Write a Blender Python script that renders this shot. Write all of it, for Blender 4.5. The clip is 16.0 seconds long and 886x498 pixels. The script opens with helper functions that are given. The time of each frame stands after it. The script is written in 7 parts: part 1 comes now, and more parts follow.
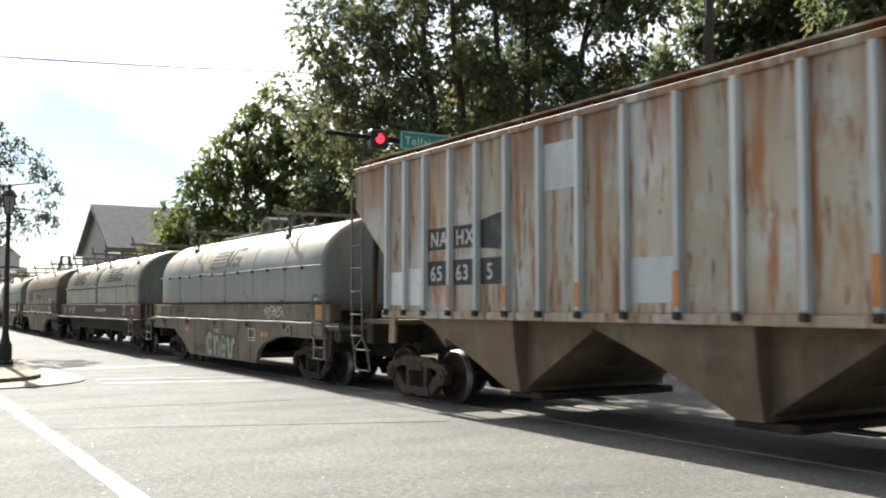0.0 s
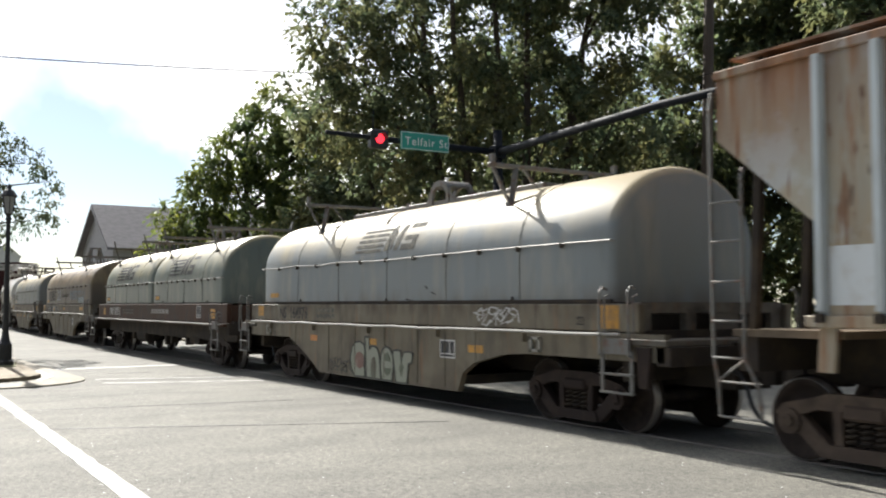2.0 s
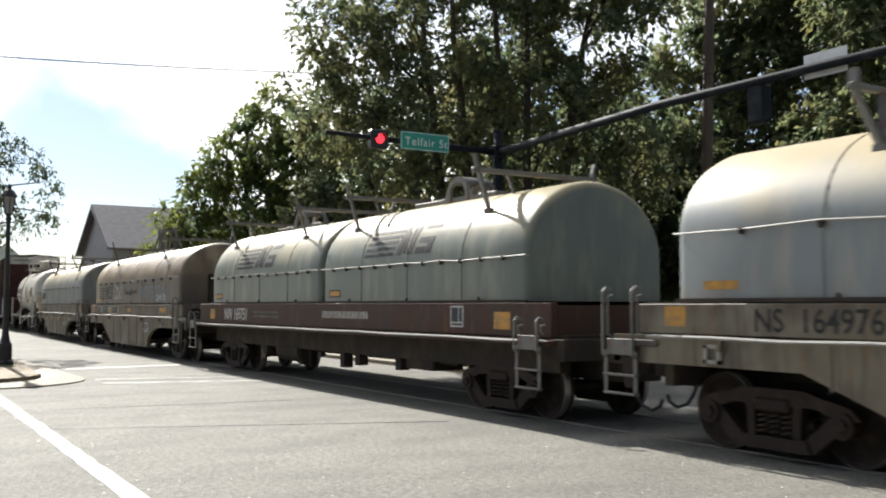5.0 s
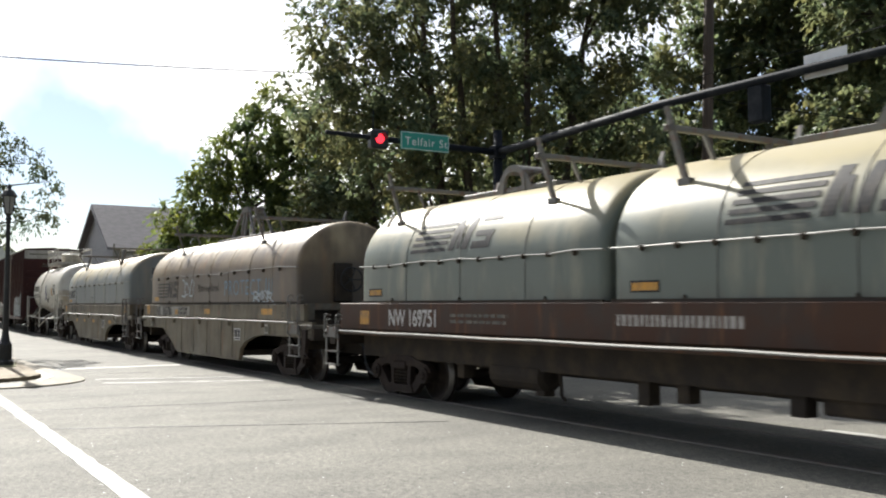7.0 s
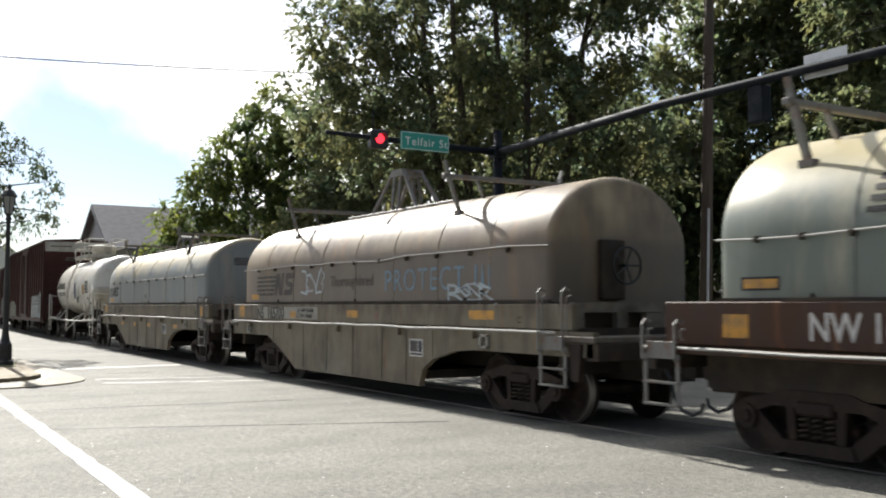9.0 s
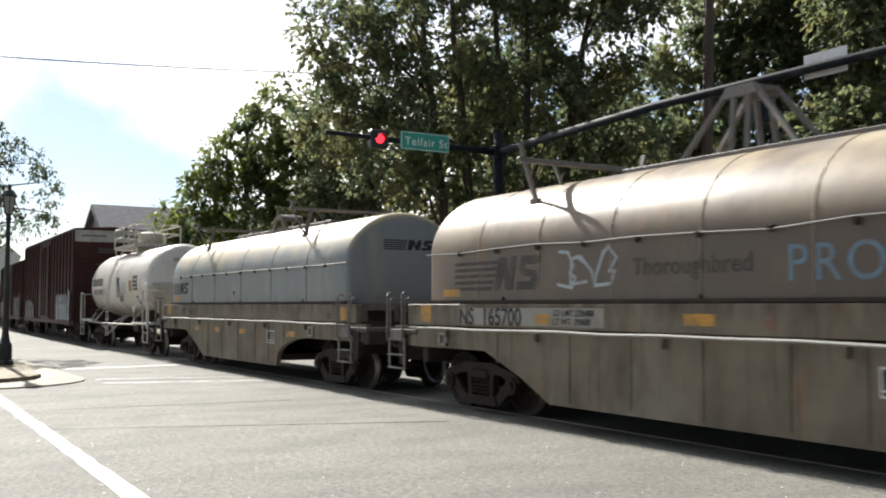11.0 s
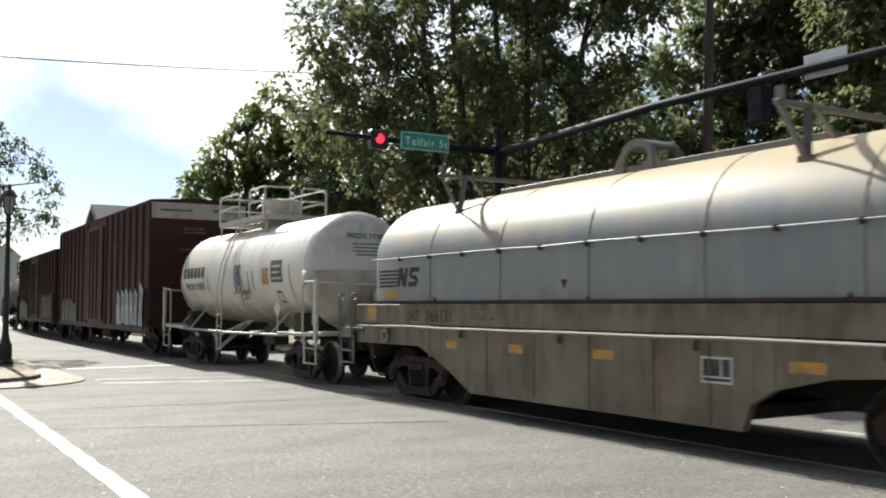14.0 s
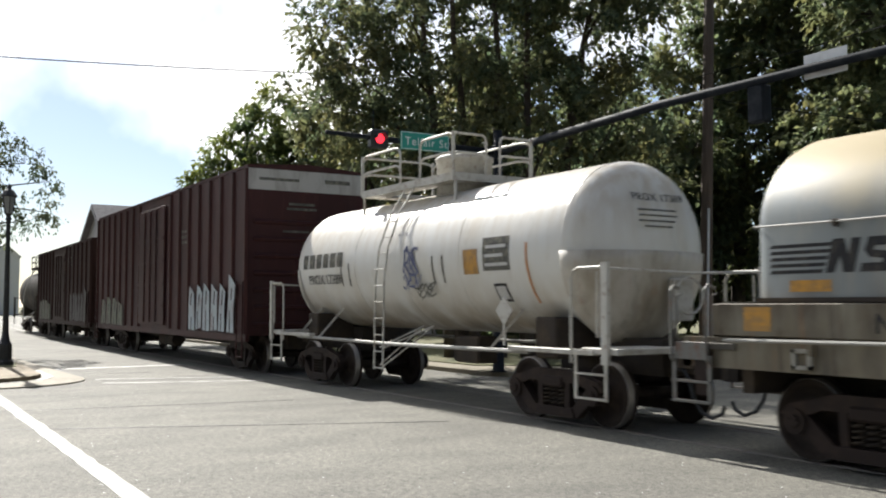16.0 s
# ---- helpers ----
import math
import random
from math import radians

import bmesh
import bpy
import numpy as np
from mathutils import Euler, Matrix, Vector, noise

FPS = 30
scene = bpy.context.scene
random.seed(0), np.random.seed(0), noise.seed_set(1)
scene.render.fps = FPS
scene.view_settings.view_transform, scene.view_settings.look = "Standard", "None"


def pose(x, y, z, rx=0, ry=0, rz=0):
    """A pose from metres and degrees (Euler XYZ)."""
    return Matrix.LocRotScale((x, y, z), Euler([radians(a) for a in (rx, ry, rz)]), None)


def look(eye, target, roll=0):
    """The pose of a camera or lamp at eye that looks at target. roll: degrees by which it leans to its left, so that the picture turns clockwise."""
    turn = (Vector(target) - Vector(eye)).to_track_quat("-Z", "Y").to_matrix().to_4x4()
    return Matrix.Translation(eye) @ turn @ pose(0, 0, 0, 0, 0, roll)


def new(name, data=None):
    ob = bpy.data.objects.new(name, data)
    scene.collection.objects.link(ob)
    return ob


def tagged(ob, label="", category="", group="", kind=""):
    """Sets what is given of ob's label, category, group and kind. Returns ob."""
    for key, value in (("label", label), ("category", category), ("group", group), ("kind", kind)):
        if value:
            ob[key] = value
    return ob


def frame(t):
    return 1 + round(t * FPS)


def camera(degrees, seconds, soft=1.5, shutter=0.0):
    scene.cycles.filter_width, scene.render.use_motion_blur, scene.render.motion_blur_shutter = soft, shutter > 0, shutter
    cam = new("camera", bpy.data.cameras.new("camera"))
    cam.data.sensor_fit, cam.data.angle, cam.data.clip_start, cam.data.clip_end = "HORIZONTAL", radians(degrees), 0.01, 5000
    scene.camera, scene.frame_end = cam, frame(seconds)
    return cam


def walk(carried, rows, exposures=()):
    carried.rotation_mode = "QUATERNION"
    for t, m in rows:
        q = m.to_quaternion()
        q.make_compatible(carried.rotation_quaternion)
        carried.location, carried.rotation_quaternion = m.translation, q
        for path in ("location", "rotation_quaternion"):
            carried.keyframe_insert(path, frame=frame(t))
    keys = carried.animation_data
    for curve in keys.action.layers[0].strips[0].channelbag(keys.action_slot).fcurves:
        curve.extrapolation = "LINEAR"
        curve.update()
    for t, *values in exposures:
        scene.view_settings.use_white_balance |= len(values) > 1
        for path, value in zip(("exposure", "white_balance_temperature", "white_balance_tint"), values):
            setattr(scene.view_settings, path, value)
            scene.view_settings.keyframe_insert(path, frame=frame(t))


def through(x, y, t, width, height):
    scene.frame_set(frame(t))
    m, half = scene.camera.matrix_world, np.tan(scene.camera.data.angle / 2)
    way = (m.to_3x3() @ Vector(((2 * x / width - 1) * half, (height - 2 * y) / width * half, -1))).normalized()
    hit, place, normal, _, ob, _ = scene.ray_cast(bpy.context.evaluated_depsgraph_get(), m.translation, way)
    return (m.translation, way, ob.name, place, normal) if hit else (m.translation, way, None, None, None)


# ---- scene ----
# ---------------------------------------------------------------- camera
EYE = (0.0, 0.0, 1.72)
YAW, PITCH = radians(-58.35), radians(3.353)
AIM = (EYE[0] + math.sin(YAW) * math.cos(PITCH), EYE[1] + math.cos(YAW) * math.cos(PITCH), EYE[2] + math.sin(PITCH))
cam = camera(49.52, 16.0, soft=2.0, shutter=0.4)
walk(cam, [(0.0, look(EYE, AIM)), (16.0, look(EYE, AIM))], exposures=[(0.0, 1.10), (0.8, 1.02), (2.0, 0.90), (6.5, 0.90), (9.0, 0.92), (12.5, 0.88), (14.0, 0.78), (16.0, 0.76)])

# ---------------------------------------------------------------- light
SUN_TO = Vector((1.34, -0.05, -1.0)).normalized()      # the way the sunlight travels
SUN_EL = math.asin(-SUN_TO.z)
SUN_AZ = math.atan2(-SUN_TO.x, -SUN_TO.y)              # from +Y towards +X

world = bpy.data.worlds.new("sky")
scene.world = world
world.use_nodes = True
wn, wl = world.node_tree.nodes, world.node_tree.links
wn.clear()
sky = wn.new("ShaderNodeTexSky")
sky.sky_type = "NISHITA"
sky.sun_disc = False
sky.sun_elevation, sky.sun_rotation = SUN_EL, SUN_AZ
sky.air_density, sky.dust_density, sky.ozone_density = 1.0, 0.5, 1.5
wtc = wn.new("ShaderNodeTexCoord")
wnoise = wn.new("ShaderNodeTexNoise")
wnoise.inputs["Scale"].default_value, wnoise.inputs["Detail"].default_value = 2.1, 6
wramp = wn.new("ShaderNodeValToRGB")
wramp.color_ramp.elements[0].position, wramp.color_ramp.elements[1].position = 0.43, 0.58
wmix = wn.new("ShaderNodeMix")
wmix.data_type = "RGBA"
wbg = wn.new("ShaderNodeBackground")
wbg.inputs["Strength"].default_value = 0.044
wout = wn.new("ShaderNodeOutputWorld")
# thin cloud, brighter towards the sun
wdot = wn.new("ShaderNodeVectorMath")
wdot.operation = "DOT_PRODUCT"
wdot.inputs[1].default_value = -SUN_TO
wnear = wn.new("ShaderNodeMapRange")
wnear.inputs["From Min"].default_value, wnear.inputs["From Max"].default_value = 0.35, 0.95
wnear.inputs["To Min"].default_value, wnear.inputs["To Max"].default_value = 2.4, 30.0
wcloud = wn.new("ShaderNodeCombineColor")
wl.new(wtc.outputs["Generated"], wdot.inputs[0])
wl.new(wdot.outputs["Value"], wnear.inputs["Value"])
for k in range(3):
    wl.new(wnear.outputs["Result"], wcloud.inputs[k])
wl.new(wcloud.outputs["Color"], wmix.inputs[7])
wl.new(wtc.outputs["Generated"], wnoise.inputs["Vector"])
# an opening in the cloud, low over the line
wgap = wn.new("ShaderNodeVectorMath")
wgap.operation = "DOT_PRODUCT"
wgap.inputs[1].default_value = Vector((-0.980, 0.164, 0.114)).normalized()
wgr = wn.new("ShaderNodeMapRange")
wgr.inputs["From Min"].default_value, wgr.inputs["From Max"].default_value = 0.986, 0.9985
wgr.inputs["To Min"].default_value, wgr.inputs["To Max"].default_value = 0.0, 0.195
wsub = wn.new("ShaderNodeMath")
wsub.operation = "SUBTRACT"
wl.new(wtc.outputs["Generated"], wgap.inputs[0])
wl.new(wgap.outputs["Value"], wgr.inputs["Value"])
wl.new(wnoise.outputs["Fac"], wsub.inputs[0])
wl.new(wgr.outputs["Result"], wsub.inputs[1])
wl.new(wsub.outputs["Value"], wramp.inputs["Fac"])
wl.new(wramp.outputs["Color"], wmix.inputs[0])
wdim = wn.new("ShaderNodeMix")
wdim.data_type, wdim.blend_type = "RGBA", "MULTIPLY"
wdim.inputs[0].default_value, wdim.inputs[7].default_value = 1.0, (1.30, 1.36, 1.52, 1)
wl.new(sky.outputs["Color"], wdim.inputs[6])
wl.new(wdim.outputs[2], wmix.inputs[6])
wl.new(wmix.outputs[2], wbg.inputs["Color"])
wl.new(wbg.outputs["Background"], wout.inputs["Surface"])

sun = new("sun", bpy.data.lights.new("sun", "SUN"))
sun.data.energy, sun.data.angle, sun.data.color = 5.0, radians(0.55), (1.0, 0.965, 0.90)
sun.matrix_basis = look((-40, 0, 40), Vector((-40, 0, 40)) + SUN_TO)


# ---------------------------------------------------------------- materials
def shader(name, base, rough=0.6, metal=0.0):
    m = bpy.data.materials.new(name)
    m.use_nodes = True
    b = m.node_tree.nodes["Principled BSDF"]
    b.inputs["Base Color"].default_value = (*base, 1)
    b.inputs["Roughness"].default_value = rough
    b.inputs["Metallic"].default_value = metal
    return m, m.node_tree.nodes, m.node_tree.links, b


def worn(name, base, rough=0.6, metal=0.0, layers=(), bump=0.15, bump_scale=40.0, vary=0.0, bands=(), sun_dust=None):
    """Paint or bare surface in metres; layers: (colour, amount, scale xyz, low, high) of stains laid one over another."""
    m, n, l, b = shader(name, base, rough, metal)
    tc = n.new("ShaderNodeTexCoord")
    col = None
    for k, (c, amount, scale, lo, hi) in enumerate(layers):
        mp = n.new("ShaderNodeMapping")
        mp.inputs["Scale"].default_value = scale
        mp.inputs["Location"].default_value = (k * 7.3, k * 3.1, k * 5.7)
        l.new(tc.outputs["Object"], mp.inputs["Vector"])
        t = n.new("ShaderNodeTexNoise")
        t.inputs["Scale"].default_value, t.inputs["Detail"].default_value, t.inputs["Roughness"].default_value = 1.0, 7, 0.62
        l.new(mp.outputs["Vector"], t.inputs["Vector"])
        r = n.new("ShaderNodeMapRange")
        r.inputs["From Min"].default_value, r.inputs["From Max"].default_value, r.inputs["To Max"].default_value = lo, hi, amount
        l.new(t.outputs["Fac"], r.inputs["Value"])
        mx = n.new("ShaderNodeMix")
        mx.data_type = "RGBA"
        mx.inputs[6].default_value, mx.inputs[7].default_value = (*base, 1), (*c, 1)
        l.new(r.outputs["Result"], mx.inputs[0])
        if col:
            l.new(col, mx.inputs[6])
        col = mx.outputs[2]
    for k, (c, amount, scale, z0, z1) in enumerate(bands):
        # runs, dust and changes of tone laid on between two heights
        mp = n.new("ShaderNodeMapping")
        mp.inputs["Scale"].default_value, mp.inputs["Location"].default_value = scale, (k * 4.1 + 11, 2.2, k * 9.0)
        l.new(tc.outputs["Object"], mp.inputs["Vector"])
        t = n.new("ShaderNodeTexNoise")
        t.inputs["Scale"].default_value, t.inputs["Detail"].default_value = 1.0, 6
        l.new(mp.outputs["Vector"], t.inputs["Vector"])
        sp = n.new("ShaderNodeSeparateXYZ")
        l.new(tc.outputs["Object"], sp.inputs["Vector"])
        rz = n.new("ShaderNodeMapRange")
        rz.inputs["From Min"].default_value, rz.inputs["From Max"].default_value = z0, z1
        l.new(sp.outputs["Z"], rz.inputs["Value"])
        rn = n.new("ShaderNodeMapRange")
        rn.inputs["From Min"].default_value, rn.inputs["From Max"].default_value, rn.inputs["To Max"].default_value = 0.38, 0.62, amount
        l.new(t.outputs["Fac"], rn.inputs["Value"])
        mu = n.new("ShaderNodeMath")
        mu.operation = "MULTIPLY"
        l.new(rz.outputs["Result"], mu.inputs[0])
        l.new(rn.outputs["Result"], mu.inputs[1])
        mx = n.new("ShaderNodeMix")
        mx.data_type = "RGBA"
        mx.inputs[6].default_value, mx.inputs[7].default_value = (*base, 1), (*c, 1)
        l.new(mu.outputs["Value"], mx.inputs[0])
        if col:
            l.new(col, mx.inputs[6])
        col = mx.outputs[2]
    if sun_dust:
        # settled dust and the sun's warm tone, coloured onto faces that look up
        c, amount, n0, n1 = sun_dust
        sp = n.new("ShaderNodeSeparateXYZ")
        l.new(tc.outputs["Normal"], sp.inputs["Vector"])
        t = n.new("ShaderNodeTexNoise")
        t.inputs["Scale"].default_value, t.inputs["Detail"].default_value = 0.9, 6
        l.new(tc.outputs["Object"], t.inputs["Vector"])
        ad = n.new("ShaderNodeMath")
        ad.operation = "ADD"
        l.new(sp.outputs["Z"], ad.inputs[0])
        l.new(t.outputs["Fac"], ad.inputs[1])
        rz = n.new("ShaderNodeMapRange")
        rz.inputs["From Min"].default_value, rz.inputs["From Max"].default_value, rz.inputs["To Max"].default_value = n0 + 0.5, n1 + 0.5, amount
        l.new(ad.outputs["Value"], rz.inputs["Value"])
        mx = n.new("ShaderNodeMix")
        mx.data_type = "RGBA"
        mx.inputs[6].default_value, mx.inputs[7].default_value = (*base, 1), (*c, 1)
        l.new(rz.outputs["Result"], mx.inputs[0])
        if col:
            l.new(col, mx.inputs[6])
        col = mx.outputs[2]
    if vary:
        oi = n.new("ShaderNodeObjectInfo")
        hs = n.new("ShaderNodeHueSaturation")
        r = n.new("ShaderNodeMapRange")
        r.inputs["To Min"].default_value, r.inputs["To Max"].default_value = 1 - vary, 1 + vary
        l.new(oi.outputs["Random"], r.inputs["Value"])
        l.new(r.outputs["Result"], hs.inputs["Value"])
        hs.inputs["Color"].default_value = (*base, 1)
        if col:
            l.new(col, hs.inputs["Color"])
        col = hs.outputs["Color"]
    if col:
        l.new(col, b.inputs["Base Color"])
    if bump:
        t = n.new("ShaderNodeTexNoise")
        t.inputs["Scale"].default_value, t.inputs["Detail"].default_value = bump_scale, 5
        l.new(tc.outputs["Object"], t.inputs["Vector"])
        bp = n.new("ShaderNodeBump")
        bp.inputs["Strength"].default_value, bp.inputs["Distance"].default_value = bump, 0.02
        l.new(t.outputs["Fac"], bp.inputs["Height"])
        l.new(bp.outputs["Normal"], b.inputs["Normal"])
    return m


RUST, RUST_L, SOOT = (0.16, 0.06, 0.025), (0.30, 0.13, 0.05), (0.05, 0.045, 0.04)
DUST = (0.30, 0.25, 0.18)
M = {}
HOPPER_STAINS = [((0.40, 0.31, 0.20), 0.7, (1.3, 1, 0.45), 0.46, 0.62), ((0.46, 0.48, 0.48), 0.8, (1.1, 1, 0.9), 0.52, 0.60),
                 (RUST_L, 0.9, (3.2, 2, 0.42), 0.535, 0.61), ((0.20, 0.085, 0.035), 0.9, (5.0, 3, 0.55), 0.59, 0.64), (RUST, 0.95, (9.0, 4, 1.1), 0.60, 0.635), ((0.06, 0.03, 0.02), 0.95, (11.0, 5, 1.8), 0.645, 0.67),
                 ((0.20, 0.17, 0.13), 0.5, (2.0, 2, 0.3), 0.52, 0.75)]
HOPPER_BANDS = [((0.27, 0.13, 0.06), 0.95, (2.6, 1, 0.35), 3.0, 4.2), ((0.13, 0.065, 0.035), 0.7, (6.0, 1, 0.4), 3.3, 4.25), ((0.28, 0.20, 0.13), 0.6, (2.2, 1, 1.0), 2.0, 1.6)]
M["hopper"] = worn("hopper_paint", (0.38, 0.366, 0.308), 0.6, 0, HOPPER_STAINS, 0.12, 18, 0.0, HOPPER_BANDS)
M["hopper_panel"] = worn("hopper_panel_paint", (0.38, 0.366, 0.308), 0.6, 0, HOPPER_STAINS, 0.12, 18, 0.14, HOPPER_BANDS)
M["hopper_low"] = worn("hopper_chute_grime", (0.185, 0.140, 0.098), 0.75, 0, [
    (SOOT, 0.8, (0.8, 1, 0.9), 0.42, 0.72), (DUST, 0.4, (3, 3, 1.2), 0.5, 0.75)], 0.15, 22)
M["rib"] = worn("rib_paint", (0.50, 0.55, 0.57), 0.55, 0, [
    (RUST_L, 0.75, (6, 6, 1.1), 0.57, 0.7), ((0.30, 0.30, 0.28), 0.6, (3, 3, 0.8), 0.45, 0.7)], 0.1, 30, 0.12)
M["orange"] = worn("orange_paint", (0.50, 0.20, 0.05), 0.6, 0, [(RUST, 0.5, (9, 9, 4), 0.5, 0.7)], 0.1)
M["yellow"] = worn("reflector_yellow", (0.52, 0.25, 0.022), 0.55, 0, [(SOOT, 0.6, (8, 8, 5), 0.47, 0.68), ((0.24, 0.15, 0.06), 0.6, (3, 3, 9), 0.45, 0.62)], 0.05)
M["white_patch"] = worn("white_overpaint", (0.62, 0.65, 0.66), 0.55, 0, [((0.4, 0.36, 0.3), 0.5, (5, 5, 3), 0.5, 0.7)], 0.05)
M["band_white"] = worn("dirty_white_band", (0.46, 0.45, 0.43), 0.6, 0, [((0.25, 0.22, 0.19), 0.7, (3, 3, 0.8), 0.48, 0.68)], 0.05)
M["panel_pale"] = worn("pale_number_panel", (0.27, 0.26, 0.225), 0.6, 0, [((0.16, 0.14, 0.11), 0.7, (3, 3, 2), 0.46, 0.66)], 0.05)
M["black_patch"] = worn("black_overpaint", (0.022, 0.024, 0.03), 0.5, 0, [(DUST, 0.35, (5, 5, 2), 0.5, 0.75)], 0.05)
M["letter_white"] = worn("white_lettering", (0.52, 0.51, 0.49), 0.6, 0, [(SOOT, 0.35, (9, 9, 6), 0.5, 0.75)], 0)
M["letter_faint"] = worn("worn_pale_lettering", (0.36, 0.34, 0.31), 0.6, 0, [((0.10, 0.07, 0.055), 0.7, (9, 9, 9), 0.48, 0.66)], 0)
M["letter_black"] = worn("black_lettering", (0.022, 0.022, 0.024), 0.6, 0, [(DUST, 0.22, (9, 9, 6), 0.5, 0.75)], 0)
M["letter_fade"] = worn("faded_lettering", (0.11, 0.108, 0.098), 0.8, 0, [((0.30, 0.28, 0.22), 0.85, (7, 7, 7), 0.45, 0.70)], 0)
M["letter_ghost"] = worn("painted_out_mark", (0.040, 0.034, 0.031), 0.7, 0, [((0.10, 0.078, 0.056), 0.6, (4, 4, 4), 0.42, 0.62)], 0)
M["letter_blue"] = worn("faded_blue_lettering", (0.12, 0.215, 0.30), 0.6, 0, [((0.14, 0.112, 0.082), 0.6, (6, 6, 6), 0.43, 0.60)], 0)
# last colour of both hood paints: roof dust mixed with painted warm sunlight
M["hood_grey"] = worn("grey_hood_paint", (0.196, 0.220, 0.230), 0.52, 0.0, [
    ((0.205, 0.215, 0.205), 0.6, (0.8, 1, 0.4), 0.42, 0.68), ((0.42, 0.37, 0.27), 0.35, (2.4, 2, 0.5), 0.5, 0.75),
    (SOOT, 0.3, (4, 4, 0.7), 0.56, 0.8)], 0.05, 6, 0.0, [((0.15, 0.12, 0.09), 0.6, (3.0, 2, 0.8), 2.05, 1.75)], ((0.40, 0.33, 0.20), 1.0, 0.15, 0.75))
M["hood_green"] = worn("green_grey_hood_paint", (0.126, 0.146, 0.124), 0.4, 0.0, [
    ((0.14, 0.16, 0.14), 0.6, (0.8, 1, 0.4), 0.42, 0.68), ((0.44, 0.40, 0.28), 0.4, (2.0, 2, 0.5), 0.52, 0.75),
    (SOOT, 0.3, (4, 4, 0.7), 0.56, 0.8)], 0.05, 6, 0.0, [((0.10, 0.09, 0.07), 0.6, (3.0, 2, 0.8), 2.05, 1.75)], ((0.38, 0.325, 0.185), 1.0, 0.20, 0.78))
# paler towards the roof top, darker down the upright sides
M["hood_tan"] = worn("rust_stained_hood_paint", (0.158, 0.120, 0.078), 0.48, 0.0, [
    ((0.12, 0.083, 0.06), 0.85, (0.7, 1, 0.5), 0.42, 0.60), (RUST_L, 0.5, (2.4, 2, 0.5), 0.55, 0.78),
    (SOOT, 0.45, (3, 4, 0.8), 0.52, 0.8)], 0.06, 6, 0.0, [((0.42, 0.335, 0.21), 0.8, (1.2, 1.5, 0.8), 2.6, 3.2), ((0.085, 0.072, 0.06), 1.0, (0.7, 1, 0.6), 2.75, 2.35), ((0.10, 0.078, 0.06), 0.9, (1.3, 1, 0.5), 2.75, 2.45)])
M["hood_dark"] = worn("weathered_grey_hood_paint", (0.31, 0.31, 0.29), 0.42, 0.0, [
    ((0.2, 0.19, 0.17), 0.7, (0.8, 1, 0.4), 0.42, 0.68), (SOOT, 0.4, (4, 4, 0.7), 0.54, 0.8)], 0.05, 6)
# bands: darker towards the bottom, and in streaks towards the top edge
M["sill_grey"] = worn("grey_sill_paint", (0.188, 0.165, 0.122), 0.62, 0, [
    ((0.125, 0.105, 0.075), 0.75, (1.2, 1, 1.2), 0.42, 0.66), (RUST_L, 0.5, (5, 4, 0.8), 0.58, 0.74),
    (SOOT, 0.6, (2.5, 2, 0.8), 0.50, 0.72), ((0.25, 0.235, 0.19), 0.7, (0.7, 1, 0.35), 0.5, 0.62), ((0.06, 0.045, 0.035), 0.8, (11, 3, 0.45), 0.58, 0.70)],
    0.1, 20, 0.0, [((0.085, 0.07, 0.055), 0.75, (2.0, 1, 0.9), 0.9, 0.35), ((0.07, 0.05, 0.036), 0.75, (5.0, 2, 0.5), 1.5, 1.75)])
M["sill_brown"] = worn("brown_sill_paint", (0.066, 0.034, 0.022), 0.6, 0, [
    (SOOT, 0.7, (1.5, 1, 1.2), 0.42, 0.66), (RUST_L, 0.35, (5, 4, 0.9), 0.56, 0.74)], 0.1, 20)
M["rail_steel"] = worn("galvanised_pipe", (0.29, 0.285, 0.265), 0.55, 0.1, [(RUST, 0.4, (8, 8, 8), 0.55, 0.75)], 0.05)
M["hood_joint"] = worn("grimy_hood_joint", (0.10, 0.10, 0.09), 0.7, 0, [((0.2, 0.2, 0.18), 0.7, (3, 3, 3), 0.45, 0.65)], 0.05)
M["weld_tan"] = worn("pale_weld_band", (0.33, 0.27, 0.20), 0.6, 0, [((0.15, 0.11, 0.08), 0.8, (3, 3, 3), 0.45, 0.62)], 0.05)
M["step_grey"] = worn("grey_step_paint", (0.16, 0.158, 0.148), 0.55, 0.1, [(RUST, 0.6, (7, 7, 7), 0.5, 0.7)], 0.08)
M["end_grime"] = worn("grimy_grey_end_paint", (0.17, 0.155, 0.13), 0.7, 0, [(SOOT, 0.8, (2, 2, 2), 0.42, 0.66), (RUST_L, 0.4, (5, 5, 2), 0.56, 0.72)], 0.15, 20)
M["dark"] = worn("grimy_underframe", (0.045, 0.038, 0.033), 0.75, 0, [
    ((0.10, 0.075, 0.05), 0.7, (2, 2, 2), 0.45, 0.7), (SOOT, 0.4, (9, 9, 9), 0.5, 0.7)], 0.2, 25)
M["truck"] = worn("cast_truck_grime", (0.036, 0.027, 0.024), 0.7, 0.1, [
    ((0.085, 0.058, 0.042), 0.5, (4, 4, 4), 0.5, 0.7), ((0.03, 0.026, 0.024), 0.7, (2.5, 2.5, 2.5), 0.5, 0.72)], 0.25, 30)
M["truck_dusty"] = worn("dusty_truck_casting", (0.085, 0.064, 0.052), 0.75, 0, [((0.14, 0.108, 0.080), 0.6, (4, 4, 4), 0.46, 0.66), ((0.045, 0.038, 0.03), 0.8, (2.5, 2.5, 2.5), 0.5, 0.7)], 0.25, 30)
M["wheel"] = worn("wheel_steel", (0.030, 0.023, 0.020), 0.7, 0.1, [((0.075, 0.055, 0.04), 0.6, (5, 5, 5), 0.45, 0.7)], 0.1, 30)
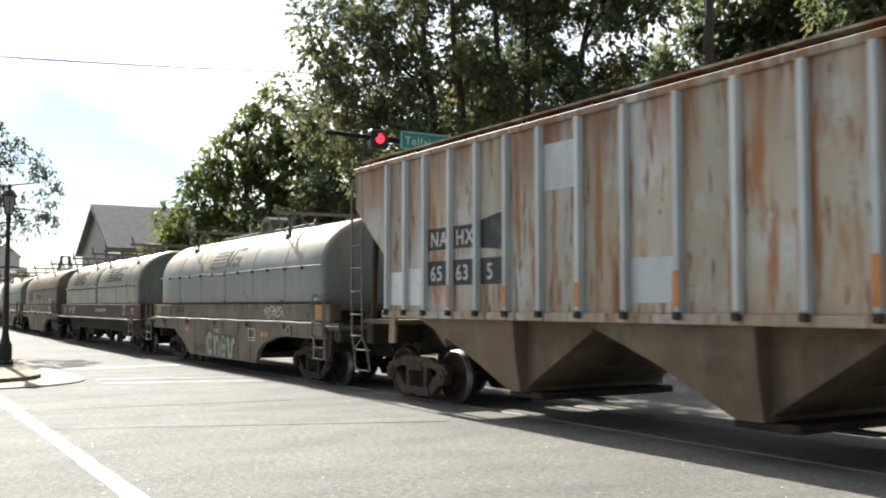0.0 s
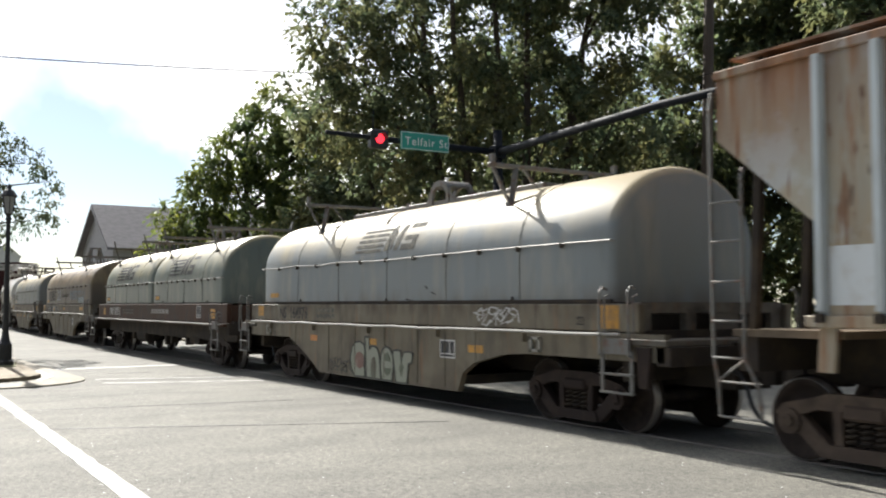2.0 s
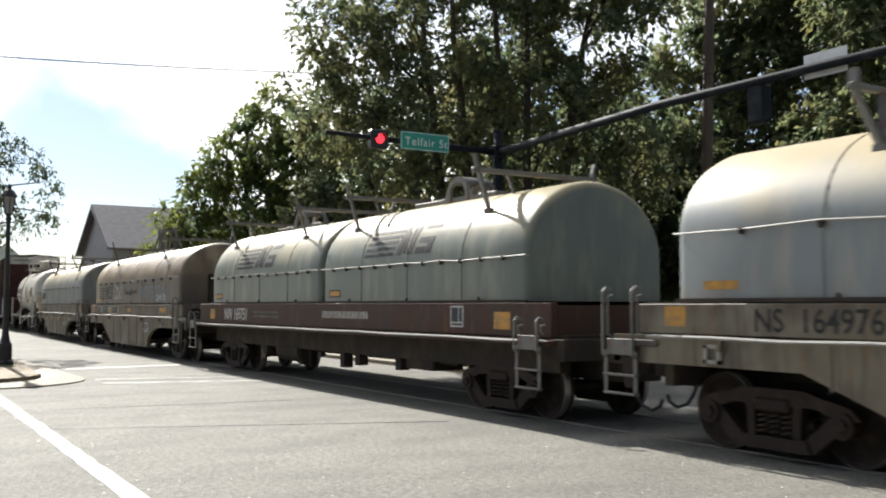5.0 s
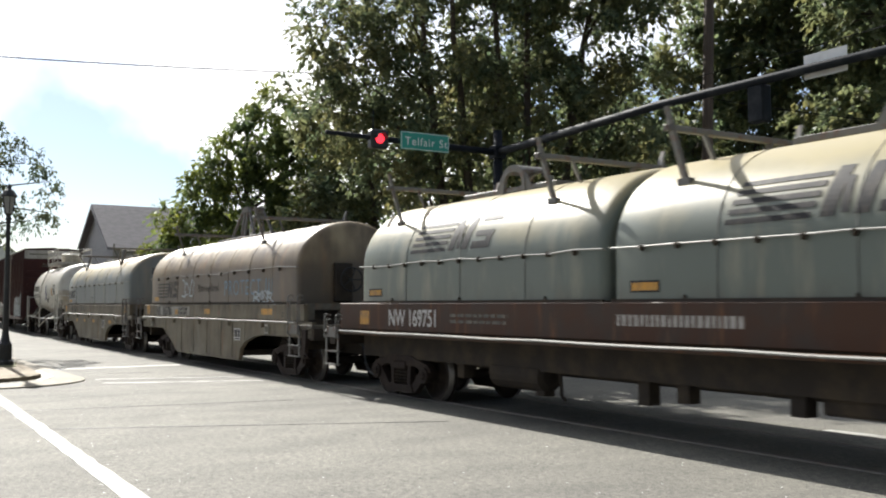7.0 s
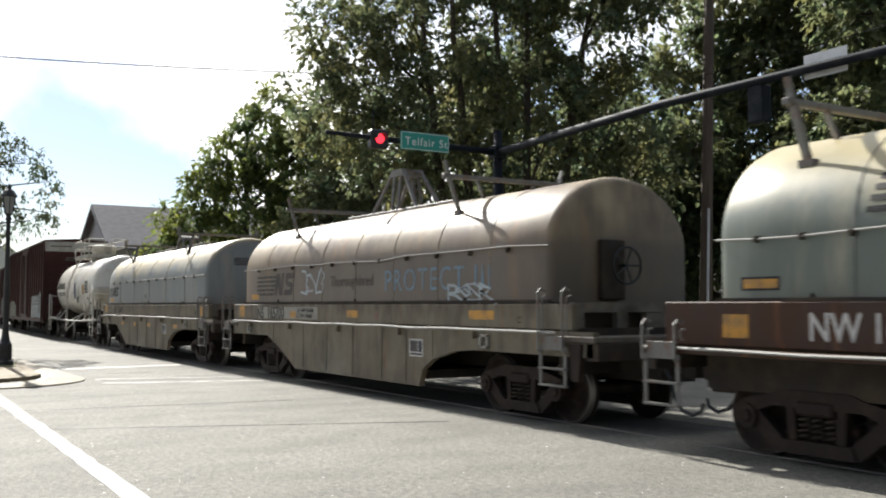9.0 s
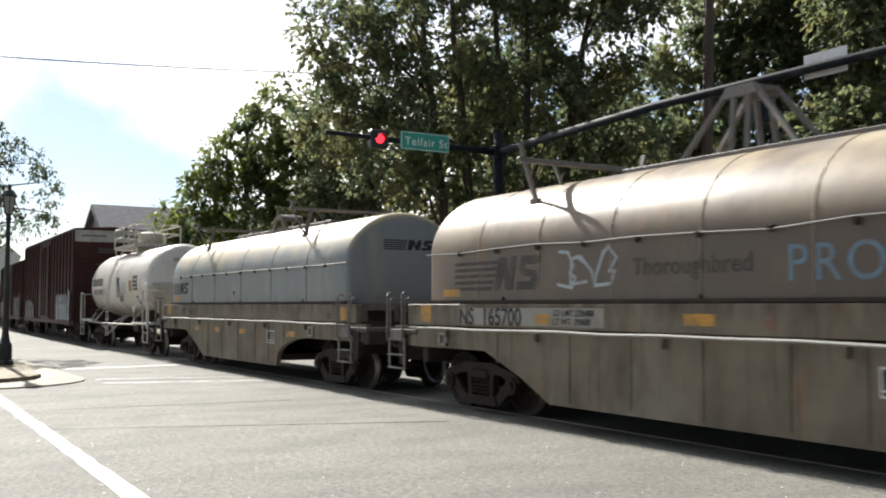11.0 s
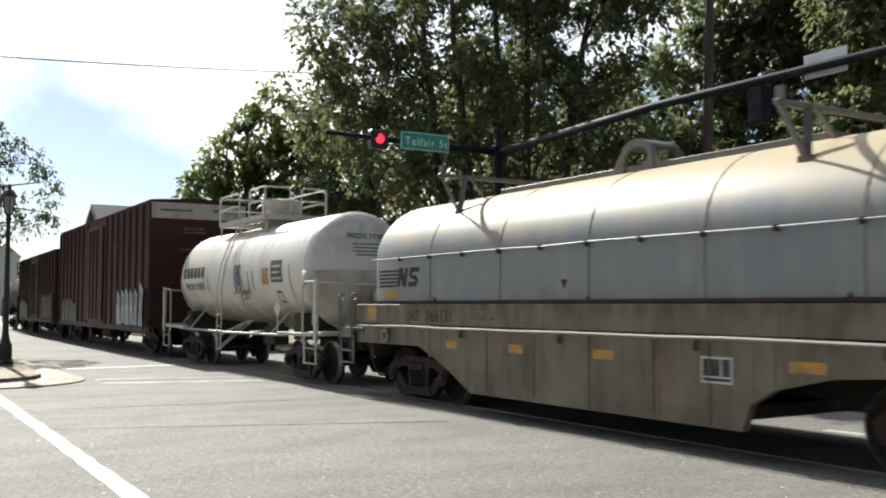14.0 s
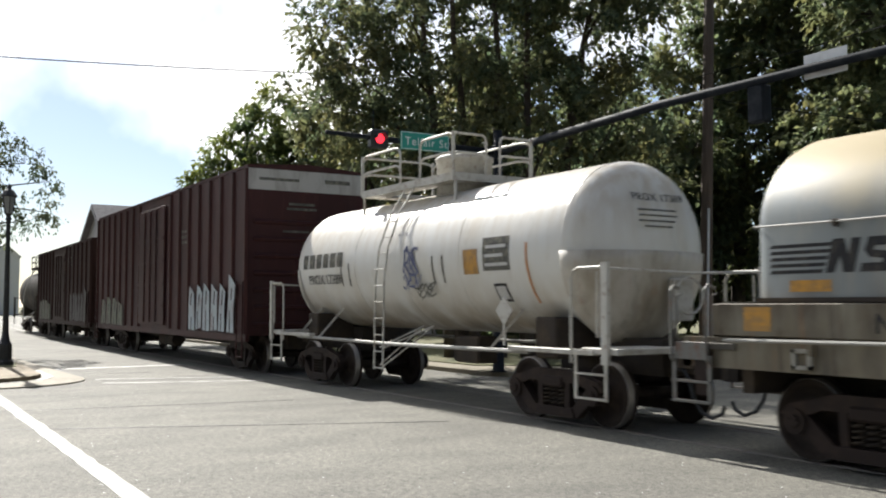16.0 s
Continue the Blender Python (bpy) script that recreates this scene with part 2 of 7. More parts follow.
M["tread"] = worn("bright_wheel_tread", (0.26, 0.24, 0.22), 0.4, 0.7, [((0.12, 0.09, 0.07), 0.6, (6, 6, 6), 0.5, 0.7)], 0.03)
M["tank"] = worn("white_tank_paint", (0.64, 0.63, 0.595), 0.36, 0, [
    ((0.55, 0.50, 0.41), 0.7, (0.8, 0.8, 0.5), 0.44, 0.68), ((0.40, 0.33, 0.24), 0.5, (3.0, 3, 0.6), 0.56, 0.78),
    (SOOT, 0.25, (2.0, 4, 0.7), 0.58, 0.8)], 0.03, 8, 0.0, [((0.34, 0.27, 0.18), 0.85, (1.6, 1.2, 0.7), 2.2, 1.3), ((0.20, 0.15, 0.10), 0.7, (3.5, 2, 1.0), 1.8, 1.25), ((0.45, 0.37, 0.27), 0.6, (9.0, 6, 0.5), 2.4, 3.6)])
M["tank_grime"] = worn("grimy_tank_shield", (0.52, 0.49, 0.43), 0.5, 0, [((0.30, 0.25, 0.18), 0.8, (1.2, 1.2, 0.6), 0.42, 0.62), (SOOT, 0.5, (3, 3, 0.7), 0.52, 0.74), (RUST_L, 0.35, (5, 5, 1), 0.58, 0.72)], 0.05, 10)
M["tank_dark"] = worn("black_tank_paint", (0.040, 0.038, 0.038), 0.65, 0, [((0.14, 0.12, 0.1), 0.6, (1, 1, 1), 0.42, 0.7)], 0.05, 8)
M["tank_trim"] = worn("white_rail_paint", (0.50, 0.485, 0.44), 0.55, 0, [(RUST, 0.6, (9, 9, 9), 0.54, 0.68), ((0.28, 0.24, 0.18), 0.7, (3, 3, 3), 0.48, 0.7)], 0.05)
M["box"] = worn("oxide_boxcar_paint", (0.058, 0.021, 0.020), 0.6, 0, [
    ((0.034, 0.014, 0.014), 0.8, (0.6, 1, 0.4), 0.42, 0.68), ((0.13, 0.055, 0.042), 0.5, (4, 4, 0.5), 0.54, 0.76),
    (SOOT, 0.4, (2, 2, 0.5), 0.5, 0.8)], 0.1, 18)
M["box_dark"] = worn("faded_brown_boxcar_paint", (0.042, 0.021, 0.019), 0.65, 0, [
    ((0.04, 0.024, 0.02), 0.8, (0.6, 1, 0.4), 0.42, 0.68), ((0.11, 0.06, 0.048), 0.5, (4, 4, 0.5), 0.54, 0.76)], 0.1, 18)
M["tag_white"] = worn("spray_paint_pale", (0.36, 0.42, 0.45), 0.6, 0, [((0.24, 0.18, 0.17), 0.7, (3, 3, 2), 0.46, 0.66)], 0)
M["tag_green"] = worn("spray_paint_green", (0.10, 0.115, 0.075), 0.6, 0, [((0.09, 0.05, 0.04), 0.7, (3, 3, 2), 0.46, 0.66)], 0)
M["tag_faint"] = worn("spray_paint_faint", (0.085, 0.08, 0.078), 0.7, 0, [((0.05, 0.03, 0.028), 0.8, (3, 3, 2), 0.44, 0.6)], 0)
M["tag_dark"] = worn("spray_paint_dark", (0.035, 0.024, 0.026), 0.6, 0, [((0.07, 0.05, 0.05), 0.6, (4, 4, 4), 0.46, 0.66)], 0)
M["tag_pale"] = worn("spray_paint_sage", (0.25, 0.265, 0.205), 0.6, 0, [((0.25, 0.245, 0.19), 0.6, (3, 3, 3), 0.46, 0.68)], 0)
M["tag_edge"] = worn("spray_paint_outline", (0.032, 0.034, 0.026), 0.6, 0, [((0.08, 0.075, 0.06), 0.5, (5, 5, 5), 0.46, 0.68)], 0)
M["tag_red"] = worn("spray_paint_red", (0.17, 0.085, 0.065), 0.6, 0, [((0.3, 0.26, 0.2), 0.5, (5, 5, 5), 0.46, 0.68)], 0)
M["tag_ink"] = worn("spray_paint_blue", (0.06, 0.07, 0.16), 0.6, 0, [((0.4, 0.4, 0.4), 0.4, (5, 5, 5), 0.5, 0.7)], 0)


def asphalt_material():
    m, n, l, b = shader("sunlit_old_asphalt", (0.2, 0.2, 0.19), 0.82)
    tc = n.new("ShaderNodeTexCoord")
    def noise_tex(scale, detail, stretch=(1, 1, 1)):
        mp = n.new("ShaderNodeMapping")
        mp.inputs["Scale"].default_value = stretch
        l.new(tc.outputs["Object"], mp.inputs["Vector"])
        t = n.new("ShaderNodeTexNoise")
        t.inputs["Scale"].default_value, t.inputs["Detail"].default_value = scale, detail
        l.new(mp.outputs["Vector"], t.inputs["Vector"])
        return t.outputs["Fac"]
    def ramp(fac, p0, c0, p1, c1):
        r = n.new("ShaderNodeValToRGB")
        r.color_ramp.elements[0].position, r.color_ramp.elements[1].position = p0, p1
        r.color_ramp.elements[0].color, r.color_ramp.elements[1].color = (*c0, 1), (*c1, 1)
        l.new(fac, r.inputs["Fac"])
        return r.outputs["Color"]
    def mix(kind, f, a, c):
        x = n.new("ShaderNodeMix")
        x.data_type, x.blend_type = "RGBA", kind
        x.inputs[0].default_value = f
        l.new(a, x.inputs[6])
        l.new(c, x.inputs[7])
        return x.outputs[2]
    base = ramp(noise_tex(0.35, 6, (1, 0.5, 1)), 0.3, (0.168, 0.162, 0.145), 0.7, (0.222, 0.214, 0.188))
    agg = mix("MULTIPLY", 1.0, ramp(noise_tex(60, 2), 0.35, (0.50, 0.50, 0.50), 0.66, (1.42, 1.42, 1.38)), ramp(noise_tex(14, 4), 0.35, (0.74, 0.74, 0.75), 0.64, (1.18, 1.18, 1.16)))
    col = mix("MULTIPLY", 1.0, base, agg)
    patch = ramp(noise_tex(1.6, 6, (1, 0.45, 1)), 0.40, (0.86, 0.86, 0.87), 0.56, (1.03, 1.03, 1.03))
    col = mix("MULTIPLY", 0.9, col, patch)
    l.new(col, b.inputs["Base Color"])
    v = n.new("ShaderNodeTexVoronoi")
    v.inputs["Scale"].default_value = 95
    l.new(tc.outputs["Object"], v.inputs["Vector"])
    bp = n.new("ShaderNodeBump")
    bp.inputs["Strength"].default_value, bp.inputs["Distance"].default_value = 0.55, 0.006
    l.new(v.outputs["Distance"], bp.inputs["Height"])
    l.new(bp.outputs["Normal"], b.inputs["Normal"])
    return m


M["asphalt"] = asphalt_material()
M["ground"] = worn("dry_grass_soil", (0.13, 0.13, 0.055), 0.9, 0, [((0.22, 0.19, 0.10), 0.8, (0.6, 0.6, 1), 0.42, 0.62), ((0.06, 0.085, 0.03), 0.7, (3, 3, 1), 0.45, 0.65)], 0.6, 30)
M["concrete"] = worn("worn_concrete", (0.24, 0.21, 0.15), 0.8, 0, [((0.22, 0.19, 0.14), 0.7, (1.2, 1.2, 1), 0.42, 0.66), ((0.4, 0.36, 0.28), 0.5, (8, 8, 8), 0.5, 0.7)], 0.3, 40)
M["sandy_concrete"] = worn("sandy_concrete", (0.26, 0.205, 0.13), 0.85, 0, [((0.17, 0.135, 0.085), 0.8, (1.0, 1.0, 1), 0.42, 0.62), ((0.33, 0.28, 0.19), 0.6, (5, 5, 5), 0.5, 0.68)], 0.3, 40)
M["line"] = worn("road_paint", (0.36, 0.35, 0.325), 0.7, 0, [((0.22, 0.215, 0.20), 0.75, (14, 14, 1), 0.52, 0.62), ((0.44, 0.43, 0.40), 0.6, (2, 2, 1), 0.5, 0.7)], 0.25, 60)
M["line_worn"] = worn("worn_road_paint", (0.46, 0.45, 0.42), 0.6, 0, [((0.24, 0.235, 0.22), 0.85, (3, 3, 1), 0.44, 0.62)], 0.25, 60)
M["tar"] = worn("tar_seam", (0.07, 0.07, 0.07), 0.5, 0, [((0.15, 0.15, 0.14), 0.7, (4, 4, 1), 0.45, 0.65)], 0.2, 50)
M["steel_rail"] = worn("rail_head_steel", (0.20, 0.185, 0.17), 0.6, 0.3, [(RUST, 0.5, (1, 6, 6), 0.5, 0.75)], 0.05)
M["black_iron"] = worn("black_iron_paint", (0.018, 0.019, 0.02), 0.45, 0.2, [((0.05, 0.05, 0.05), 0.5, (4, 4, 4), 0.5, 0.7)], 0.05)
def matte(m, level):
    m.node_tree.nodes["Principled BSDF"].inputs["Specular IOR Level"].default_value = level
    return m


M["mast"] = worn("dark_bronze_mast_paint", (0.012, 0.015, 0.02), 0.6, 0.0, [((0.05, 0.055, 0.06), 0.5, (3, 3, 3), 0.5, 0.7)], 0.03)
matte(M["mast"], 0.08)
matte(M["asphalt"], 0.27)
for kind, level in (("dark", 0.08), ("truck", 0.1), ("truck_dusty", 0.1), ("wheel", 0.12), ("sill_brown", 0.15), ("sill_grey", 0.15), ("box", 0.2), ("box_dark", 0.15),
                    ("tank_dark", 0.1), ("hood_grey", 0.35), ("hood_green", 0.35), ("hood_tan", 0.4), ("hopper_low", 0.1), ("end_grime", 0.15), ("hopper", 0.3), ("hopper_panel", 0.3), ("step_grey", 0.25), ("tar", 0.2), ("black_patch", 0.25)):
    matte(M[kind], level)
matte(M["letter_fade"], 0.1)
matte(M["letter_black"], 0.2)
M["sign_back"] = worn("bare_aluminium_sign", (0.55, 0.56, 0.57), 0.5, 0.3, [((0.42, 0.42, 0.42), 0.5, (5, 5, 5), 0.45, 0.7)], 0.03)
M["sign_green"] = worn("green_sign_sheeting", (0.02, 0.27, 0.21), 0.4, 0, [((0.03, 0.30, 0.24), 0.5, (3, 3, 3), 0.45, 0.7)], 0)
M["sign_white"] = worn("white_sign_sheeting", (0.75, 0.77, 0.76), 0.4, 0, [], 0)
M["wood_pole"] = worn("weathered_pole_wood", (0.075, 0.055, 0.042), 0.85, 0, [((0.13, 0.1, 0.08), 0.7, (14, 14, 0.8), 0.45, 0.66)], 0.5, 30)
M["siding"] = worn("grey_siding", (0.36, 0.36, 0.37), 0.7, 0, [((0.3, 0.3, 0.31), 0.6, (0.5, 0.5, 6), 0.45, 0.6)], 0.1)
M["shingle"] = worn("grey_shingles", (0.17, 0.16, 0.165), 0.85, 0, [((0.11, 0.105, 0.11), 0.7, (2, 2, 6), 0.42, 0.62)], 0.4, 12, 0.25)
M["pale_wall"] = worn("pale_rendered_wall", (0.66, 0.67, 0.69), 0.7, 0, [((0.55, 0.56, 0.58), 0.5, (0.4, 0.4, 0.2), 0.45, 0.65)], 0.05)
M["trim"] = worn("white_house_trim", (0.6, 0.6, 0.6), 0.6, 0, [((0.5, 0.5, 0.5), 0.5, (2, 2, 2), 0.45, 0.65)], 0.05)
M["glass"], _, _, _b = shader("dark_window_glass", (0.03, 0.035, 0.04), 0.06)
M["bark"] = worn("dark_bark", (0.055, 0.042, 0.033), 0.9, 0, [((0.10, 0.085, 0.07), 0.7, (6, 6, 1.2), 0.45, 0.66)], 0.8, 14)
M["wire"] = matte(worn("black_cable", (0.02, 0.02, 0.02), 0.9, 0, [], 0), 0.05)


def glow(name, colour, strength):
    m, n, l, b = shader(name, colour, 0.4)
    b.inputs["Emission Color"].default_value = (*colour, 1)
    b.inputs["Emission Strength"].default_value = strength
    return m


M["red_lamp"] = glow("lit_red_lens", (1.0, 0.03, 0.05), 1.2)
M["dead_lens"], _, _, _b = shader("unlit_lens", (0.02, 0.025, 0.02), 0.2)


def leaf_material(name, dark, light, through, cool=(0.85, 1.0, 1.0), warm=(1.12, 1.02, 0.8)):
    m = bpy.data.materials.new(name)
    m.use_nodes = True
    n, l = m.node_tree.nodes, m.node_tree.links
    b = n["Principled BSDF"]
    b.inputs["Roughness"].default_value = 0.5
    g = n.new("ShaderNodeNewGeometry")
    r = n.new("ShaderNodeValToRGB")
    r.color_ramp.elements[0].color, r.color_ramp.elements[1].color = (*dark, 1), (*light, 1)
    l.new(g.outputs["Random Per Island"], r.inputs["Fac"])
    b.inputs["Specular IOR Level"].default_value = 0.3
    tc = n.new("ShaderNodeTexCoord")
    nz = n.new("ShaderNodeTexNoise")
    nz.inputs["Scale"].default_value, nz.inputs["Detail"].default_value = 0.75, 3
    l.new(tc.outputs["Object"], nz.inputs["Vector"])
    tr = n.new("ShaderNodeValToRGB")
    tr.color_ramp.elements[0].position, tr.color_ramp.elements[1].position = 0.36, 0.66
    tr.color_ramp.elements[0].color, tr.color_ramp.elements[1].color = (*cool, 1), (*warm, 1)
    l.new(nz.outputs["Fac"], tr.inputs["Fac"])
    tm = n.new("ShaderNodeMix")
    tm.data_type, tm.blend_type = "RGBA", "MULTIPLY"
    tm.inputs[0].default_value = 1.0
    l.new(r.outputs["Color"], tm.inputs[6])
    l.new(tr.outputs["Color"], tm.inputs[7])
    l.new(tm.outputs[2], b.inputs["Base Color"])
    t = n.new("ShaderNodeBsdfTranslucent")
    hs = n.new("ShaderNodeHueSaturation")
    hs.inputs["Hue"].default_value, hs.inputs["Saturation"].default_value, hs.inputs["Value"].default_value = 0.485, 1.15, 1.35
    l.new(tm.outputs[2], hs.inputs["Color"])
    l.new(hs.outputs["Color"], t.inputs["Color"])
    x = n.new("ShaderNodeMixShader")
    x.inputs[0].default_value = through
    l.new(b.outputs["BSDF"], x.inputs[1])
    l.new(t.outputs["BSDF"], x.inputs[2])
    l.new(x.outputs["Shader"], n["Material Output"].inputs["Surface"])
    return m


M["leaf_oak"] = leaf_material("oak_leaves", (0.076, 0.092, 0.060), (0.175, 0.190, 0.115), 0.5, (0.84, 1.0, 1.0), (1.15, 1.02, 0.78))
M["leaf_light"] = leaf_material("light_green_leaves", (0.090, 0.116, 0.056), (0.190, 0.225, 0.100), 0.5, (0.72, 0.85, 0.95), (1.2, 1.15, 0.7))
M["leaf_olive"] = leaf_material("olive_leaves", (0.105, 0.122, 0.076), (0.190, 0.208, 0.122), 0.58)
M["leaf_grey"] = leaf_material("grey_green_leaves", (0.06, 0.076, 0.056), (0.15, 0.168, 0.118), 0.45)
M["leaf_dark"] = leaf_material("dark_hedge_leaves", (0.075, 0.094, 0.058), (0.145, 0.168, 0.092), 0.55)



# ---------------------------------------------------------------- mesh helpers
def link(name, bm, material, parent=None, label="", smooth=False, mats=()):
    me = bpy.data.meshes.new(name)
    bm.normal_update()
    bm.to_mesh(me)
    bm.free()
    for mm in (material, *mats):
        me.materials.append(mm)
    if smooth:
        for p in me.polygons:
            p.use_smooth = True
    ob = new(name, me)
    if parent:
        ob.parent = parent
    if label:
        ob["label"] = label
    if name == "small_lettering":
        ob["kind"] = "stuff"
    return ob


def part(name, bm, material, parent, label="", smooth=False, mats=()):
    return link(name, bm, material, parent, label, smooth, mats)


def thing(name, label, category, at=None, group=""):
    ob = new(name)
    ob.empty_display_size = 0.2
    if at is not None:
        ob.matrix_basis = at
    return tagged(ob, label, category, group)


def box(bm, x0, x1, y0, y1, z0, z1, bevel=0.0):
    vs = [bm.verts.new((x, y, z)) for x in (x0, x1) for y in (y0, y1) for z in (z0, z1)]
    fs = [bm.faces.new([vs[i] for i in q]) for q in ((0, 1, 3, 2), (4, 6, 7, 5), (0, 4, 5, 1), (2, 3, 7, 6), (0, 2, 6, 4), (1, 5, 7, 3))]
    if bevel:
        es = {e for f in fs for e in f.edges}
        bmesh.ops.bevel(bm, geom=list(es), offset=bevel, segments=1, affect="EDGES", profile=0.5)
    return bm


def slab(x0, x1, y0, y1, z0, z1, bevel=0.0):
    return box(bmesh.new(), x0, x1, y0, y1, z0, z1, bevel)


def beam(bm, p, q, w, h):
    """A square bar from p to q, w wide and h deep."""
    p, q = Vector(p), Vector(q)
    d = (q - p).normalized()
    side = d.cross(Vector((0, 0, 1)))
    side = Vector((1, 0, 0)) if side.length < 1e-4 else side.normalized()
    up = side.cross(d)
    c = [a * side * w / 2 + b * up * h / 2 for a, b in ((-1, -1), (1, -1), (1, 1), (-1, 1))]
    a = [bm.verts.new(p + v) for v in c]
    b = [bm.verts.new(q + v) for v in c]
    bm.faces.new(a[::-1])
    bm.faces.new(b)
    for i in range(4):
        bm.faces.new((a[i], a[(i + 1) % 4], b[(i + 1) % 4], b[i]))
    return bm


def tube(bm, pts, radii, seg=8):
    """A round bar along points; radii one number or one a point."""
    pts = [Vector(p) for p in pts]
    if not hasattr(radii, "__len__"):
        radii = [radii] * len(pts)
    rings = []
    ref = None
    for i, p in enumerate(pts):
        a, b = pts[max(i - 1, 0)], pts[min(i + 1, len(pts) - 1)]
        d = (b - a).normalized()
        if ref is None:
            ref = d.cross(Vector((0, 0, 1)))
            ref = Vector((1, 0, 0)) if ref.length < 1e-3 else ref.normalized()
        ref = (ref - d * ref.dot(d)).normalized()
        up = d.cross(ref)
        rings.append([bm.verts.new(p + (ref * math.cos(k * math.tau / seg) + up * math.sin(k * math.tau / seg)) * radii[i]) for k in range(seg)])
    for r0, r1 in zip(rings, rings[1:]):
        for k in range(seg):
            bm.faces.new((r0[k], r0[(k + 1) % seg], r1[(k + 1) % seg], r1[k]))
    bm.faces.new(rings[0][::-1])
    bm.faces.new(rings[-1])
    return bm


def prism(bm, outline, axis, a, b):
    """An outline drawn out along an axis from a to b: axis y takes (x, z), x takes (y, z), z takes (x, y)."""
    def put(u, v, w):
        return {"y": (u, w, v), "x": (w, u, v), "z": (u, v, w)}[axis]
    lo = [bm.verts.new(put(u, v, a)) for u, v in outline]
    hi = [bm.verts.new(put(u, v, b)) for u, v in outline]
    bm.faces.new(lo)
    bm.faces.new(hi[::-1])
    for i in range(len(lo)):
        j = (i + 1) % len(lo)
        bm.faces.new((lo[i], hi[i], hi[j], lo[j]))
    bmesh.ops.recalc_face_normals(bm, faces=bm.faces[:])
    return bm


def loft(bm, rings, close=True, caps=True):
    """Skin over rings of equally many points."""
    vr = [[bm.verts.new(p) for p in r] for r in rings]
    n = len(vr[0])
    for a, b in zip(vr, vr[1:]):
        for i in range(n if close else n - 1):
            j = (i + 1) % n
            bm.faces.new((a[i], a[j], b[j], b[i]))
    if caps:
        bm.faces.new(vr[0][::-1])
        bm.faces.new(vr[-1])
    bmesh.ops.recalc_face_normals(bm, faces=bm.faces[:])
    return bm


def lathe_y(bm, profile, seg=28):
    """A solid turned about the y axis; profile of (radius, y)."""
    return loft(bm, [[(r * math.cos(k * math.tau / seg), y, r * math.sin(k * math.tau / seg)) for k in range(seg)] for r, y in profile])


def arc(cx, cz, r, a0, a1, n):
    return [(cx + r * math.cos(radians(a0 + (a1 - a0) * i / n)), cz + r * math.sin(radians(a0 + (a1 - a0) * i / n))) for i in range(n + 1)]


def stroke(bm, pts, w, y0, y1, closed=False):
    """A painted stroke through (x, z) points, w wide, from y0 to y1 deep, in one mitred piece."""
    n = len(pts)
    p = [Vector(q) for q in pts]
    rows = []
    for i in range(n):
        a = p[i - 1] if (closed or i) else p[i]
        b = p[(i + 1) % n] if (closed or i < n - 1) else p[i]
        d0 = (p[i] - a).normalized() if (p[i] - a).length else (b - p[i]).normalized()
        d1 = (b - p[i]).normalized() if (b - p[i]).length else d0
        m0, m1 = Vector((-d0.y, d0.x)), Vector((-d1.y, d1.x))
        m = m0 + m1
        m = m0 if m.length < 0.3 else m / max(0.5, m.length_squared / 2)
        q = p[i]
        if not closed and i in (0, n - 1):
            q = q + (d0 if i else -d1) * w / 2
        rows.append([bm.verts.new((q.x + k * m.x * w / 2, y, q.y + k * m.y * w / 2)) for k, y in ((1, y0), (-1, y0), (-1, y1), (1, y1))])
    for i in range(n if closed else n - 1):
        a, b = rows[i], rows[(i + 1) % n]
        for k in range(4):
            bm.faces.new((a[k], a[(k + 1) % 4], b[(k + 1) % 4], b[k]))
    if not closed:
        bm.faces.new(rows[0])
        bm.faces.new(rows[-1][::-1])
    bmesh.ops.recalc_face_normals(bm, faces=bm.faces[:])
    return bm


def words(body, size, material, parent, at, spread=1.0, label="", wide=1.0, bold=0.012):
    cu = bpy.data.curves.new("lettering", "FONT")
    cu.body, cu.size, cu.extrude, cu.space_character = body, size, 0.0015, spread
    cu.offset = size * bold
    cu.materials.append(material)
    ob = new("lettering", cu)
    ob.parent = parent
    ob.matrix_basis = at @ Matrix.Diagonal((wide, 1, 1, 1))
    if label:
        ob["label"] = label
    return ob


def near(x, y, z):
    """A pose for lettering on the side that faces -y."""
    return pose(x, y, z, 90, 0, 0)


def front(x, y, z):
    """A pose for lettering on the end that faces +x."""
    return pose(x, y, z, 90, 0, 90)
# ---------------------------------------------------------------- the railway line
TRACK_Y, SPEED, CURVE = 9.78, 4.5, 4.1e-4


def lateral(x):
    """The line is straight where it crosses the street and bends gently away farther off."""
    return TRACK_Y + (CURVE * (-20 - x) ** 2 if x < -20 else 0.0)


def heading(x):
    return math.degrees(math.atan(-2 * CURVE * (-20 - x))) if x < -20 else 0.0


# ---------------------------------------------------------------- ground
def sheet(name, outline, z, material, thick=0.05, kind="structure", label="", category=""):
    ob = link(name, prism(bmesh.new(), outline, "z", z - thick, z), material)
    return tagged(ob, label, category, kind=kind)


ground = link("ground", prism(bmesh.new(), [(-900, -900), (900, -900), (900, 900), (-900, 900)], "z", -0.30, -0.06), M["ground"])
tagged(ground, "dry grass and soil reaching the horizon", "ground", kind="structure")
sheet("road", [(-170, -60), (45, -60), (45, 60), (-22, 60), (-22, 16), (-60, 16.0), (-100, 19.0), (-170, 34)], 0.0, M["asphalt"],
      label="sun-bleached grey asphalt street with rails set into it", category="road")


def marking(name, outline, material, label, top=0.005):
    tagged(link(name, prism(bmesh.new(), outline, "z", -0.01, top), material), label, "road marking", kind="structure")


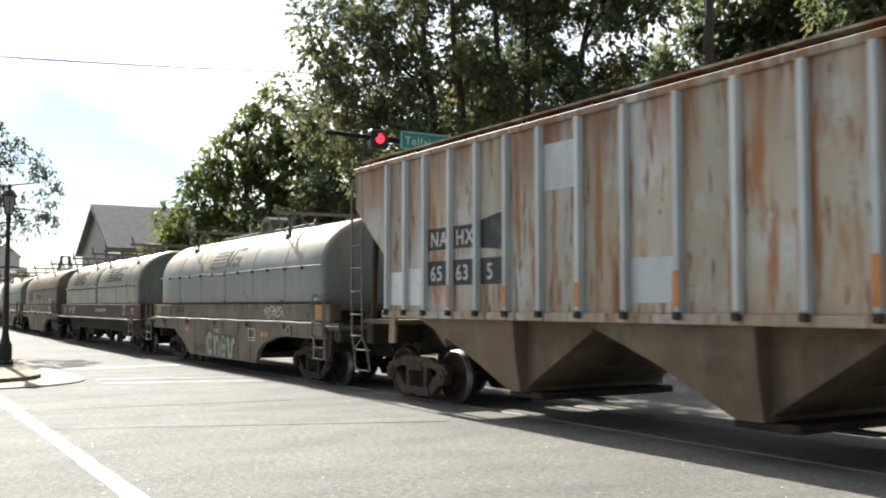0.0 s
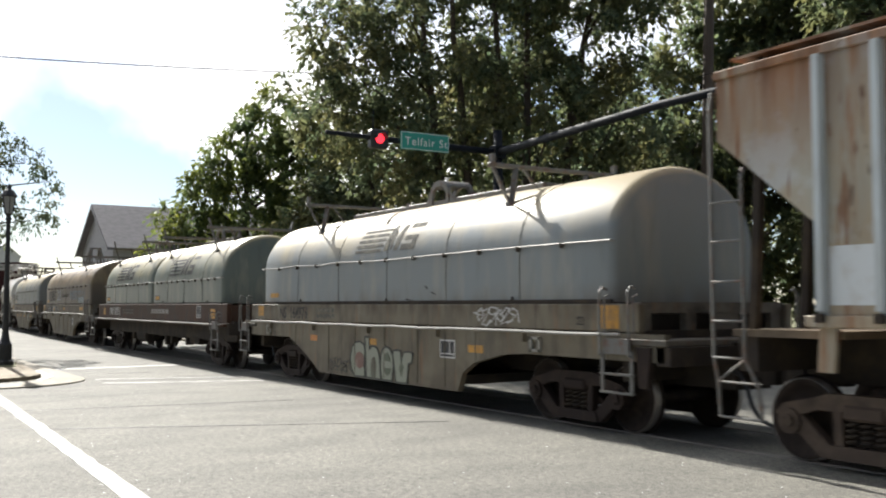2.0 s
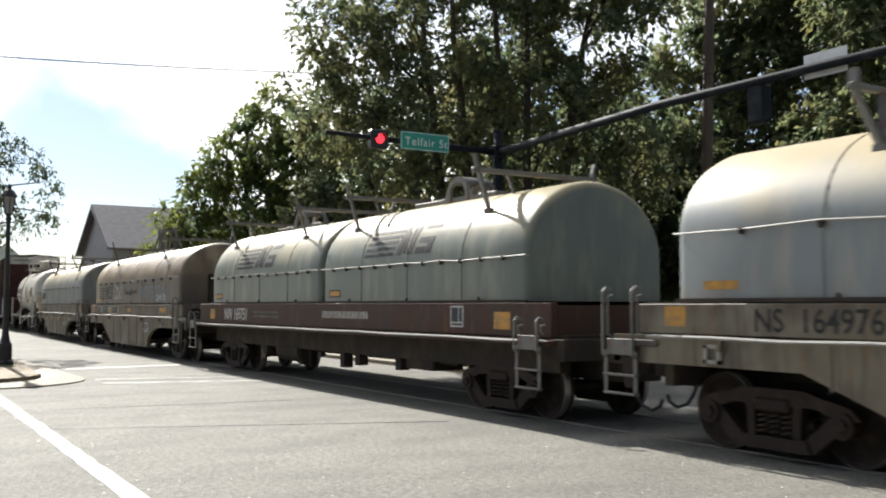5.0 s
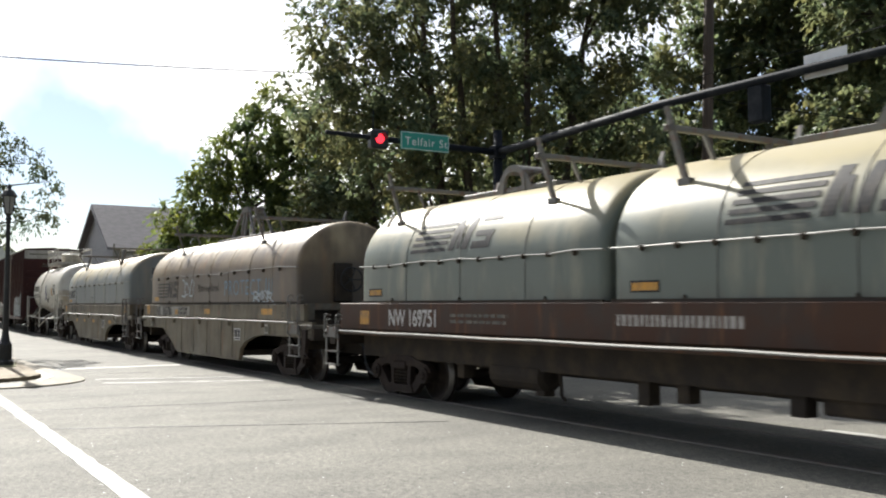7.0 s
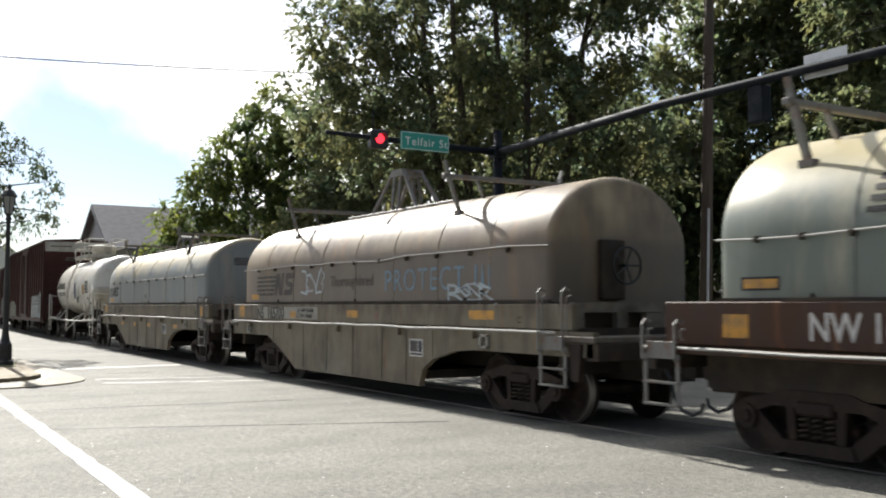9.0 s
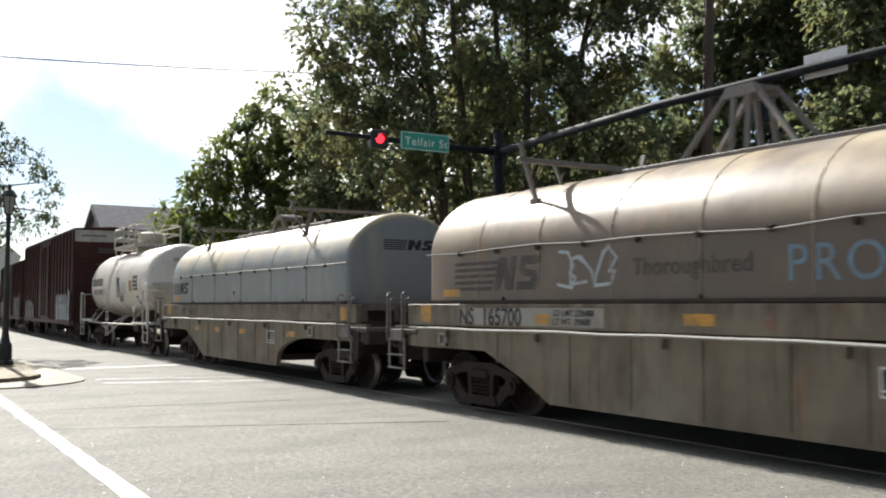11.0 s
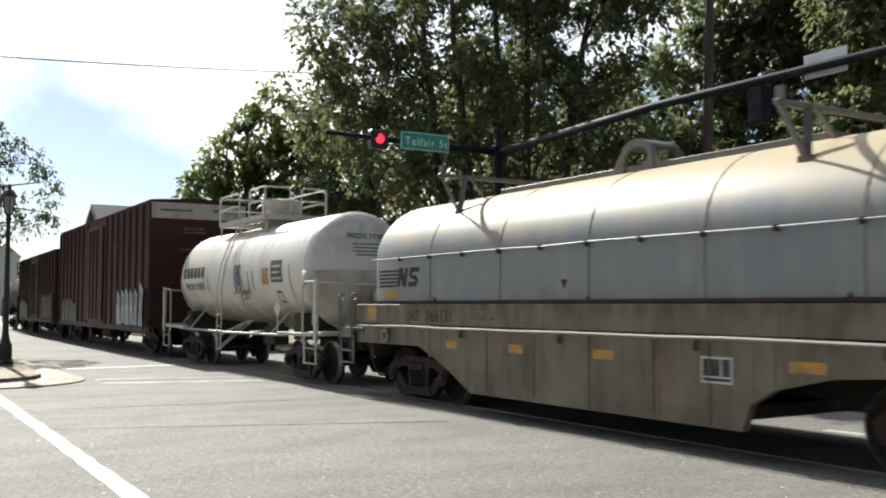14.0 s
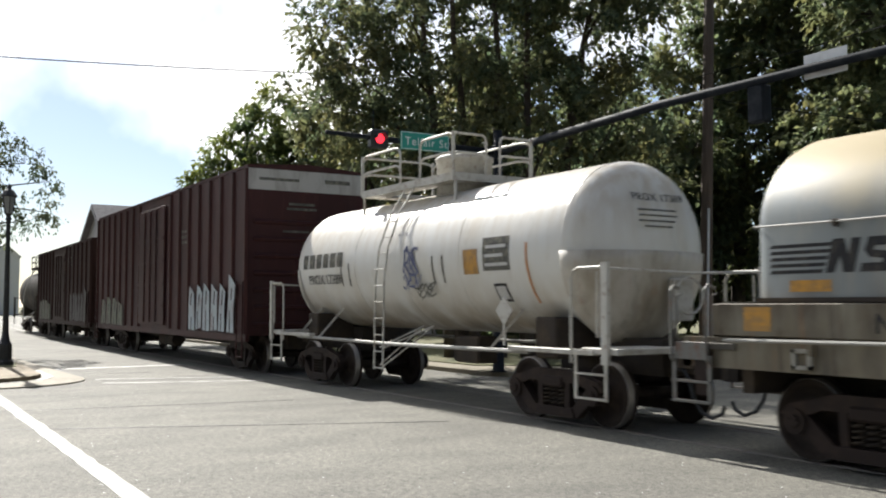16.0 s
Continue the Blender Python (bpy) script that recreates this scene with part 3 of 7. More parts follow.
# the near corner with its rounded kerb
corner = [(-170, -2.0), (-21.6, -2.0)] + [(-21.6, 2.6)] + [(-23.7 + 2.1 * math.cos(radians(a)), 2.6 + 2.1 * math.sin(radians(a))) for a in range(10, 91, 10)] + [(-34.0, 4.55), (-60.0, 5.6), (-170, 12.0)]
tagged(link("pavement_near", prism(bmesh.new(), corner, "z", -0.1, 0.03), M["concrete"]), "pale worn concrete apron at the rounded corner", "pavement", kind="structure")
inner = [(-170, -2.6), (-22.9, -2.6), (-22.9, 2.2)] + [(-24.6 + 1.7 * math.cos(radians(a)), 2.2 + 1.7 * math.sin(radians(a))) for a in range(10, 91, 10)] + [(-34.0, 4.2), (-60.0, 5.25), (-170, 11.6)]
tagged(link("pavement_corner", prism(bmesh.new(), inner, "z", -0.1, 0.12), M["sandy_concrete"]), "sandy worn concrete pavement with a raised kerb", "pavement", kind="structure")
marking("gutter_gap", [(-26.9, 4.02), (-24.4, 3.98), (-23.3, 3.55), (-22.6, 2.8), (-22.75, 2.75), (-23.5, 3.85), (-24.5, 4.2), (-26.9, 4.2)], M["tar"], "dark gritty gutter below the kerb", 0.034)
tagged(link("grass_verge", prism(bmesh.new(), [(-60, 1.2), (-30.0, 1.2), (-27.3, 2.9), (-27.3, 3.75), (-29.5, 4.0), (-60, 4.6)], "z", 0.03, 0.135), M["ground"]), "patch of dry yellowed grass round the lamp", "grass", kind="structure")
far_corner = [(-18.5, 60), (-18.5, 14.4), (-18.9, 13.5), (-19.8, 13.2), (-60, 13.9), (-100, 17.3), (-100, 60)]
tagged(link("pavement_far", prism(bmesh.new(), far_corner, "z", -0.1, 0.11), M["concrete"]), "pale concrete pavement and kerb across the rails", "pavement", kind="structure")
tagged(link("grass_far", prism(bmesh.new(), [(-20.2, 60), (-20.2, 16.0), (-21.5, 14.2), (-60, 14.6), (-98, 18), (-98, 60)], "z", 0.05, 0.14), M["ground"]), "dry lawn under the street trees", "grass", kind="structure")
tagged(link("grass_corner_far", prism(bmesh.new(), [(-2.0, 60), (-2.0, 13.6), (60, 13.6), (60, 60)], "z", -0.05, 0.12), M["ground"]), "dry lawn across the side street", "grass", kind="structure")


def band(p, q, w, wobble=0.02, n=24):
    p, q = Vector(p), Vector(q)
    d = (q - p).normalized()
    s = Vector((-d.y, d.x)) * w / 2
    rng = random.Random(int(1000 * (p.x + q.y)))
    up = [p.lerp(q, i / n) + s * (1 + rng.uniform(-wobble, wobble) * 8) for i in range(n + 1)]
    dn = [p.lerp(q, i / n) - s * (1 + rng.uniform(-wobble, wobble) * 8) for i in range(n + 1)]
    return [tuple(v) for v in up + dn[::-1]]


marking("lane_line", band((-21.0, 2.42), (-1.0, 2.10), 0.21, 0.015, 60), M["line"], "thick white painted edge line along the street")
marking("crosswalk_line", band((-27.5, 4.75), (-27.8, 8.2), 0.30), M["line_worn"], "worn white crosswalk line across the street")
marking("crosswalk_line", band((-23.3, 4.9), (-22.3, 8.1), 0.16), M["line_worn"], "worn thin white crosswalk line")
marking("crosswalk_line", band((-22.1, 4.8), (-21.0, 8.1), 0.16), M["line_worn"], "worn thin white crosswalk line")
marking("stop_line", band((-8.6, 11.5), (-2.0, 11.9), 0.20), M["line_worn"], "worn white line beyond the rails")
marking("tar_seam", band((-15.0, 0.8), (-12.2, 7.6), 0.035, 0.06), M["tar"], "dark tar seam in the asphalt")
marking("tar_seam", band((-17.2, 1.6), (-16.4, 6.9), 0.03, 0.06), M["tar"], "dark tar seam in the asphalt")
marking("tar_seam", band((-25.2, 5.6), (-25.1, 6.6), 0.05, 0.08), M["tar"], "dark drain edge in the asphalt")


def rails():
    xs = [20 - 4 * i for i in range(47)]
    for side in (-1, 1):
        bm = bmesh.new()
        prof = [(-0.036, -0.08), (0.036, -0.08), (0.036, 0.012), (0.028, 0.018), (-0.028, 0.018), (-0.036, 0.012)]
        loft(bm, [[(x, lateral(x) + side * 0.753 + u, v) for u, v in prof] for x in xs])
        tagged(link("rail", bm, M["steel_rail"]), "steel rail set flush in the asphalt", "rail", kind="structure")
        bm = bmesh.new()
        loft(bm, [[(x, lateral(x) + side * (0.753 - 0.09) + u, v) for u, v in ((-0.035, -0.02), (0.035, -0.02), (0.035, 0.003), (-0.035, 0.003))] for x in xs])
        tagged(link("flangeway", bm, M["tar"]), "dark groove beside the rail", "rail", kind="structure")


rails()


# flat white flakes stand in for sun glints on the asphalt
def road_glints():
    rng = np.random.default_rng(7)
    n = 260
    v, f = [], []
    for i in range(n):
        x, y = rng.uniform(-20, -5), rng.uniform(2.0, 8.2)
        r = rng.uniform(0.004, 0.011)
        b = len(v)
        for k in range(5):
            a = k * math.tau / 5 + rng.uniform(-0.4, 0.4)
            v.append((x + 1.5 * r * math.cos(a), y + r * math.sin(a), 0.003 + rng.uniform(0, 0.003)))
        f.append(tuple(range(b, b + 5)))
    me = bpy.data.meshes.new("road_glints")
    me.from_pydata(v, [], f)
    me.materials.append(M["sign_white"])
    tagged(new("road_glints", me), "tiny white flakes drawn as glints on the asphalt", "grit", kind="stuff")


road_glints()

# ---------------------------------------------------------------- rolling stock
CACHE = {}
SPINS = []


def shared(name, key, build, material, parent, at=None, label="", smooth=False, mats=()):
    """A part whose mesh is built once and then used by all its likes."""
    if key not in CACHE:
        ob = link(name, build(), material, parent, label, smooth, mats)
        CACHE[key] = ob.data
    else:
        ob = new(name, CACHE[key])
        ob.parent = parent
        if label:
            ob["label"] = label
    if at is not None:
        ob.matrix_basis = at
    return ob


WHEEL_R, AXLE_Z = 0.457, 0.475


def wheelset_mesh():
    bm = bmesh.new()
    for s in (-1, 1):
        prof = [(0.10, 0.66), (0.17, 0.64), (0.17, 0.70), (0.30, 0.735), (0.39, 0.70), (0.487, 0.685), (0.487, 0.712), (WHEEL_R + 0.002, 0.728), (WHEEL_R, 0.815), (0.44, 0.822), (0.385, 0.822), (0.36, 0.79), (0.22, 0.755), (0.16, 0.81), (0.09, 0.815)]
        lathe_y(bm, [(r, s * y) for r, y in prof], 32)
    tube(bm, [(0, -1.02, 0), (0, 1.02, 0)], 0.085, 12)
    for f in bm.faces:
        c = f.calc_center_median()
        r = math.hypot(c.x, c.z)
        if r > 0.44 and 0.72 < abs(c.y) < 0.825:
            f.material_index = 1
    return bm


def side_frame_mesh():
    bm = bmesh.new()
    y0, y1 = -0.07, 0.07
    prism(bm, [(-1.10, 0.54), (-0.98, 0.66), (-0.60, 0.74), (-0.42, 0.80), (0.42, 0.80), (0.60, 0.74), (0.98, 0.66), (1.10, 0.54), (0.84, 0.52), (0.56, 0.62), (-0.56, 0.62), (-0.84, 0.52)], "y", y0, y1)
    prism(bm, [(-0.50, 0.13), (0.50, 0.13), (0.44, 0.27), (-0.44, 0.27)], "y", y0 - 0.02, y1 + 0.02)
    for s in (-1, 1):
        prism(bm, [(s * 0.80, 0.60), (s * 0.98, 0.50), (s * 0.52, 0.13), (s * 0.36, 0.22)], "y", y0 + 0.006, y1 - 0.006)
        prism(bm, [(s * 0.25, 0.25), (s * 0.35, 0.25), (s * 0.37, 0.66), (s * 0.27, 0.66)], "y", y0 + 0.012, y1 - 0.012)
        prism(bm, [(s * 0.89 + u, v) for u, v in arc(0, AXLE_Z, 0.14, 0, 360, 14)[:-1]], "y", y0 - 0.035, y1 - 0.01)
        prism(bm, [(s * 0.89 + u, v) for u, v in arc(0, AXLE_Z, 0.075, 0, 360, 10)[:-1]], "y", y0 - 0.06, y0 - 0.033)
        for a in (30, 150, 270):
            u, v = 0.05 * math.cos(radians(a)), 0.05 * math.sin(radians(a))
            prism(bm, [(s * 0.89 + u + p, AXLE_Z + v + q) for p, q in arc(0, 0, 0.016, 0, 360, 6)[:-1]], "y", y0 - 0.07, y0 - 0.058)
    return bm


def spring_mesh():
    bm = bmesh.new()
    for x in (-0.17, 0.0, 0.17):
        pts = [(x + 0.062 * math.cos(a * 0.8), 0.062 * math.sin(a * 0.8), 0.28 + a * 0.0075) for a in range(34)]
        tube(bm, pts, 0.017, 5)
    return bm


def truck(car, x, dusty=False):
    def bolster():
        bm = slab(-0.24, 0.24, -1.10, 1.10, 0.54, 0.70, 0.03)
        box(bm, -0.45, 0.45, -0.35, 0.35, 0.66, 0.82, 0.03)
        for s in (-1, 1):
            box(bm, s * 0.38 - 0.05, s * 0.38 + 0.05, -0.95, 0.95, 0.36, 0.46, 0.02)
            # plate added behind the springs so that no light shows between them
            box(bm, -0.30, 0.30, s * 0.915 - 0.015, s * 0.915 + 0.015, 0.22, 0.535)
        return bm
    t = shared("truck", "bolster", bolster, M["truck"], car, pose(x, 0, 0))
    for s in (-1, 1):
        shared("side_frame", "side_frame", side_frame_mesh, M["truck"], t, pose(0, s * 1.0, 0, 0, 0, 0 if s < 0 else 180), "cast steel side frame with roller bearings")
        shared("spring_nest", "springs", spring_mesh, M["dark"], t, pose(0, s * 1.0, 0))
        w = shared("wheelset", "wheelset", wheelset_mesh, M["wheel"], t, pose(s * 0.89, 0, AXLE_Z), "steel wheels with bright worn treads", True, (M["tread"],))
        SPINS.append((w, s * 0.89))
    if dusty:
        for ob in (t, *(c for c in t.children if c.name.startswith("side_frame"))):
            ob.material_slots[0].link = "OBJECT"
            ob.material_slots[0].material = M["truck_dusty"]
    return t


def coupler(car, x, s):
    def build():
        bm = slab(-0.55, 0.0, -0.09, 0.09, 0.79, 0.97, 0.02)
        prism(bm, [(0.0, -0.16), (0.0, 0.14), (0.12, 0.17), (0.24, 0.15), (0.27, 0.02), (0.17, 0.0), (0.15, -0.10), (0.05, -0.16)], "z", 0.74, 1.02)
        return bm
    shared("coupler", "coupler", build, M["dark"], car, pose(x, 0, 0, 0, 0, 0 if s > 0 else 180), "grimy knuckle coupler")


def air_hose(car, x, s):
    def build():
        pts = [(0, -0.32, 0.86), (0.12, -0.34, 0.72), (0.2, -0.35, 0.5), (0.32, -0.33, 0.33), (0.48, -0.3, 0.27), (0.62, -0.28, 0.34), (0.66, -0.28, 0.44)]
        bm = tube(bmesh.new(), pts, 0.026, 7)
        tube(bm, [(0, -0.32, 0.86), (-0.2, -0.3, 0.92)], 0.035, 7)
        return bm
    shared("air_hose", "hose", build, M["black_iron"], car, pose(x, 0, 0, 0, 0, 0 if s > 0 else 180), "black rubber brake hose hanging in a loop")


def corner_steps(car, x0, x1, y, top=1.95, low=0.60, material="step_grey"):
    """Sill steps with hand grips at one corner of a car."""
    key = ("steps", round(x1 - x0, 2), top, low, material, y > 0)
    s = 1 if y > 0 else -1
    w = x1 - x0
    def build():
        bm = bmesh.new()
        for x in (0, w):
            beam(bm, (x, 0, 1.15), (x, 0, low), 0.055, 0.02)
            tube(bm, [(x, -s * 0.02, 1.05), (x, s * 0.05, 1.10), (x, s * 0.05, top - 0.05), (x, 0, top), (x, -s * 0.08, top - 0.03)], 0.018, 7)
            tube(bm, [(x + 0.07, -s * 0.02, 1.32), (x + 0.07, s * 0.03, 1.36), (x + 0.07, s * 0.03, top - 0.12), (x + 0.07, -s * 0.05, top - 0.10)], 0.014, 6)
        for z in (low + 0.02, (low + 1.1) / 2):
            box(bm, -0.02, w + 0.02, -0.04, 0.04, z - 0.012, z + 0.012)
        return bm
    st = shared("corner_step", key, build, M[material], car, pose(x0, y, 0), "steel sill step with hand grips")
    shared("step_plate", key + ("plate",), lambda: slab(0.02, w - 0.02, -0.012, 0.012, 1.10, 1.30, 0.004), M[material], st)
    return st


HOOD = {"zr": 2.57, "zt": 3.65}


def body_shell(half_w, x0, x1, z0, zr, zt, round_end=0.16, n=16):
    """A round-topped hood: upright sides from z0 to zr, then an oval roof up to zt, with softened ends."""
    def ring(x, k):
        hw, top, spring = half_w - 0.10 * k, zt - 0.13 * k, zr
        pts = [(x, -hw, z0), (x, -hw, (z0 + spring) / 2), (x, -hw, spring)]
        for i in range(1, 2 * n):
            a = math.pi * (1 - i / (2 * n))
            pts.append((x, hw * math.cos(a), spring + (top - spring) * math.sin(a)))
        return pts + [(x, hw, spring), (x, hw, (z0 + spring) / 2), (x, hw, z0)]
    r = round_end
    xs = [(x0, 1.0), (x0 + r * 0.12, 0.62), (x0 + r * 0.4, 0.26), (x0 + r, 0.0)]
    m = 10
    xs += [(x0 + r + (x1 - x0 - 2 * r) * i / m, 0.0) for i in range(1, m)]
    xs += [(x1 - r, 0.0), (x1 - r * 0.4, 0.26), (x1 - r * 0.12, 0.62), (x1, 1.0)]
    return loft(bmesh.new(), [ring(x, k) for x, k in xs])


def roof_at(y, half_w=1.35):
    """Height of the oval roof over a point across the car."""
    zr, zt = HOOD["zr"], HOOD["zt"]
    lo, hi = 0.0, math.pi / 2
    for _ in range(30):
        a = (lo + hi) / 2
        lo, hi = (a, hi) if half_w * math.cos(a) > abs(y) else (lo, a)
    return zr + (zt - zr) * math.sin(a)


def hood_seam(x, half_w=1.35, lift=0.004):
    zr, zt = HOOD["zr"], HOOD["zt"]
    pts = [(x, -half_w - lift, 1.8), (x, -half_w - lift, zr)]
    for i in range(1, 18):
        a = math.pi * (1 - i / 18)
        pts.append((x, (half_w + lift) * math.cos(a), zr + (zt + lift - zr) * math.sin(a)))
    pts += [(x, half_w + lift, zr), (x, half_w + lift, 1.8)]
    return tube(bmesh.new(), pts, 0.0065, 5)


def stacking_guide(hood, x, lean, style):
    """The bracket over a hood on which another hood can be set down: a cross bar on struts."""
    def strut(p, q, w, h):
        part("strut", beam(bmesh.new(), p, q, w, h), M["step_grey"], g)
    if style == "vee":
        g = part("stacking_guide", slab(x - 0.15, x - 0.07, -1.32, 1.32, 3.89, 3.96, 0.012), M["step_grey"], hood.parent, "grey steel stacking bracket")
        for s in (-1, 1):
            strut((x, s * 0.98, roof_at(0.98) - 0.02), (x - 0.12, s * 1.26, 3.93), 0.10, 0.04)
            strut((x + 0.02, s * 0.98, roof_at(0.98)), (x - 0.10, s * 0.80, 3.92), 0.09, 0.04)
            strut((x, s * 0.45, roof_at(0.45) - 0.02), (x - 0.10, s * 0.66, 3.91), 0.08, 0.03)
            part("foot_plate", slab(x - 0.08, x + 0.08, s * 0.98 - 0.05, s * 0.98 + 0.05, roof_at(0.98) - 0.05, roof_at(0.98) + 0.03), M["step_grey"], g)
            part("horn", slab(x - 0.15, x - 0.05, s * 1.26 - 0.03, s * 1.26 + 0.03, 3.93, 4.10), M["step_grey"], g)
    else:
        u = x - 0.06 * lean
        g = part("stacking_guide", slab(u - 0.045, u + 0.045, -1.30, 1.30, 3.87, 3.95, 0.012), M["step_grey"], hood.parent, "grey steel stacking bracket")
        for s in (-1, 1):
            strut((x, s * 1.0, roof_at(1.0) - 0.02), (u, s * 1.22, 4.02), 0.11, 0.05)
            strut((x, s * 0.5, roof_at(0.5) - 0.02), (u, s * 0.62, 3.90), 0.09, 0.04)
            part("foot_plate", slab(x - 0.10, x + 0.10, s * 1.0 - 0.06, s * 1.0 + 0.06, roof_at(1.0) - 0.05, roof_at(1.0) + 0.03), M["step_grey"], g)
            strut((u, s * 1.18, 3.9), (u, s * 1.26, 4.18), 0.08, 0.04)


def lifting_lug(hood, x, tall):
    if tall:
        lug = part("lifting_lug", slab(x - 0.22, x + 0.22, -0.22, 0.22, 4.46, 4.51), M["step_grey"], hood.parent, "tall grey steel lifting frame")
        for s in (-1, 1):
            for u, v in ((-1.0, -0.24), (0.95, 0.24), (-0.10, -0.12), (0.15, 0.12)):
                part("leg", beam(bmesh.new(), (x + u, s * 0.30, 3.60), (x + v, s * 0.20, 4.45), 0.06, 0.06), M["step_grey"], lug)
            part("cheek_plate", prism(bmesh.new(), [(x - 0.30, 4.38), (x - 0.22, 4.52), (x + 0.22, 4.52), (x + 0.30, 4.38), (x + 0.22, 4.38), (x - 0.22, 4.38)], "y", s * 0.20 - 0.05, s * 0.20 + 0.05), M["step_grey"], lug)
        return
    o = [(x + 0.33 * math.cos(radians(a)), 3.82 + 0.275 * math.sin(radians(a))) for a in range(40, 141, 10)]
    lug = part("lifting_lug", prism(bmesh.new(), o + [(u, v - 0.04) for u, v in o[::-1]], "y", -0.24, 0.24), M["step_grey"], hood.parent, "grey steel lifting lug")
    for s in (-1, 1):
        o = [(x + 0.34 * math.cos(radians(a)), 3.82 + 0.28 * math.sin(radians(a))) for a in range(0, 181, 18)]
        i = [(x + 0.25 * math.cos(radians(a)), 3.80 + 0.19 * math.sin(radians(a))) for a in range(180, -1, -18)]
        part("arch_plate", prism(bmesh.new(), [(x + 0.36, 3.60)] + o + [(x - 0.36, 3.60), (x - 0.25, 3.60)] + i + [(x + 0.25, 3.60)], "y", s * 0.26 - 0.03, s * 0.26 + 0.03), M["step_grey"], lug)
        for k in (-1, 1):
            part("gusset", prism(bmesh.new(), [(x + k * 0.34, 3.60), (x + k * 0.56, 3.60), (x + k * 0.35, 3.92)], "y", s * 0.26 - 0.012, s * 0.26 + 0.012), M["step_grey"], lug)


def hood_fittings(hood, x0, x1, rod="rail_steel", seams=5, sag=0.0, seam="hood_joint"):
    pts = [(x0 + 0.02, -1.33, HOOD["zr"] - 0.01), (x0 + 0.02, -1.39, HOOD["zr"])]
    m = 12
    rng = random.Random(int(abs(x0) * 100 + sag * 1000))
    for i in range(1, m):
        pts.append((x0 + (x1 - x0) * i / m, -1.392, HOOD["zr"] + rng.uniform(-1, 1) * (0.012 + sag)))
    pts += [(x1 - 0.02, -1.39, HOOD["zr"]), (x1 - 0.02, -1.33, HOOD["zr"] - 0.01)]
    part("tie_rod", tube(bmesh.new(), pts, 0.013, 6), M[rod], hood, "bright galvanised rod along the hood")
    for i in range(1, m):
        def clip():
            bm = slab(-0.035, 0.035, -0.045, 0.02, -0.022, 0.022, 0.006)
            box(bm, -0.014, 0.014, -0.05, 0.0, -0.055, -0.02)
            return bm
        shared("clip", "clip", clip, M["dark"], hood, pose(x0 + (x1 - x0) * i / m, -1.36, HOOD["zr"] - 0.005))
    for i in range(1, seams + 1):
        part("hood_seam", hood_seam(x0 + (x1 - x0) * i / (seams + 1)), M[seam], hood)
    # lip takes the dark colour of the shadow line below the hood
    bm = slab(x0 + 0.02, x1 - 0.02, -1.385, -1.352, 1.755, 1.80)
    box(bm, x0 + 0.02, x1 - 0.02, 1.352, 1.385, 1.755, 1.80)
    part("hood_lip", bm, M["dark"], hood, "hood lip, coloured dark as the shadow gap under it")
    def latch():
        bm = slab(-0.05, 0.05, -0.035, 0.0, -0.08, -0.02, 0.008)
        prism(bm, [(-0.04, -0.02), (0.04, -0.02), (0.0, 0.05)], "y", -0.03, 0.0)
        return bm
    for u in (0.18, 0.5, 0.82):
        shared("latch", "latch", latch, M["dark"], hood, pose(x0 + (x1 - x0) * u, -1.35, 1.80))


def mark_logo(parent, x, y, z, h, material, w=1.0):
    """The owner's mark as plain shapes: five stripes and two blocks."""
    def mark(name, outline):
        part(name, prism(bmesh.new(), outline, "y", y - 0.003, y), material, parent, "piece of a striped painted mark")
    for i in range(5):
        zz = z + h * (i / 5.0)
        mark("painted_stripe", [(x, zz), (x + (2.1 + 0.10 * i) * h * w, zz), (x + (2.15 + 0.10 * i) * h * w, zz + h * 0.11), (x + 0.02, zz + h * 0.11)])
    u = x + 2.25 * h * w
    mark("painted_block", [(u, z), (u + 0.28 * h, z), (u + 0.5 * h, z + 0.5 * h), (u + 0.6 * h, z), (u + 0.95 * h, z), (u + 1.2 * h, z + h), (u + 0.9 * h, z + h), (u + 0.78 * h, z + 0.5 * h), (u + 0.65 * h, z + h), (u + 0.26 * h, z + h)])
    v = u + 1.3 * h
    mark("painted_block", [(v - 0.15 * h, z), (v + 0.75 * h, z), (v + 0.95 * h, z + 0.3 * h), (v + 0.80 * h, z + 0.56 * h), (v + 0.3 * h, z + 0.62 * h), (v + 0.35 * h, z + 0.74 * h), (v + 1.05 * h, z + 0.74 * h), (v + 1.08 * h, z + h), (v + 0.15 * h, z + h), (v, z + 0.62 * h), (v + 0.15 * h, z + 0.42 * h), (v + 0.6 * h, z + 0.36 * h), (v + 0.55 * h, z + 0.25 * h), (v - 0.1 * h, z + 0.25 * h)])


def bars(parent, x, y, z, w, rows, material, h=0.045, gap=0.045, seed=1, lo=0.08, hi=0.24, space=0.05):
    """Lines of small lettering too fine to read."""
    rng = random.Random(seed)
    bm = bmesh.new()
    for i in range(rows):
        u = x
        while u < x + w:
            d = rng.uniform(lo, hi)
            zz = z - i * (h + gap)
            box(bm, u, min(u + d, x + w), y - 0.003, y, zz - h, zz)
            u += d + space
    return part("small_lettering", bm, material, parent)


def placard(parent, x, y, z, w=0.46, h=0.30):
    bm = bmesh.new()
    for a, b, c, d in ((x, x + w, z, z + 0.025), (x, x + w, z + h - 0.025, z + h), (x, x + 0.025, z, z + h), (x + w - 0.025, x + w, z, z + h), (x + w * 0.62, x + w * 0.67, z + 0.07, z + h), (x, x + w, z + 0.06, z + 0.08)):
        box(bm, a, b, y - 0.006, y, c, d)
    p = part("stencil_panel", slab(x, x + w, y - 0.003, y, z, z + h), M["black_patch"], parent, "black consolidated stencil with white border")
    q = part("stencil_border", bm, M["letter_white"], p)
    return p


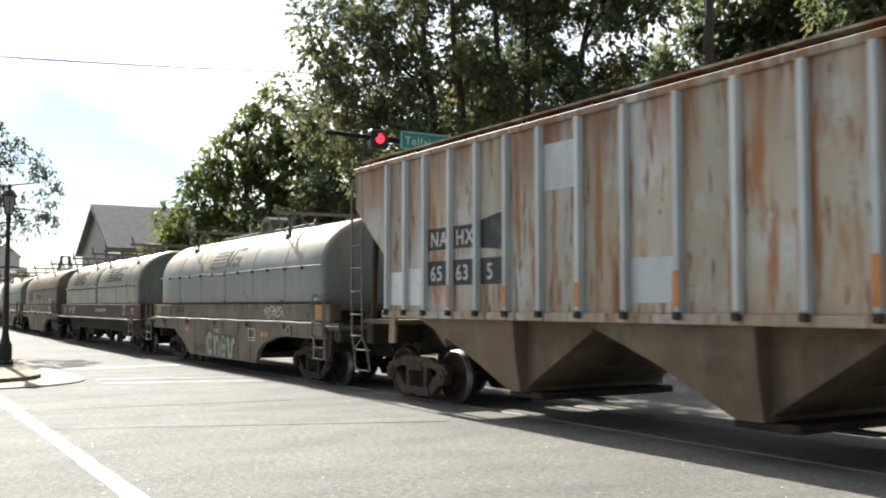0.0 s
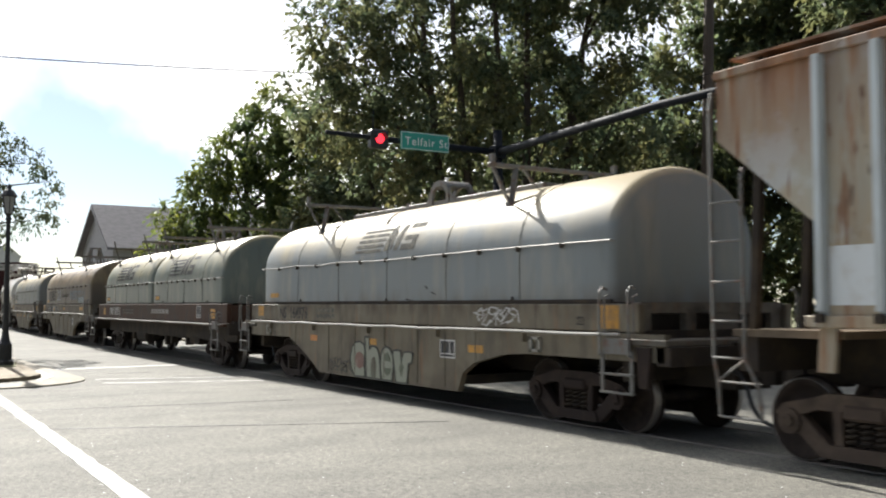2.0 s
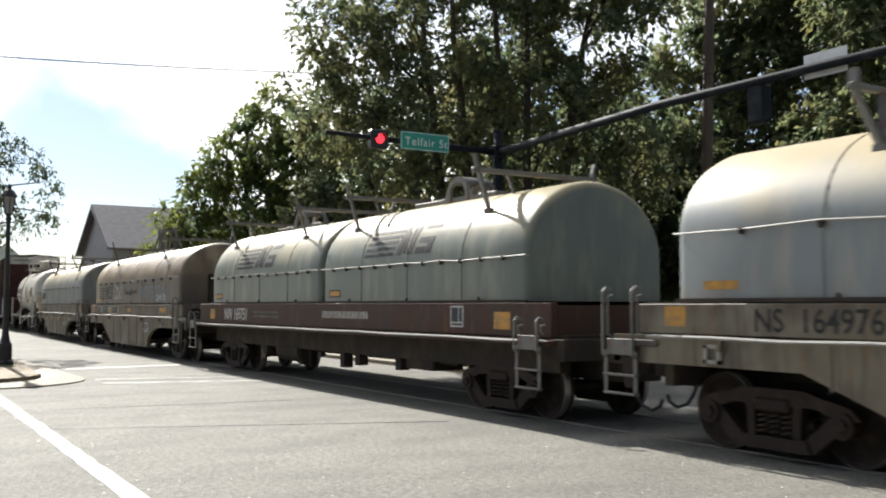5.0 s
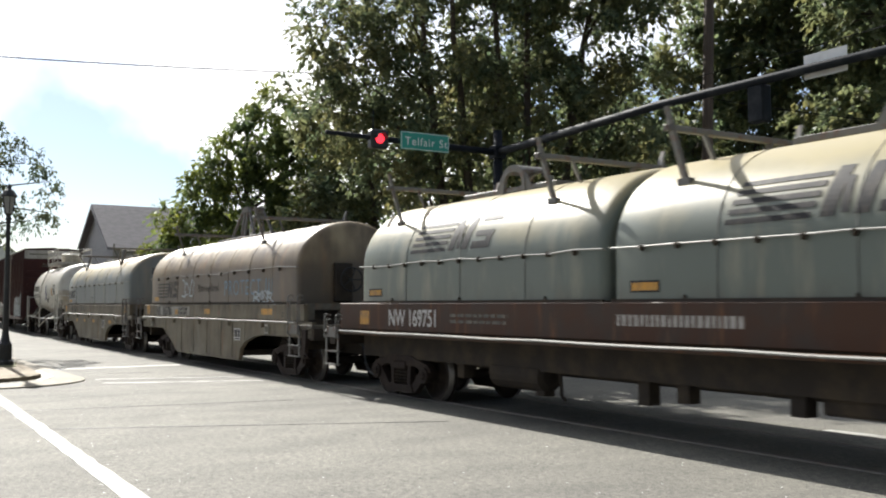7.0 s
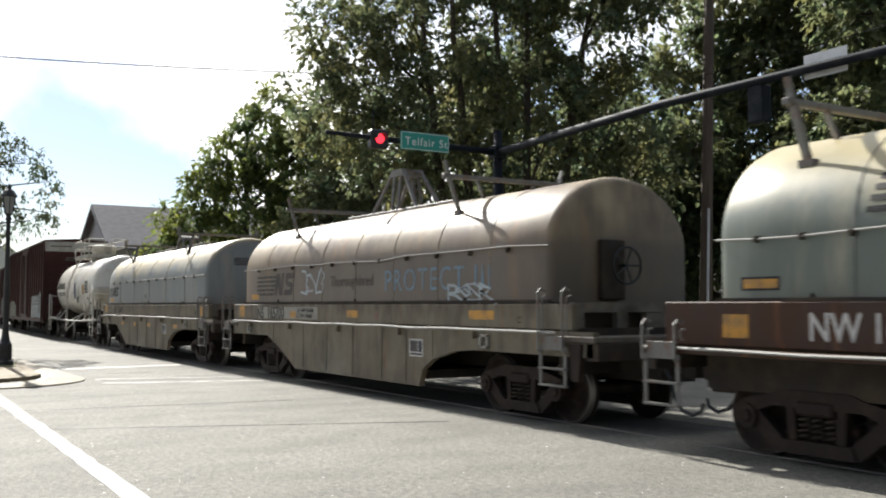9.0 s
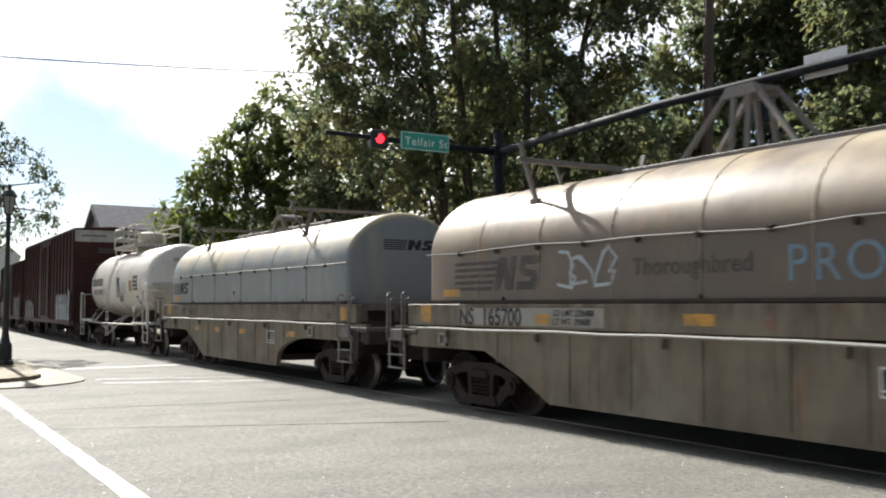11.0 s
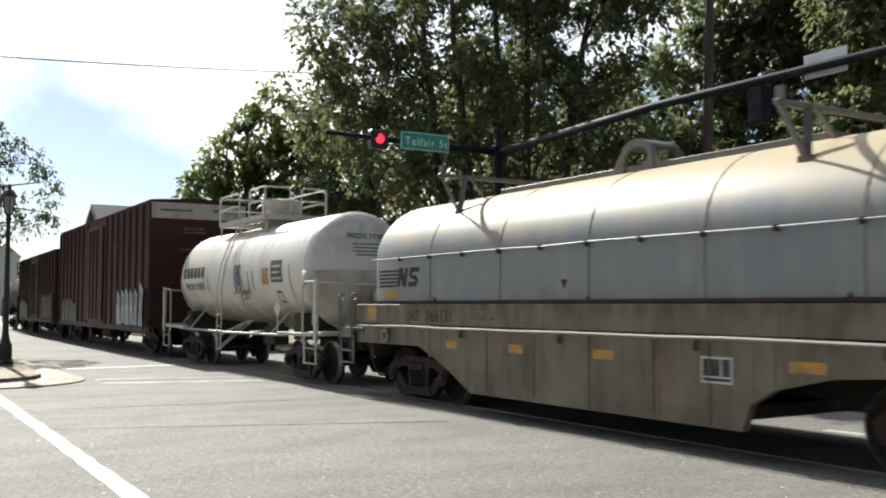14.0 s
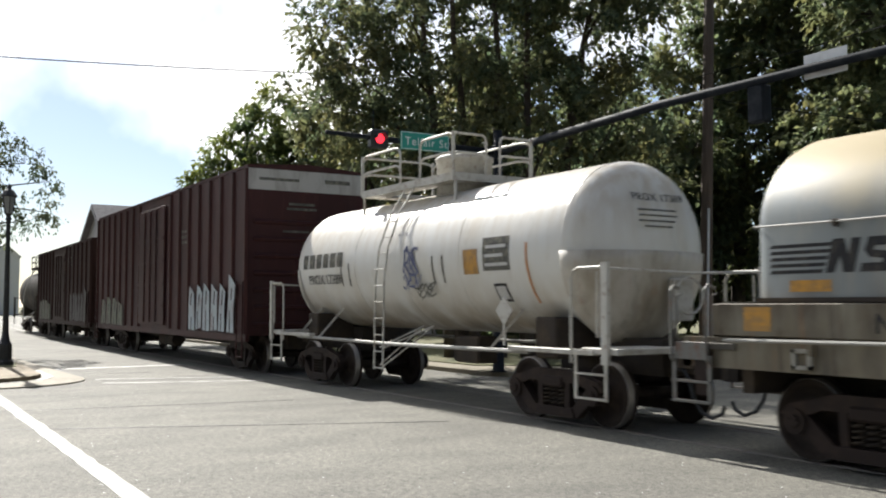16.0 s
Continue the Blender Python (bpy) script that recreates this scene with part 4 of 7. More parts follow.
def yellow_patch(parent, x, y, z, w, h, m="yellow"):
    return part("reflector", slab(x, x + w, y - 0.004, y, z, z + h), M[m], parent, "dirty yellow reflective patch")


def coil_car(label, xi, hood_mat, sill_mat, rise=((3.80, 0.98), (3.10, 0.82), (2.78, 0.64), (2.66, 0.34))):
    car = thing("coil_car", label, "freight car", group="train")
    sill = M[sill_mat]
    # deep side girders with a belly between the trucks
    side = [(-7.2, 1.36), (7.2, 1.36), (7.2, 1.02), (4.35, 1.02), *rise, (-2.75, 0.34), (-3.4, 0.66), (-4.35, 1.02), (-7.2, 1.02)]
    for s in (-1, 1):
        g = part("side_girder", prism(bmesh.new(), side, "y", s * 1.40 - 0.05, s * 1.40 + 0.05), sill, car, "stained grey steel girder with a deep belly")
        if s < 0:
            for x in (-4.0, -2.3, -1.1, 0.1, 1.3, 2.2, 3.1):
                part("weld_seam", slab(x - 0.012, x + 0.012, -1.462, -1.448, 0.40 if abs(x) < 2.7 else 0.85, 1.30), sill, g)
            for x in (-5.4, -3.0, -0.5, 2.0, 4.4):
                shared("walk_bracket", "walk_bracket", lambda: prism(bmesh.new(), [(-0.03, 1.32), (0.03, 1.32), (0.02, 1.20), (-0.02, 1.20)], "y", -1.52, -1.452), sill, g, pose(x, 0, 0))
            for x in (-5.65, 4.55):
                bm = bmesh.new()
                for a, b, c, d in ((0, 0.24, 0, 0.04), (0, 0.24, 0.17, 0.21), (0, 0.05, 0, 0.21), (0.19, 0.24, 0, 0.21)):
                    box(bm, x + a, x + b, -1.49, -1.45, 1.06 + c, 1.06 + d)
                part("jack_pad", bm, M["panel_pale"], g, "pale square jacking pad")
    for s in (-1, 1):
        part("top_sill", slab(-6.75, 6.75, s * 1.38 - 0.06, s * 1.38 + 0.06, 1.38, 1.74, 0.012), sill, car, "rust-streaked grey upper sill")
        bm = bmesh.new()
        rng = random.Random(int(abs(xi)))
        tube(bm, [(-6.5 + 1.0 * i, s * 1.54, 1.345 + rng.uniform(-0.012, 0.012)) for i in range(14)], 0.020, 7)
        part("walk_rail", bm, M["rail_steel"], car, "bright pipe rail along the sill")
    part("floor_deck", slab(-6.7, 6.7, -1.30, 1.30, 1.30, 1.40), M["dark"], car)
    # filler strip added to block light under the hood and draw its shadow gap
    part("hood_gap_fill", slab(-6.19, 6.19, -1.345, 1.345, 1.72, 1.765), M["dark"], car, "dark filler added as the shadow gap under the hood")
    part("centre_sill", slab(-7.3, 7.3, -0.32, 0.32, 0.66, 1.25), M["dark"], car)
    belly = part("cross_bearer", slab(-2.6, 2.6, -1.33, 1.33, 0.45, 0.60), M["dark"], car)
    for s in (-1, 1):
        bm = bmesh.new()
        box(bm, s * 6.62 - 0.06, s * 6.62 + 0.06, -1.34, 1.34, 1.62, 1.76)
        for y in (-1.25, -0.45, 0.35, 1.2):
            box(bm, s * 6.62 - 0.05, s * 6.62 + 0.05, y - 0.10, y + 0.10, 1.30, 1.62)
        box(bm, s * 6.62 - 0.05, s * 6.62 + 0.05, 0.0, 0.35, 1.31, 1.615)
        part("end_frame", bm, M["end_grime"], car, "grey end frame with open bays")
        part("end_platform", slab(min(s * 6.4, s * 7.25), max(s * 6.4, s * 7.25), -1.48, 1.48, 1.22, 1.30, 0.01), M["end_grime"], car)
        part("end_sill", slab(min(s * 7.05, s * 7.30), max(s * 7.05, s * 7.30), -1.45, 1.45, 0.98, 1.22, 0.01), M["dark"], car)
        part("end_wall", slab(min(s * 6.30, s * 6.45), max(s * 6.30, s * 6.45), -1.30, 1.30, 0.75, 1.60), M["dark"], car)
        coupler(car, s * 7.55, s)
        air_hose(car, s * 7.35, s)
        truck(car, s * 5.05)
        c = 6.43 if s > 0 else -7.0
        corner_steps(car, c - 0.27, c + 0.27, -1.52)
        corner_steps(car, -c - 0.27, -c + 0.27, 1.52)
        part("corner_bracket", prism(bmesh.new(), [(s * 6.75, 1.2), (s * 7.0, 1.2), (s * 6.95, 0.7), (s * 6.8, 0.7)], "y", -1.50, -1.42), M["truck"], car)
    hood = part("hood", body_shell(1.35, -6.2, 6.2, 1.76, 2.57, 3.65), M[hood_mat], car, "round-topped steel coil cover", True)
    hood.data.set_sharp_from_angle(angle=radians(50))
    return car, hood


def place(car, xi):
    x = xi
    car.matrix_basis = pose(x, lateral(x), 0.0, 0, 0, heading(x))
    TRAIN.append((car, xi))


TRAIN = []


def tag_letters(parent, y):
    """A painted tag in fat sage letters with dark outlines and dark counters."""
    letters = [
        ([(-1.10, 0.36), (-1.24, 0.50), (-1.29, 0.70), (-1.22, 0.90), (-1.08, 1.01), (-0.88, 1.03), (-0.70, 0.97), (-0.67, 0.85), (-0.70, 0.60), (-0.66, 0.37)],
         [[(-1.08, 0.66), (-1.03, 0.79), (-0.90, 0.84), (-0.76, 0.80), (-0.70, 0.68), (-0.74, 0.56), (-0.88, 0.51), (-1.02, 0.55)]]),
        ([(-0.60, 0.37), (-0.64, 0.80), (-0.67, 1.12), (-0.50, 1.13), (-0.48, 0.90), (-0.34, 0.97), (-0.18, 0.93), (-0.09, 0.80), (-0.06, 0.55), (-0.03, 0.36), (-0.28, 0.36), (-0.36, 0.36)],
         [[(-0.40, 0.36), (-0.42, 0.60), (-0.36, 0.75), (-0.27, 0.76), (-0.22, 0.62), (-0.25, 0.36)]]),
        ([(0.02, 0.36), (-0.04, 0.55), (-0.03, 0.78), (0.05, 0.92), (0.18, 0.97), (0.33, 0.93), (0.44, 0.80), (0.45, 0.60), (0.40, 0.36)],
         [[(0.08, 0.72), (0.14, 0.84), (0.24, 0.87), (0.33, 0.78), (0.34, 0.70)], [(0.12, 0.58), (0.36, 0.59), (0.34, 0.50), (0.24, 0.44), (0.15, 0.48)]]),
        ([(0.55, 0.35), (0.49, 0.62), (0.43, 0.90), (0.62, 0.93), (0.72, 0.90), (0.75, 0.72), (0.82, 0.89), (1.02, 0.91), (1.15, 0.88), (1.12, 0.72), (1.00, 0.70), (0.95, 0.35)],
         [[(0.68, 0.60), (0.74, 0.74), (0.82, 0.62), (0.75, 0.46)]])]
    for i, (outline, holes) in enumerate(letters):
        d = 0.001 * i
        part("graffiti", prism(bmesh.new(), outline, "y", y - 0.004 - d, y), M["tag_pale"], parent, "fat sage-green painted tag letter")
        bm = bmesh.new()
        stroke(bm, outline, 0.034, y - 0.010 - d, y, True)
        part("graffiti", bm, M["tag_edge"], parent, "dark sprayed outline of a letter")
        for hole in holes:
            part("graffiti", prism(bmesh.new(), hole, "y", y - 0.012 - d, y), M["tag_red" if i == 0 else "tag_green"], parent, "dull paint inside a letter")


def scrawl(parent, x, z, y, w, h, material, seed, width=0.04, n=7):
    """A loose sprayed tag of quick crossing strokes that cannot be read."""
    rng = random.Random(seed)
    forms = [[(0.0, 0.95), (0.30, 0.35), (0.42, 0.02), (0.60, 0.45), (0.95, 1.05)],
             [(0.05, 0.85), (0.45, 1.0), (0.85, 0.92), (0.45, 0.50), (0.08, 0.08), (0.55, 0.0), (1.0, 0.12)],
             [(0.75, 0.92), (0.35, 0.98), (0.10, 0.75), (0.45, 0.55), (0.12, 0.35), (0.25, 0.06), (0.85, 0.05)],
             [(0.15, 0.0), (0.18, 0.95), (0.60, 1.0), (0.85, 0.75), (0.55, 0.50), (0.20, 0.48), (0.60, 0.30), (1.05, -0.08)],
             [(0.85, 0.80), (0.50, 0.98), (0.15, 0.70), (0.12, 0.30), (0.45, 0.02), (0.90, 0.18)],
             [(0.10, 0.55), (0.35, 0.95), (0.75, 0.60), (0.40, 0.20), (0.10, 0.50), (0.60, 0.75), (1.0, 0.85)]]
    for i in range(n):
        bm = bmesh.new()
        u = x + w * i / n
        d = w / n
        form = forms[(i * 2 + seed) % len(forms)]
        flip = (i + seed) % 3 != 0
        pts = [(u + (1.7 * (1 - a if flip else a) - 0.35 + rng.uniform(-.18, .18)) * d, z + (b + rng.uniform(-.16, .16)) * h) for a, b in form]
        stroke(bm, pts, width, y - 0.003 - i * 0.0004, y)
        part("graffiti", bm, material, parent, "sprayed angular tag letter")


def block_tag(parent, x, z, y, w, h, fill, line, seed, n):
    """A sprayed tag of tall crowded block letters with dark gaps, that cannot be read."""
    rng = random.Random(seed)
    d = w / n
    for i in range(n):
        u, lean, top = x + i * d, rng.uniform(-0.10, 0.14) * d, h * rng.uniform(0.82, 1.0)
        wl, wr = rng.uniform(0.0, 0.12) * d, rng.uniform(0.86, 1.02) * d
        out = [(u + wl, z), (u + wl + 0.06 * d + lean, z + top * 0.55), (u + 0.22 * d + lean, z + top), (u + 0.55 * d + lean, z + top * rng.uniform(0.9, 1.02)), (u + wr + lean, z + top * 0.8), (u + wr - 0.05 * d, z + top * 0.4), (u + wr, z + rng.uniform(-0.03, 0.05) * h)]
        g = part("graffiti", prism(bmesh.new(), out, "y", y - 0.003 - 0.0005 * i, y), fill, parent, "pale sprayed block letter")
        yy = y - 0.007 - 0.0005 * i
        def gap(pts, wide, lift):
            part("graffiti", stroke(bmesh.new(), pts, wide, yy - lift, y), line, parent, "dark gap of a sprayed letter")
        c = u + d * rng.uniform(0.38, 0.55)
        gap([(c, z - 0.01 * h), (c + rng.uniform(-.06, .06) * d, z + top * rng.uniform(0.24, 0.40))], 0.10 * d, 0)
        gap([(c + 0.04 * d + lean, z + top * 0.58), (c + 0.10 * d + lean, z + top * rng.uniform(0.72, 0.82))], 0.13 * d, 0.0004)
        gap([(u + wr, z), (u + wr - 0.03 * d, z + top * 0.42), (u + wr + lean, z + top * 0.78)], 0.05 * d, 0.0008)


def pale_coil_car():
    car, hood = coil_car("pale grey coil car with round hood and sage graffiti", -24.65, "hood_grey", "sill_grey", ((3.80, 0.98), (3.05, 0.82), (2.72, 0.64), (2.58, 0.34)))
    hood_fittings(hood, -6.2, 6.2, sag=0.012)
    stacking_guide(hood, 3.40, 1, "vee")
    stacking_guide(hood, -3.70, 1, "vee")
    lifting_lug(hood, 0.10, False)
    part("roof_walk", slab(-3.6, 3.3, -0.26, 0.26, 3.62, 3.72, 0.01), M["step_grey"], hood, "narrow grey roof walk")
    logo_on_roof(hood, -1.35, 2.35)
    words("164976", 0.35, M["letter_black"], car, near(-4.38, -1.442, 1.44), 1.0, "black stencilled number", 0.93)
    words("NS", 0.35, M["letter_black"], car, near(-4.97, -1.442, 1.44), 1.0, "black stencilled reporting mark", 0.93)
    bars(car, -2.92, -1.44, 1.66, 0.86, 2, M["letter_fade"], 0.085, 0.035, seed=4, lo=0.05, hi=0.10, space=0.04)
    yellow_patch(car, -6.3, -1.44, 1.47, 0.34, 0.24)
    yellow_patch(hood, -5.75, -1.352, 1.90, 0.5, 0.10)
    yellow_patch(car, -3.2, -1.452, 0.98, 0.34, 0.12, "orange")
    yellow_patch(car, -0.6, -1.452, 0.98, 0.40, 0.12)
    yellow_patch(car, 2.9, -1.452, 0.98, 0.42, 0.12)
    yellow_patch(car, 6.05, -1.44, 1.42, 0.34, 0.30)
    words("22", 0.16, M["letter_black"], car, near(5.55, -1.442, 1.46))
    scrawl(car, 3.1, 1.44, -1.44, 1.1, 0.22, M["letter_white"], 5, 0.02, 6)
    tag_letters(car, -1.452)
    for u, w, z, h in ((1.36, 0.14, 1.99, 0.07), (1.56, 0.20, 1.90, 0.05), (0.60, 0.42, 1.80, 0.035)):
        part("scuff", prism(bmesh.new(), [(u, z + h), (u + 0.4 * w, z + 0.9 * h), (u + w, z), (u + 0.5 * w, z + 0.2 * h)], "y", -1.353, -1.349), M["dark"], hood, "dark torn scuff in the paint")
    scrawl(car, -2.3, 0.42, -1.452, 1.0, 0.22, M["tag_edge"], 15, 0.016, 7)
    placard(car, 2.05, -1.452, 0.86)
    return car


def logo_on_roof(hood, x, w, mat="letter_fade"):
    """Faded stripes and blocks painted on the curve of the roof."""
    def at(u, a, lift):
        z = HOOD["zr"] + (HOOD["zt"] - HOOD["zr"]) * math.sin(a)
        y = -1.35 * math.cos(a)
        n = Vector((0, -math.cos(a), math.sin(a)))
        return Vector((u, y, z)) + n * lift
    def patch(u0, u1, a0, a1, slant=0.0, name="painted_block"):
        bm = bmesh.new()
        n = 10
        rows = [[at(u + slant * (k / n), a0 + (a1 - a0) * k / n, 0.005) for u in (u0, u1)] for k in range(n + 1)]
        vs = [[bm.verts.new(p) for p in r] for r in rows]
        for r0, r1 in zip(vs, vs[1:]):
            bm.faces.new((r0[0], r0[1], r1[1], r1[0]))
        part(name, bm, M[mat], hood, "piece of a faded striped mark on the roof")
    a0, a1 = radians(8), radians(36)
    for i in range(5):
        b0 = a0 + (a1 - a0) * i / 5
        patch(x + 0.03 * i, x + w * 0.46 + 0.04 * i, b0, b0 + (a1 - a0) * 0.11, 0.0, "painted_stripe")
    patch(x + w * 0.50, x + w * 0.57, a0, a1, 0.12)
    patch(x + w * 0.66, x + w * 0.73, a0, a1, 0.12)
    patch(x + w * 0.60, x + w * 0.64, a0 + 0.02, a1 - 0.12, 0.0)
    patch(x + w * 0.77, x + w * 0.98, a0, a0 + 0.10, 0.02)
    patch(x + w * 0.80, x + w * 1.00, a0 + 0.17, a0 + 0.25, 0.02)
    patch(x + w * 0.82, x + w * 1.04, a1 - 0.09, a1, 0.02)
    patch(x + w * 0.93, x + w * 0.99, a0 + 0.10, a0 + 0.17, 0.01)


def stained_coil_car():
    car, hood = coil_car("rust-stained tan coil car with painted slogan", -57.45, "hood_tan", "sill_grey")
    hood_fittings(hood, -6.2, 6.2, "step_grey", 7, 0.03, "weld_tan")
    stacking_guide(hood, 3.25, 1, "single")
    stacking_guide(hood, -3.60, 1, "single")
    lifting_lug(hood, -0.35, True)
    part("roof_walk", slab(-2.4, 2.0, -0.36, 0.36, 3.60, 3.67, 0.01), M["step_grey"], hood)
    words("PROTECT III", 0.56, M["letter_blue"], hood, near(1.2, -1.354, 1.98), 1.18, "faded blue slogan", 1.0, 0.0)
    mark_logo(hood, -5.35, -1.352, 1.95, 0.50, M["letter_ghost"], 1.0)
    scrawl(hood, -2.6, 1.93, -1.352, 1.1, 0.5, M["tag_white"], 8, 0.045, 4)
    scrawl(hood, 3.5, 1.80, -1.356, 1.2, 0.24, M["tag_white"], 9, 0.045, 4)
    words("Thoroughbred", 0.31, M["letter_ghost"], hood, near(-1.15, -1.354, 2.10), 1.05, "dark faded slogan")
    part("painted_panel", slab(-5.1, -1.6, -1.442, -1.44, 1.42, 1.68), M["panel_pale"], car, "dirty pale painted panel")
    words("165700", 0.37, M["letter_black"], car, near(-4.43, -1.446, 1.42), 1.0, "black stencilled number", 0.93)
    words("NS", 0.37, M["letter_black"], car, near(-5.08, -1.446, 1.42), 1.0, "black stencilled reporting mark", 0.93)
    yellow_patch(car, -3.05, -1.446, 1.45, 0.32, 0.14)
    words("LD LMT 226400", 0.125, M["letter_black"], car, near(-2.66, -1.446, 1.57), 1.05, "small black stencilled weights")
    words("LT WT  59600", 0.125, M["letter_black"], car, near(-2.66, -1.446, 1.45), 1.05, "small black stencilled weights")
    yellow_patch(car, -6.3, -1.44, 1.44, 0.34, 0.28)
    yellow_patch(car, -0.2, -1.44, 1.48, 0.5, 0.14)
    yellow_patch(car, 4.2, -1.44, 1.50, 0.7, 0.14)
    yellow_patch(hood, -5.7, -1.352, 1.86, 0.5, 0.12)
    part("painted_triangle", prism(bmesh.new(), [(0.95, 1.46), (1.15, 1.46), (1.05, 1.64)], "y", -1.444, -1.44), M["tag_red"], car)
    placard(car, 2.33, -1.452, 0.84)
    words("C", 0.14, M["letter_black"], car, near(5.5, -1.442, 1.46))
    # hand brake on the end that leads
    bm = slab(6.2, 6.32, -0.50, -0.06, 1.80, 2.68, 0.02)
    hb = part("hand_brake", bm, M["dark"], car, "dark hand brake housing")
    bm = bmesh.new()
    ring = [(6.46, -0.16 + 0.27 * math.cos(a * math.tau / 20), 2.30 + 0.27 * math.sin(a * math.tau / 20)) for a in range(21)]
    tube(bm, ring, 0.018, 6)
    for a in range(5):
        tube(bm, [(6.44, -0.16, 2.30), (6.46, -0.16 + 0.27 * math.cos(a * math.tau / 5), 2.30 + 0.27 * math.sin(a * math.tau / 5))], 0.014, 5)
    tube(bm, [(6.2, -0.16, 2.30), (6.46, -0.16, 2.30)], 0.03, 8)
    part("brake_wheel", bm, M["black_iron"], hb, "dark spoked brake wheel")
    return car


def clean_coil_car():
    car, hood = coil_car("clean light grey coil car with black painted mark", -72.95, "hood_grey", "sill_grey")
    hood_fittings(hood, -6.2, 6.2, sag=0.0, seams=5)
    stacking_guide(hood, 3.20, 1, "vee")
    stacking_guide(hood, -3.80, 1, "vee")
    lifting_lug(hood, -0.20, False)
    part("roof_walk", slab(-3.6, 3.0, -0.26, 0.26, 3.62, 3.72, 0.01), M["step_grey"], hood)
    mark_logo(hood, -6.0, -1.352, 2.05, 0.34, M["letter_black"], 0.9)
    words("166131", 0.27, M["letter_black"], car, near(-4.15, -1.442, 1.45), 1.1, "black stencilled number")
    words("NS", 0.27, M["letter_black"], car, near(-4.72, -1.442, 1.45), 1.1, "black stencilled reporting mark")
    bars(car, -2.5, -1.44, 1.63, 0.9, 2, M["letter_fade"], seed=9)
    for x, w in ((-3.45, 0.3), (-1.7, 0.34), (0.2, 0.40), (3.3, 0.45)):
        yellow_patch(car, x, -1.452, 1.02, w, 0.12)
    yellow_patch(car, -6.3, -1.44, 1.44, 0.36, 0.26)
    yellow_patch(hood, -5.75, -1.352, 1.86, 0.5, 0.12)
    yellow_patch(car, 6.0, -1.44, 1.42, 0.34, 0.26)
    part("painted_triangle", prism(bmesh.new(), [(-0.62, 1.48), (-0.42, 1.48), (-0.52, 1.66)], "y", -1.444, -1.44), M["tag_red"], car)
    part("painted_triangle", prism(bmesh.new(), [(-0.60, 2.08), (-0.44, 2.08), (-0.52, 1.94)], "y", -1.355, -1.352), M["letter_black"], hood)
    placard(car, 2.08, -1.452, 0.84)
    # notices on the leading end frame and beside it
    nt = part("notice", slab(6.672, 6.678, 0.02, 0.34, 1.30, 1.72), M["band_white"], car, "pale stencilled notice panel")
    bm = bmesh.new()
    for k in range(4):
        for y0, y1 in ((0.06, 0.16), (0.20, 0.30)):
            box(bm, 6.678, 6.681, y0, y1, 1.36 + 0.085 * k, 1.40 + 0.085 * k)
    part("small_lettering", bm, M["letter_fade"], nt)
    words("CS", 0.15, M["letter_black"], car, near(5.42, -1.442, 1.46), 1.05, "small black stencilled letters")
    words("NS", 0.15, M["letter_black"], car, front(6.682, 0.55, 1.64), 1.05, "small black reporting mark")
    # mark on the leading end
    def end_mark(name, outline):
        part(name, prism(bmesh.new(), outline, "x", 6.2, 6.204), M["letter_black"], hood, "piece of a black striped mark on the end")
    for i in range(5):
        z = 2.86 + 0.045 * i
        end_mark("painted_stripe", [(-0.55, z), (-0.05 + 0.015 * i, z), (-0.05 + 0.015 * i, z + 0.024), (-0.55, z + 0.024)])
    end_mark("painted_block", [(0.0, 2.86), (0.10, 2.86), (0.16, 2.97), (0.20, 2.86), (0.30, 2.86), (0.34, 3.07), (0.25, 3.07), (0.21, 2.97), (0.17, 3.07), (0.04, 3.07)])
    end_mark("painted_block", [(0.34, 2.86), (0.56, 2.86), (0.60, 2.96), (0.46, 3.0), (0.62, 3.02), (0.62, 3.07), (0.42, 3.07), (0.38, 2.97), (0.50, 2.93), (0.34, 2.91)])
    return car


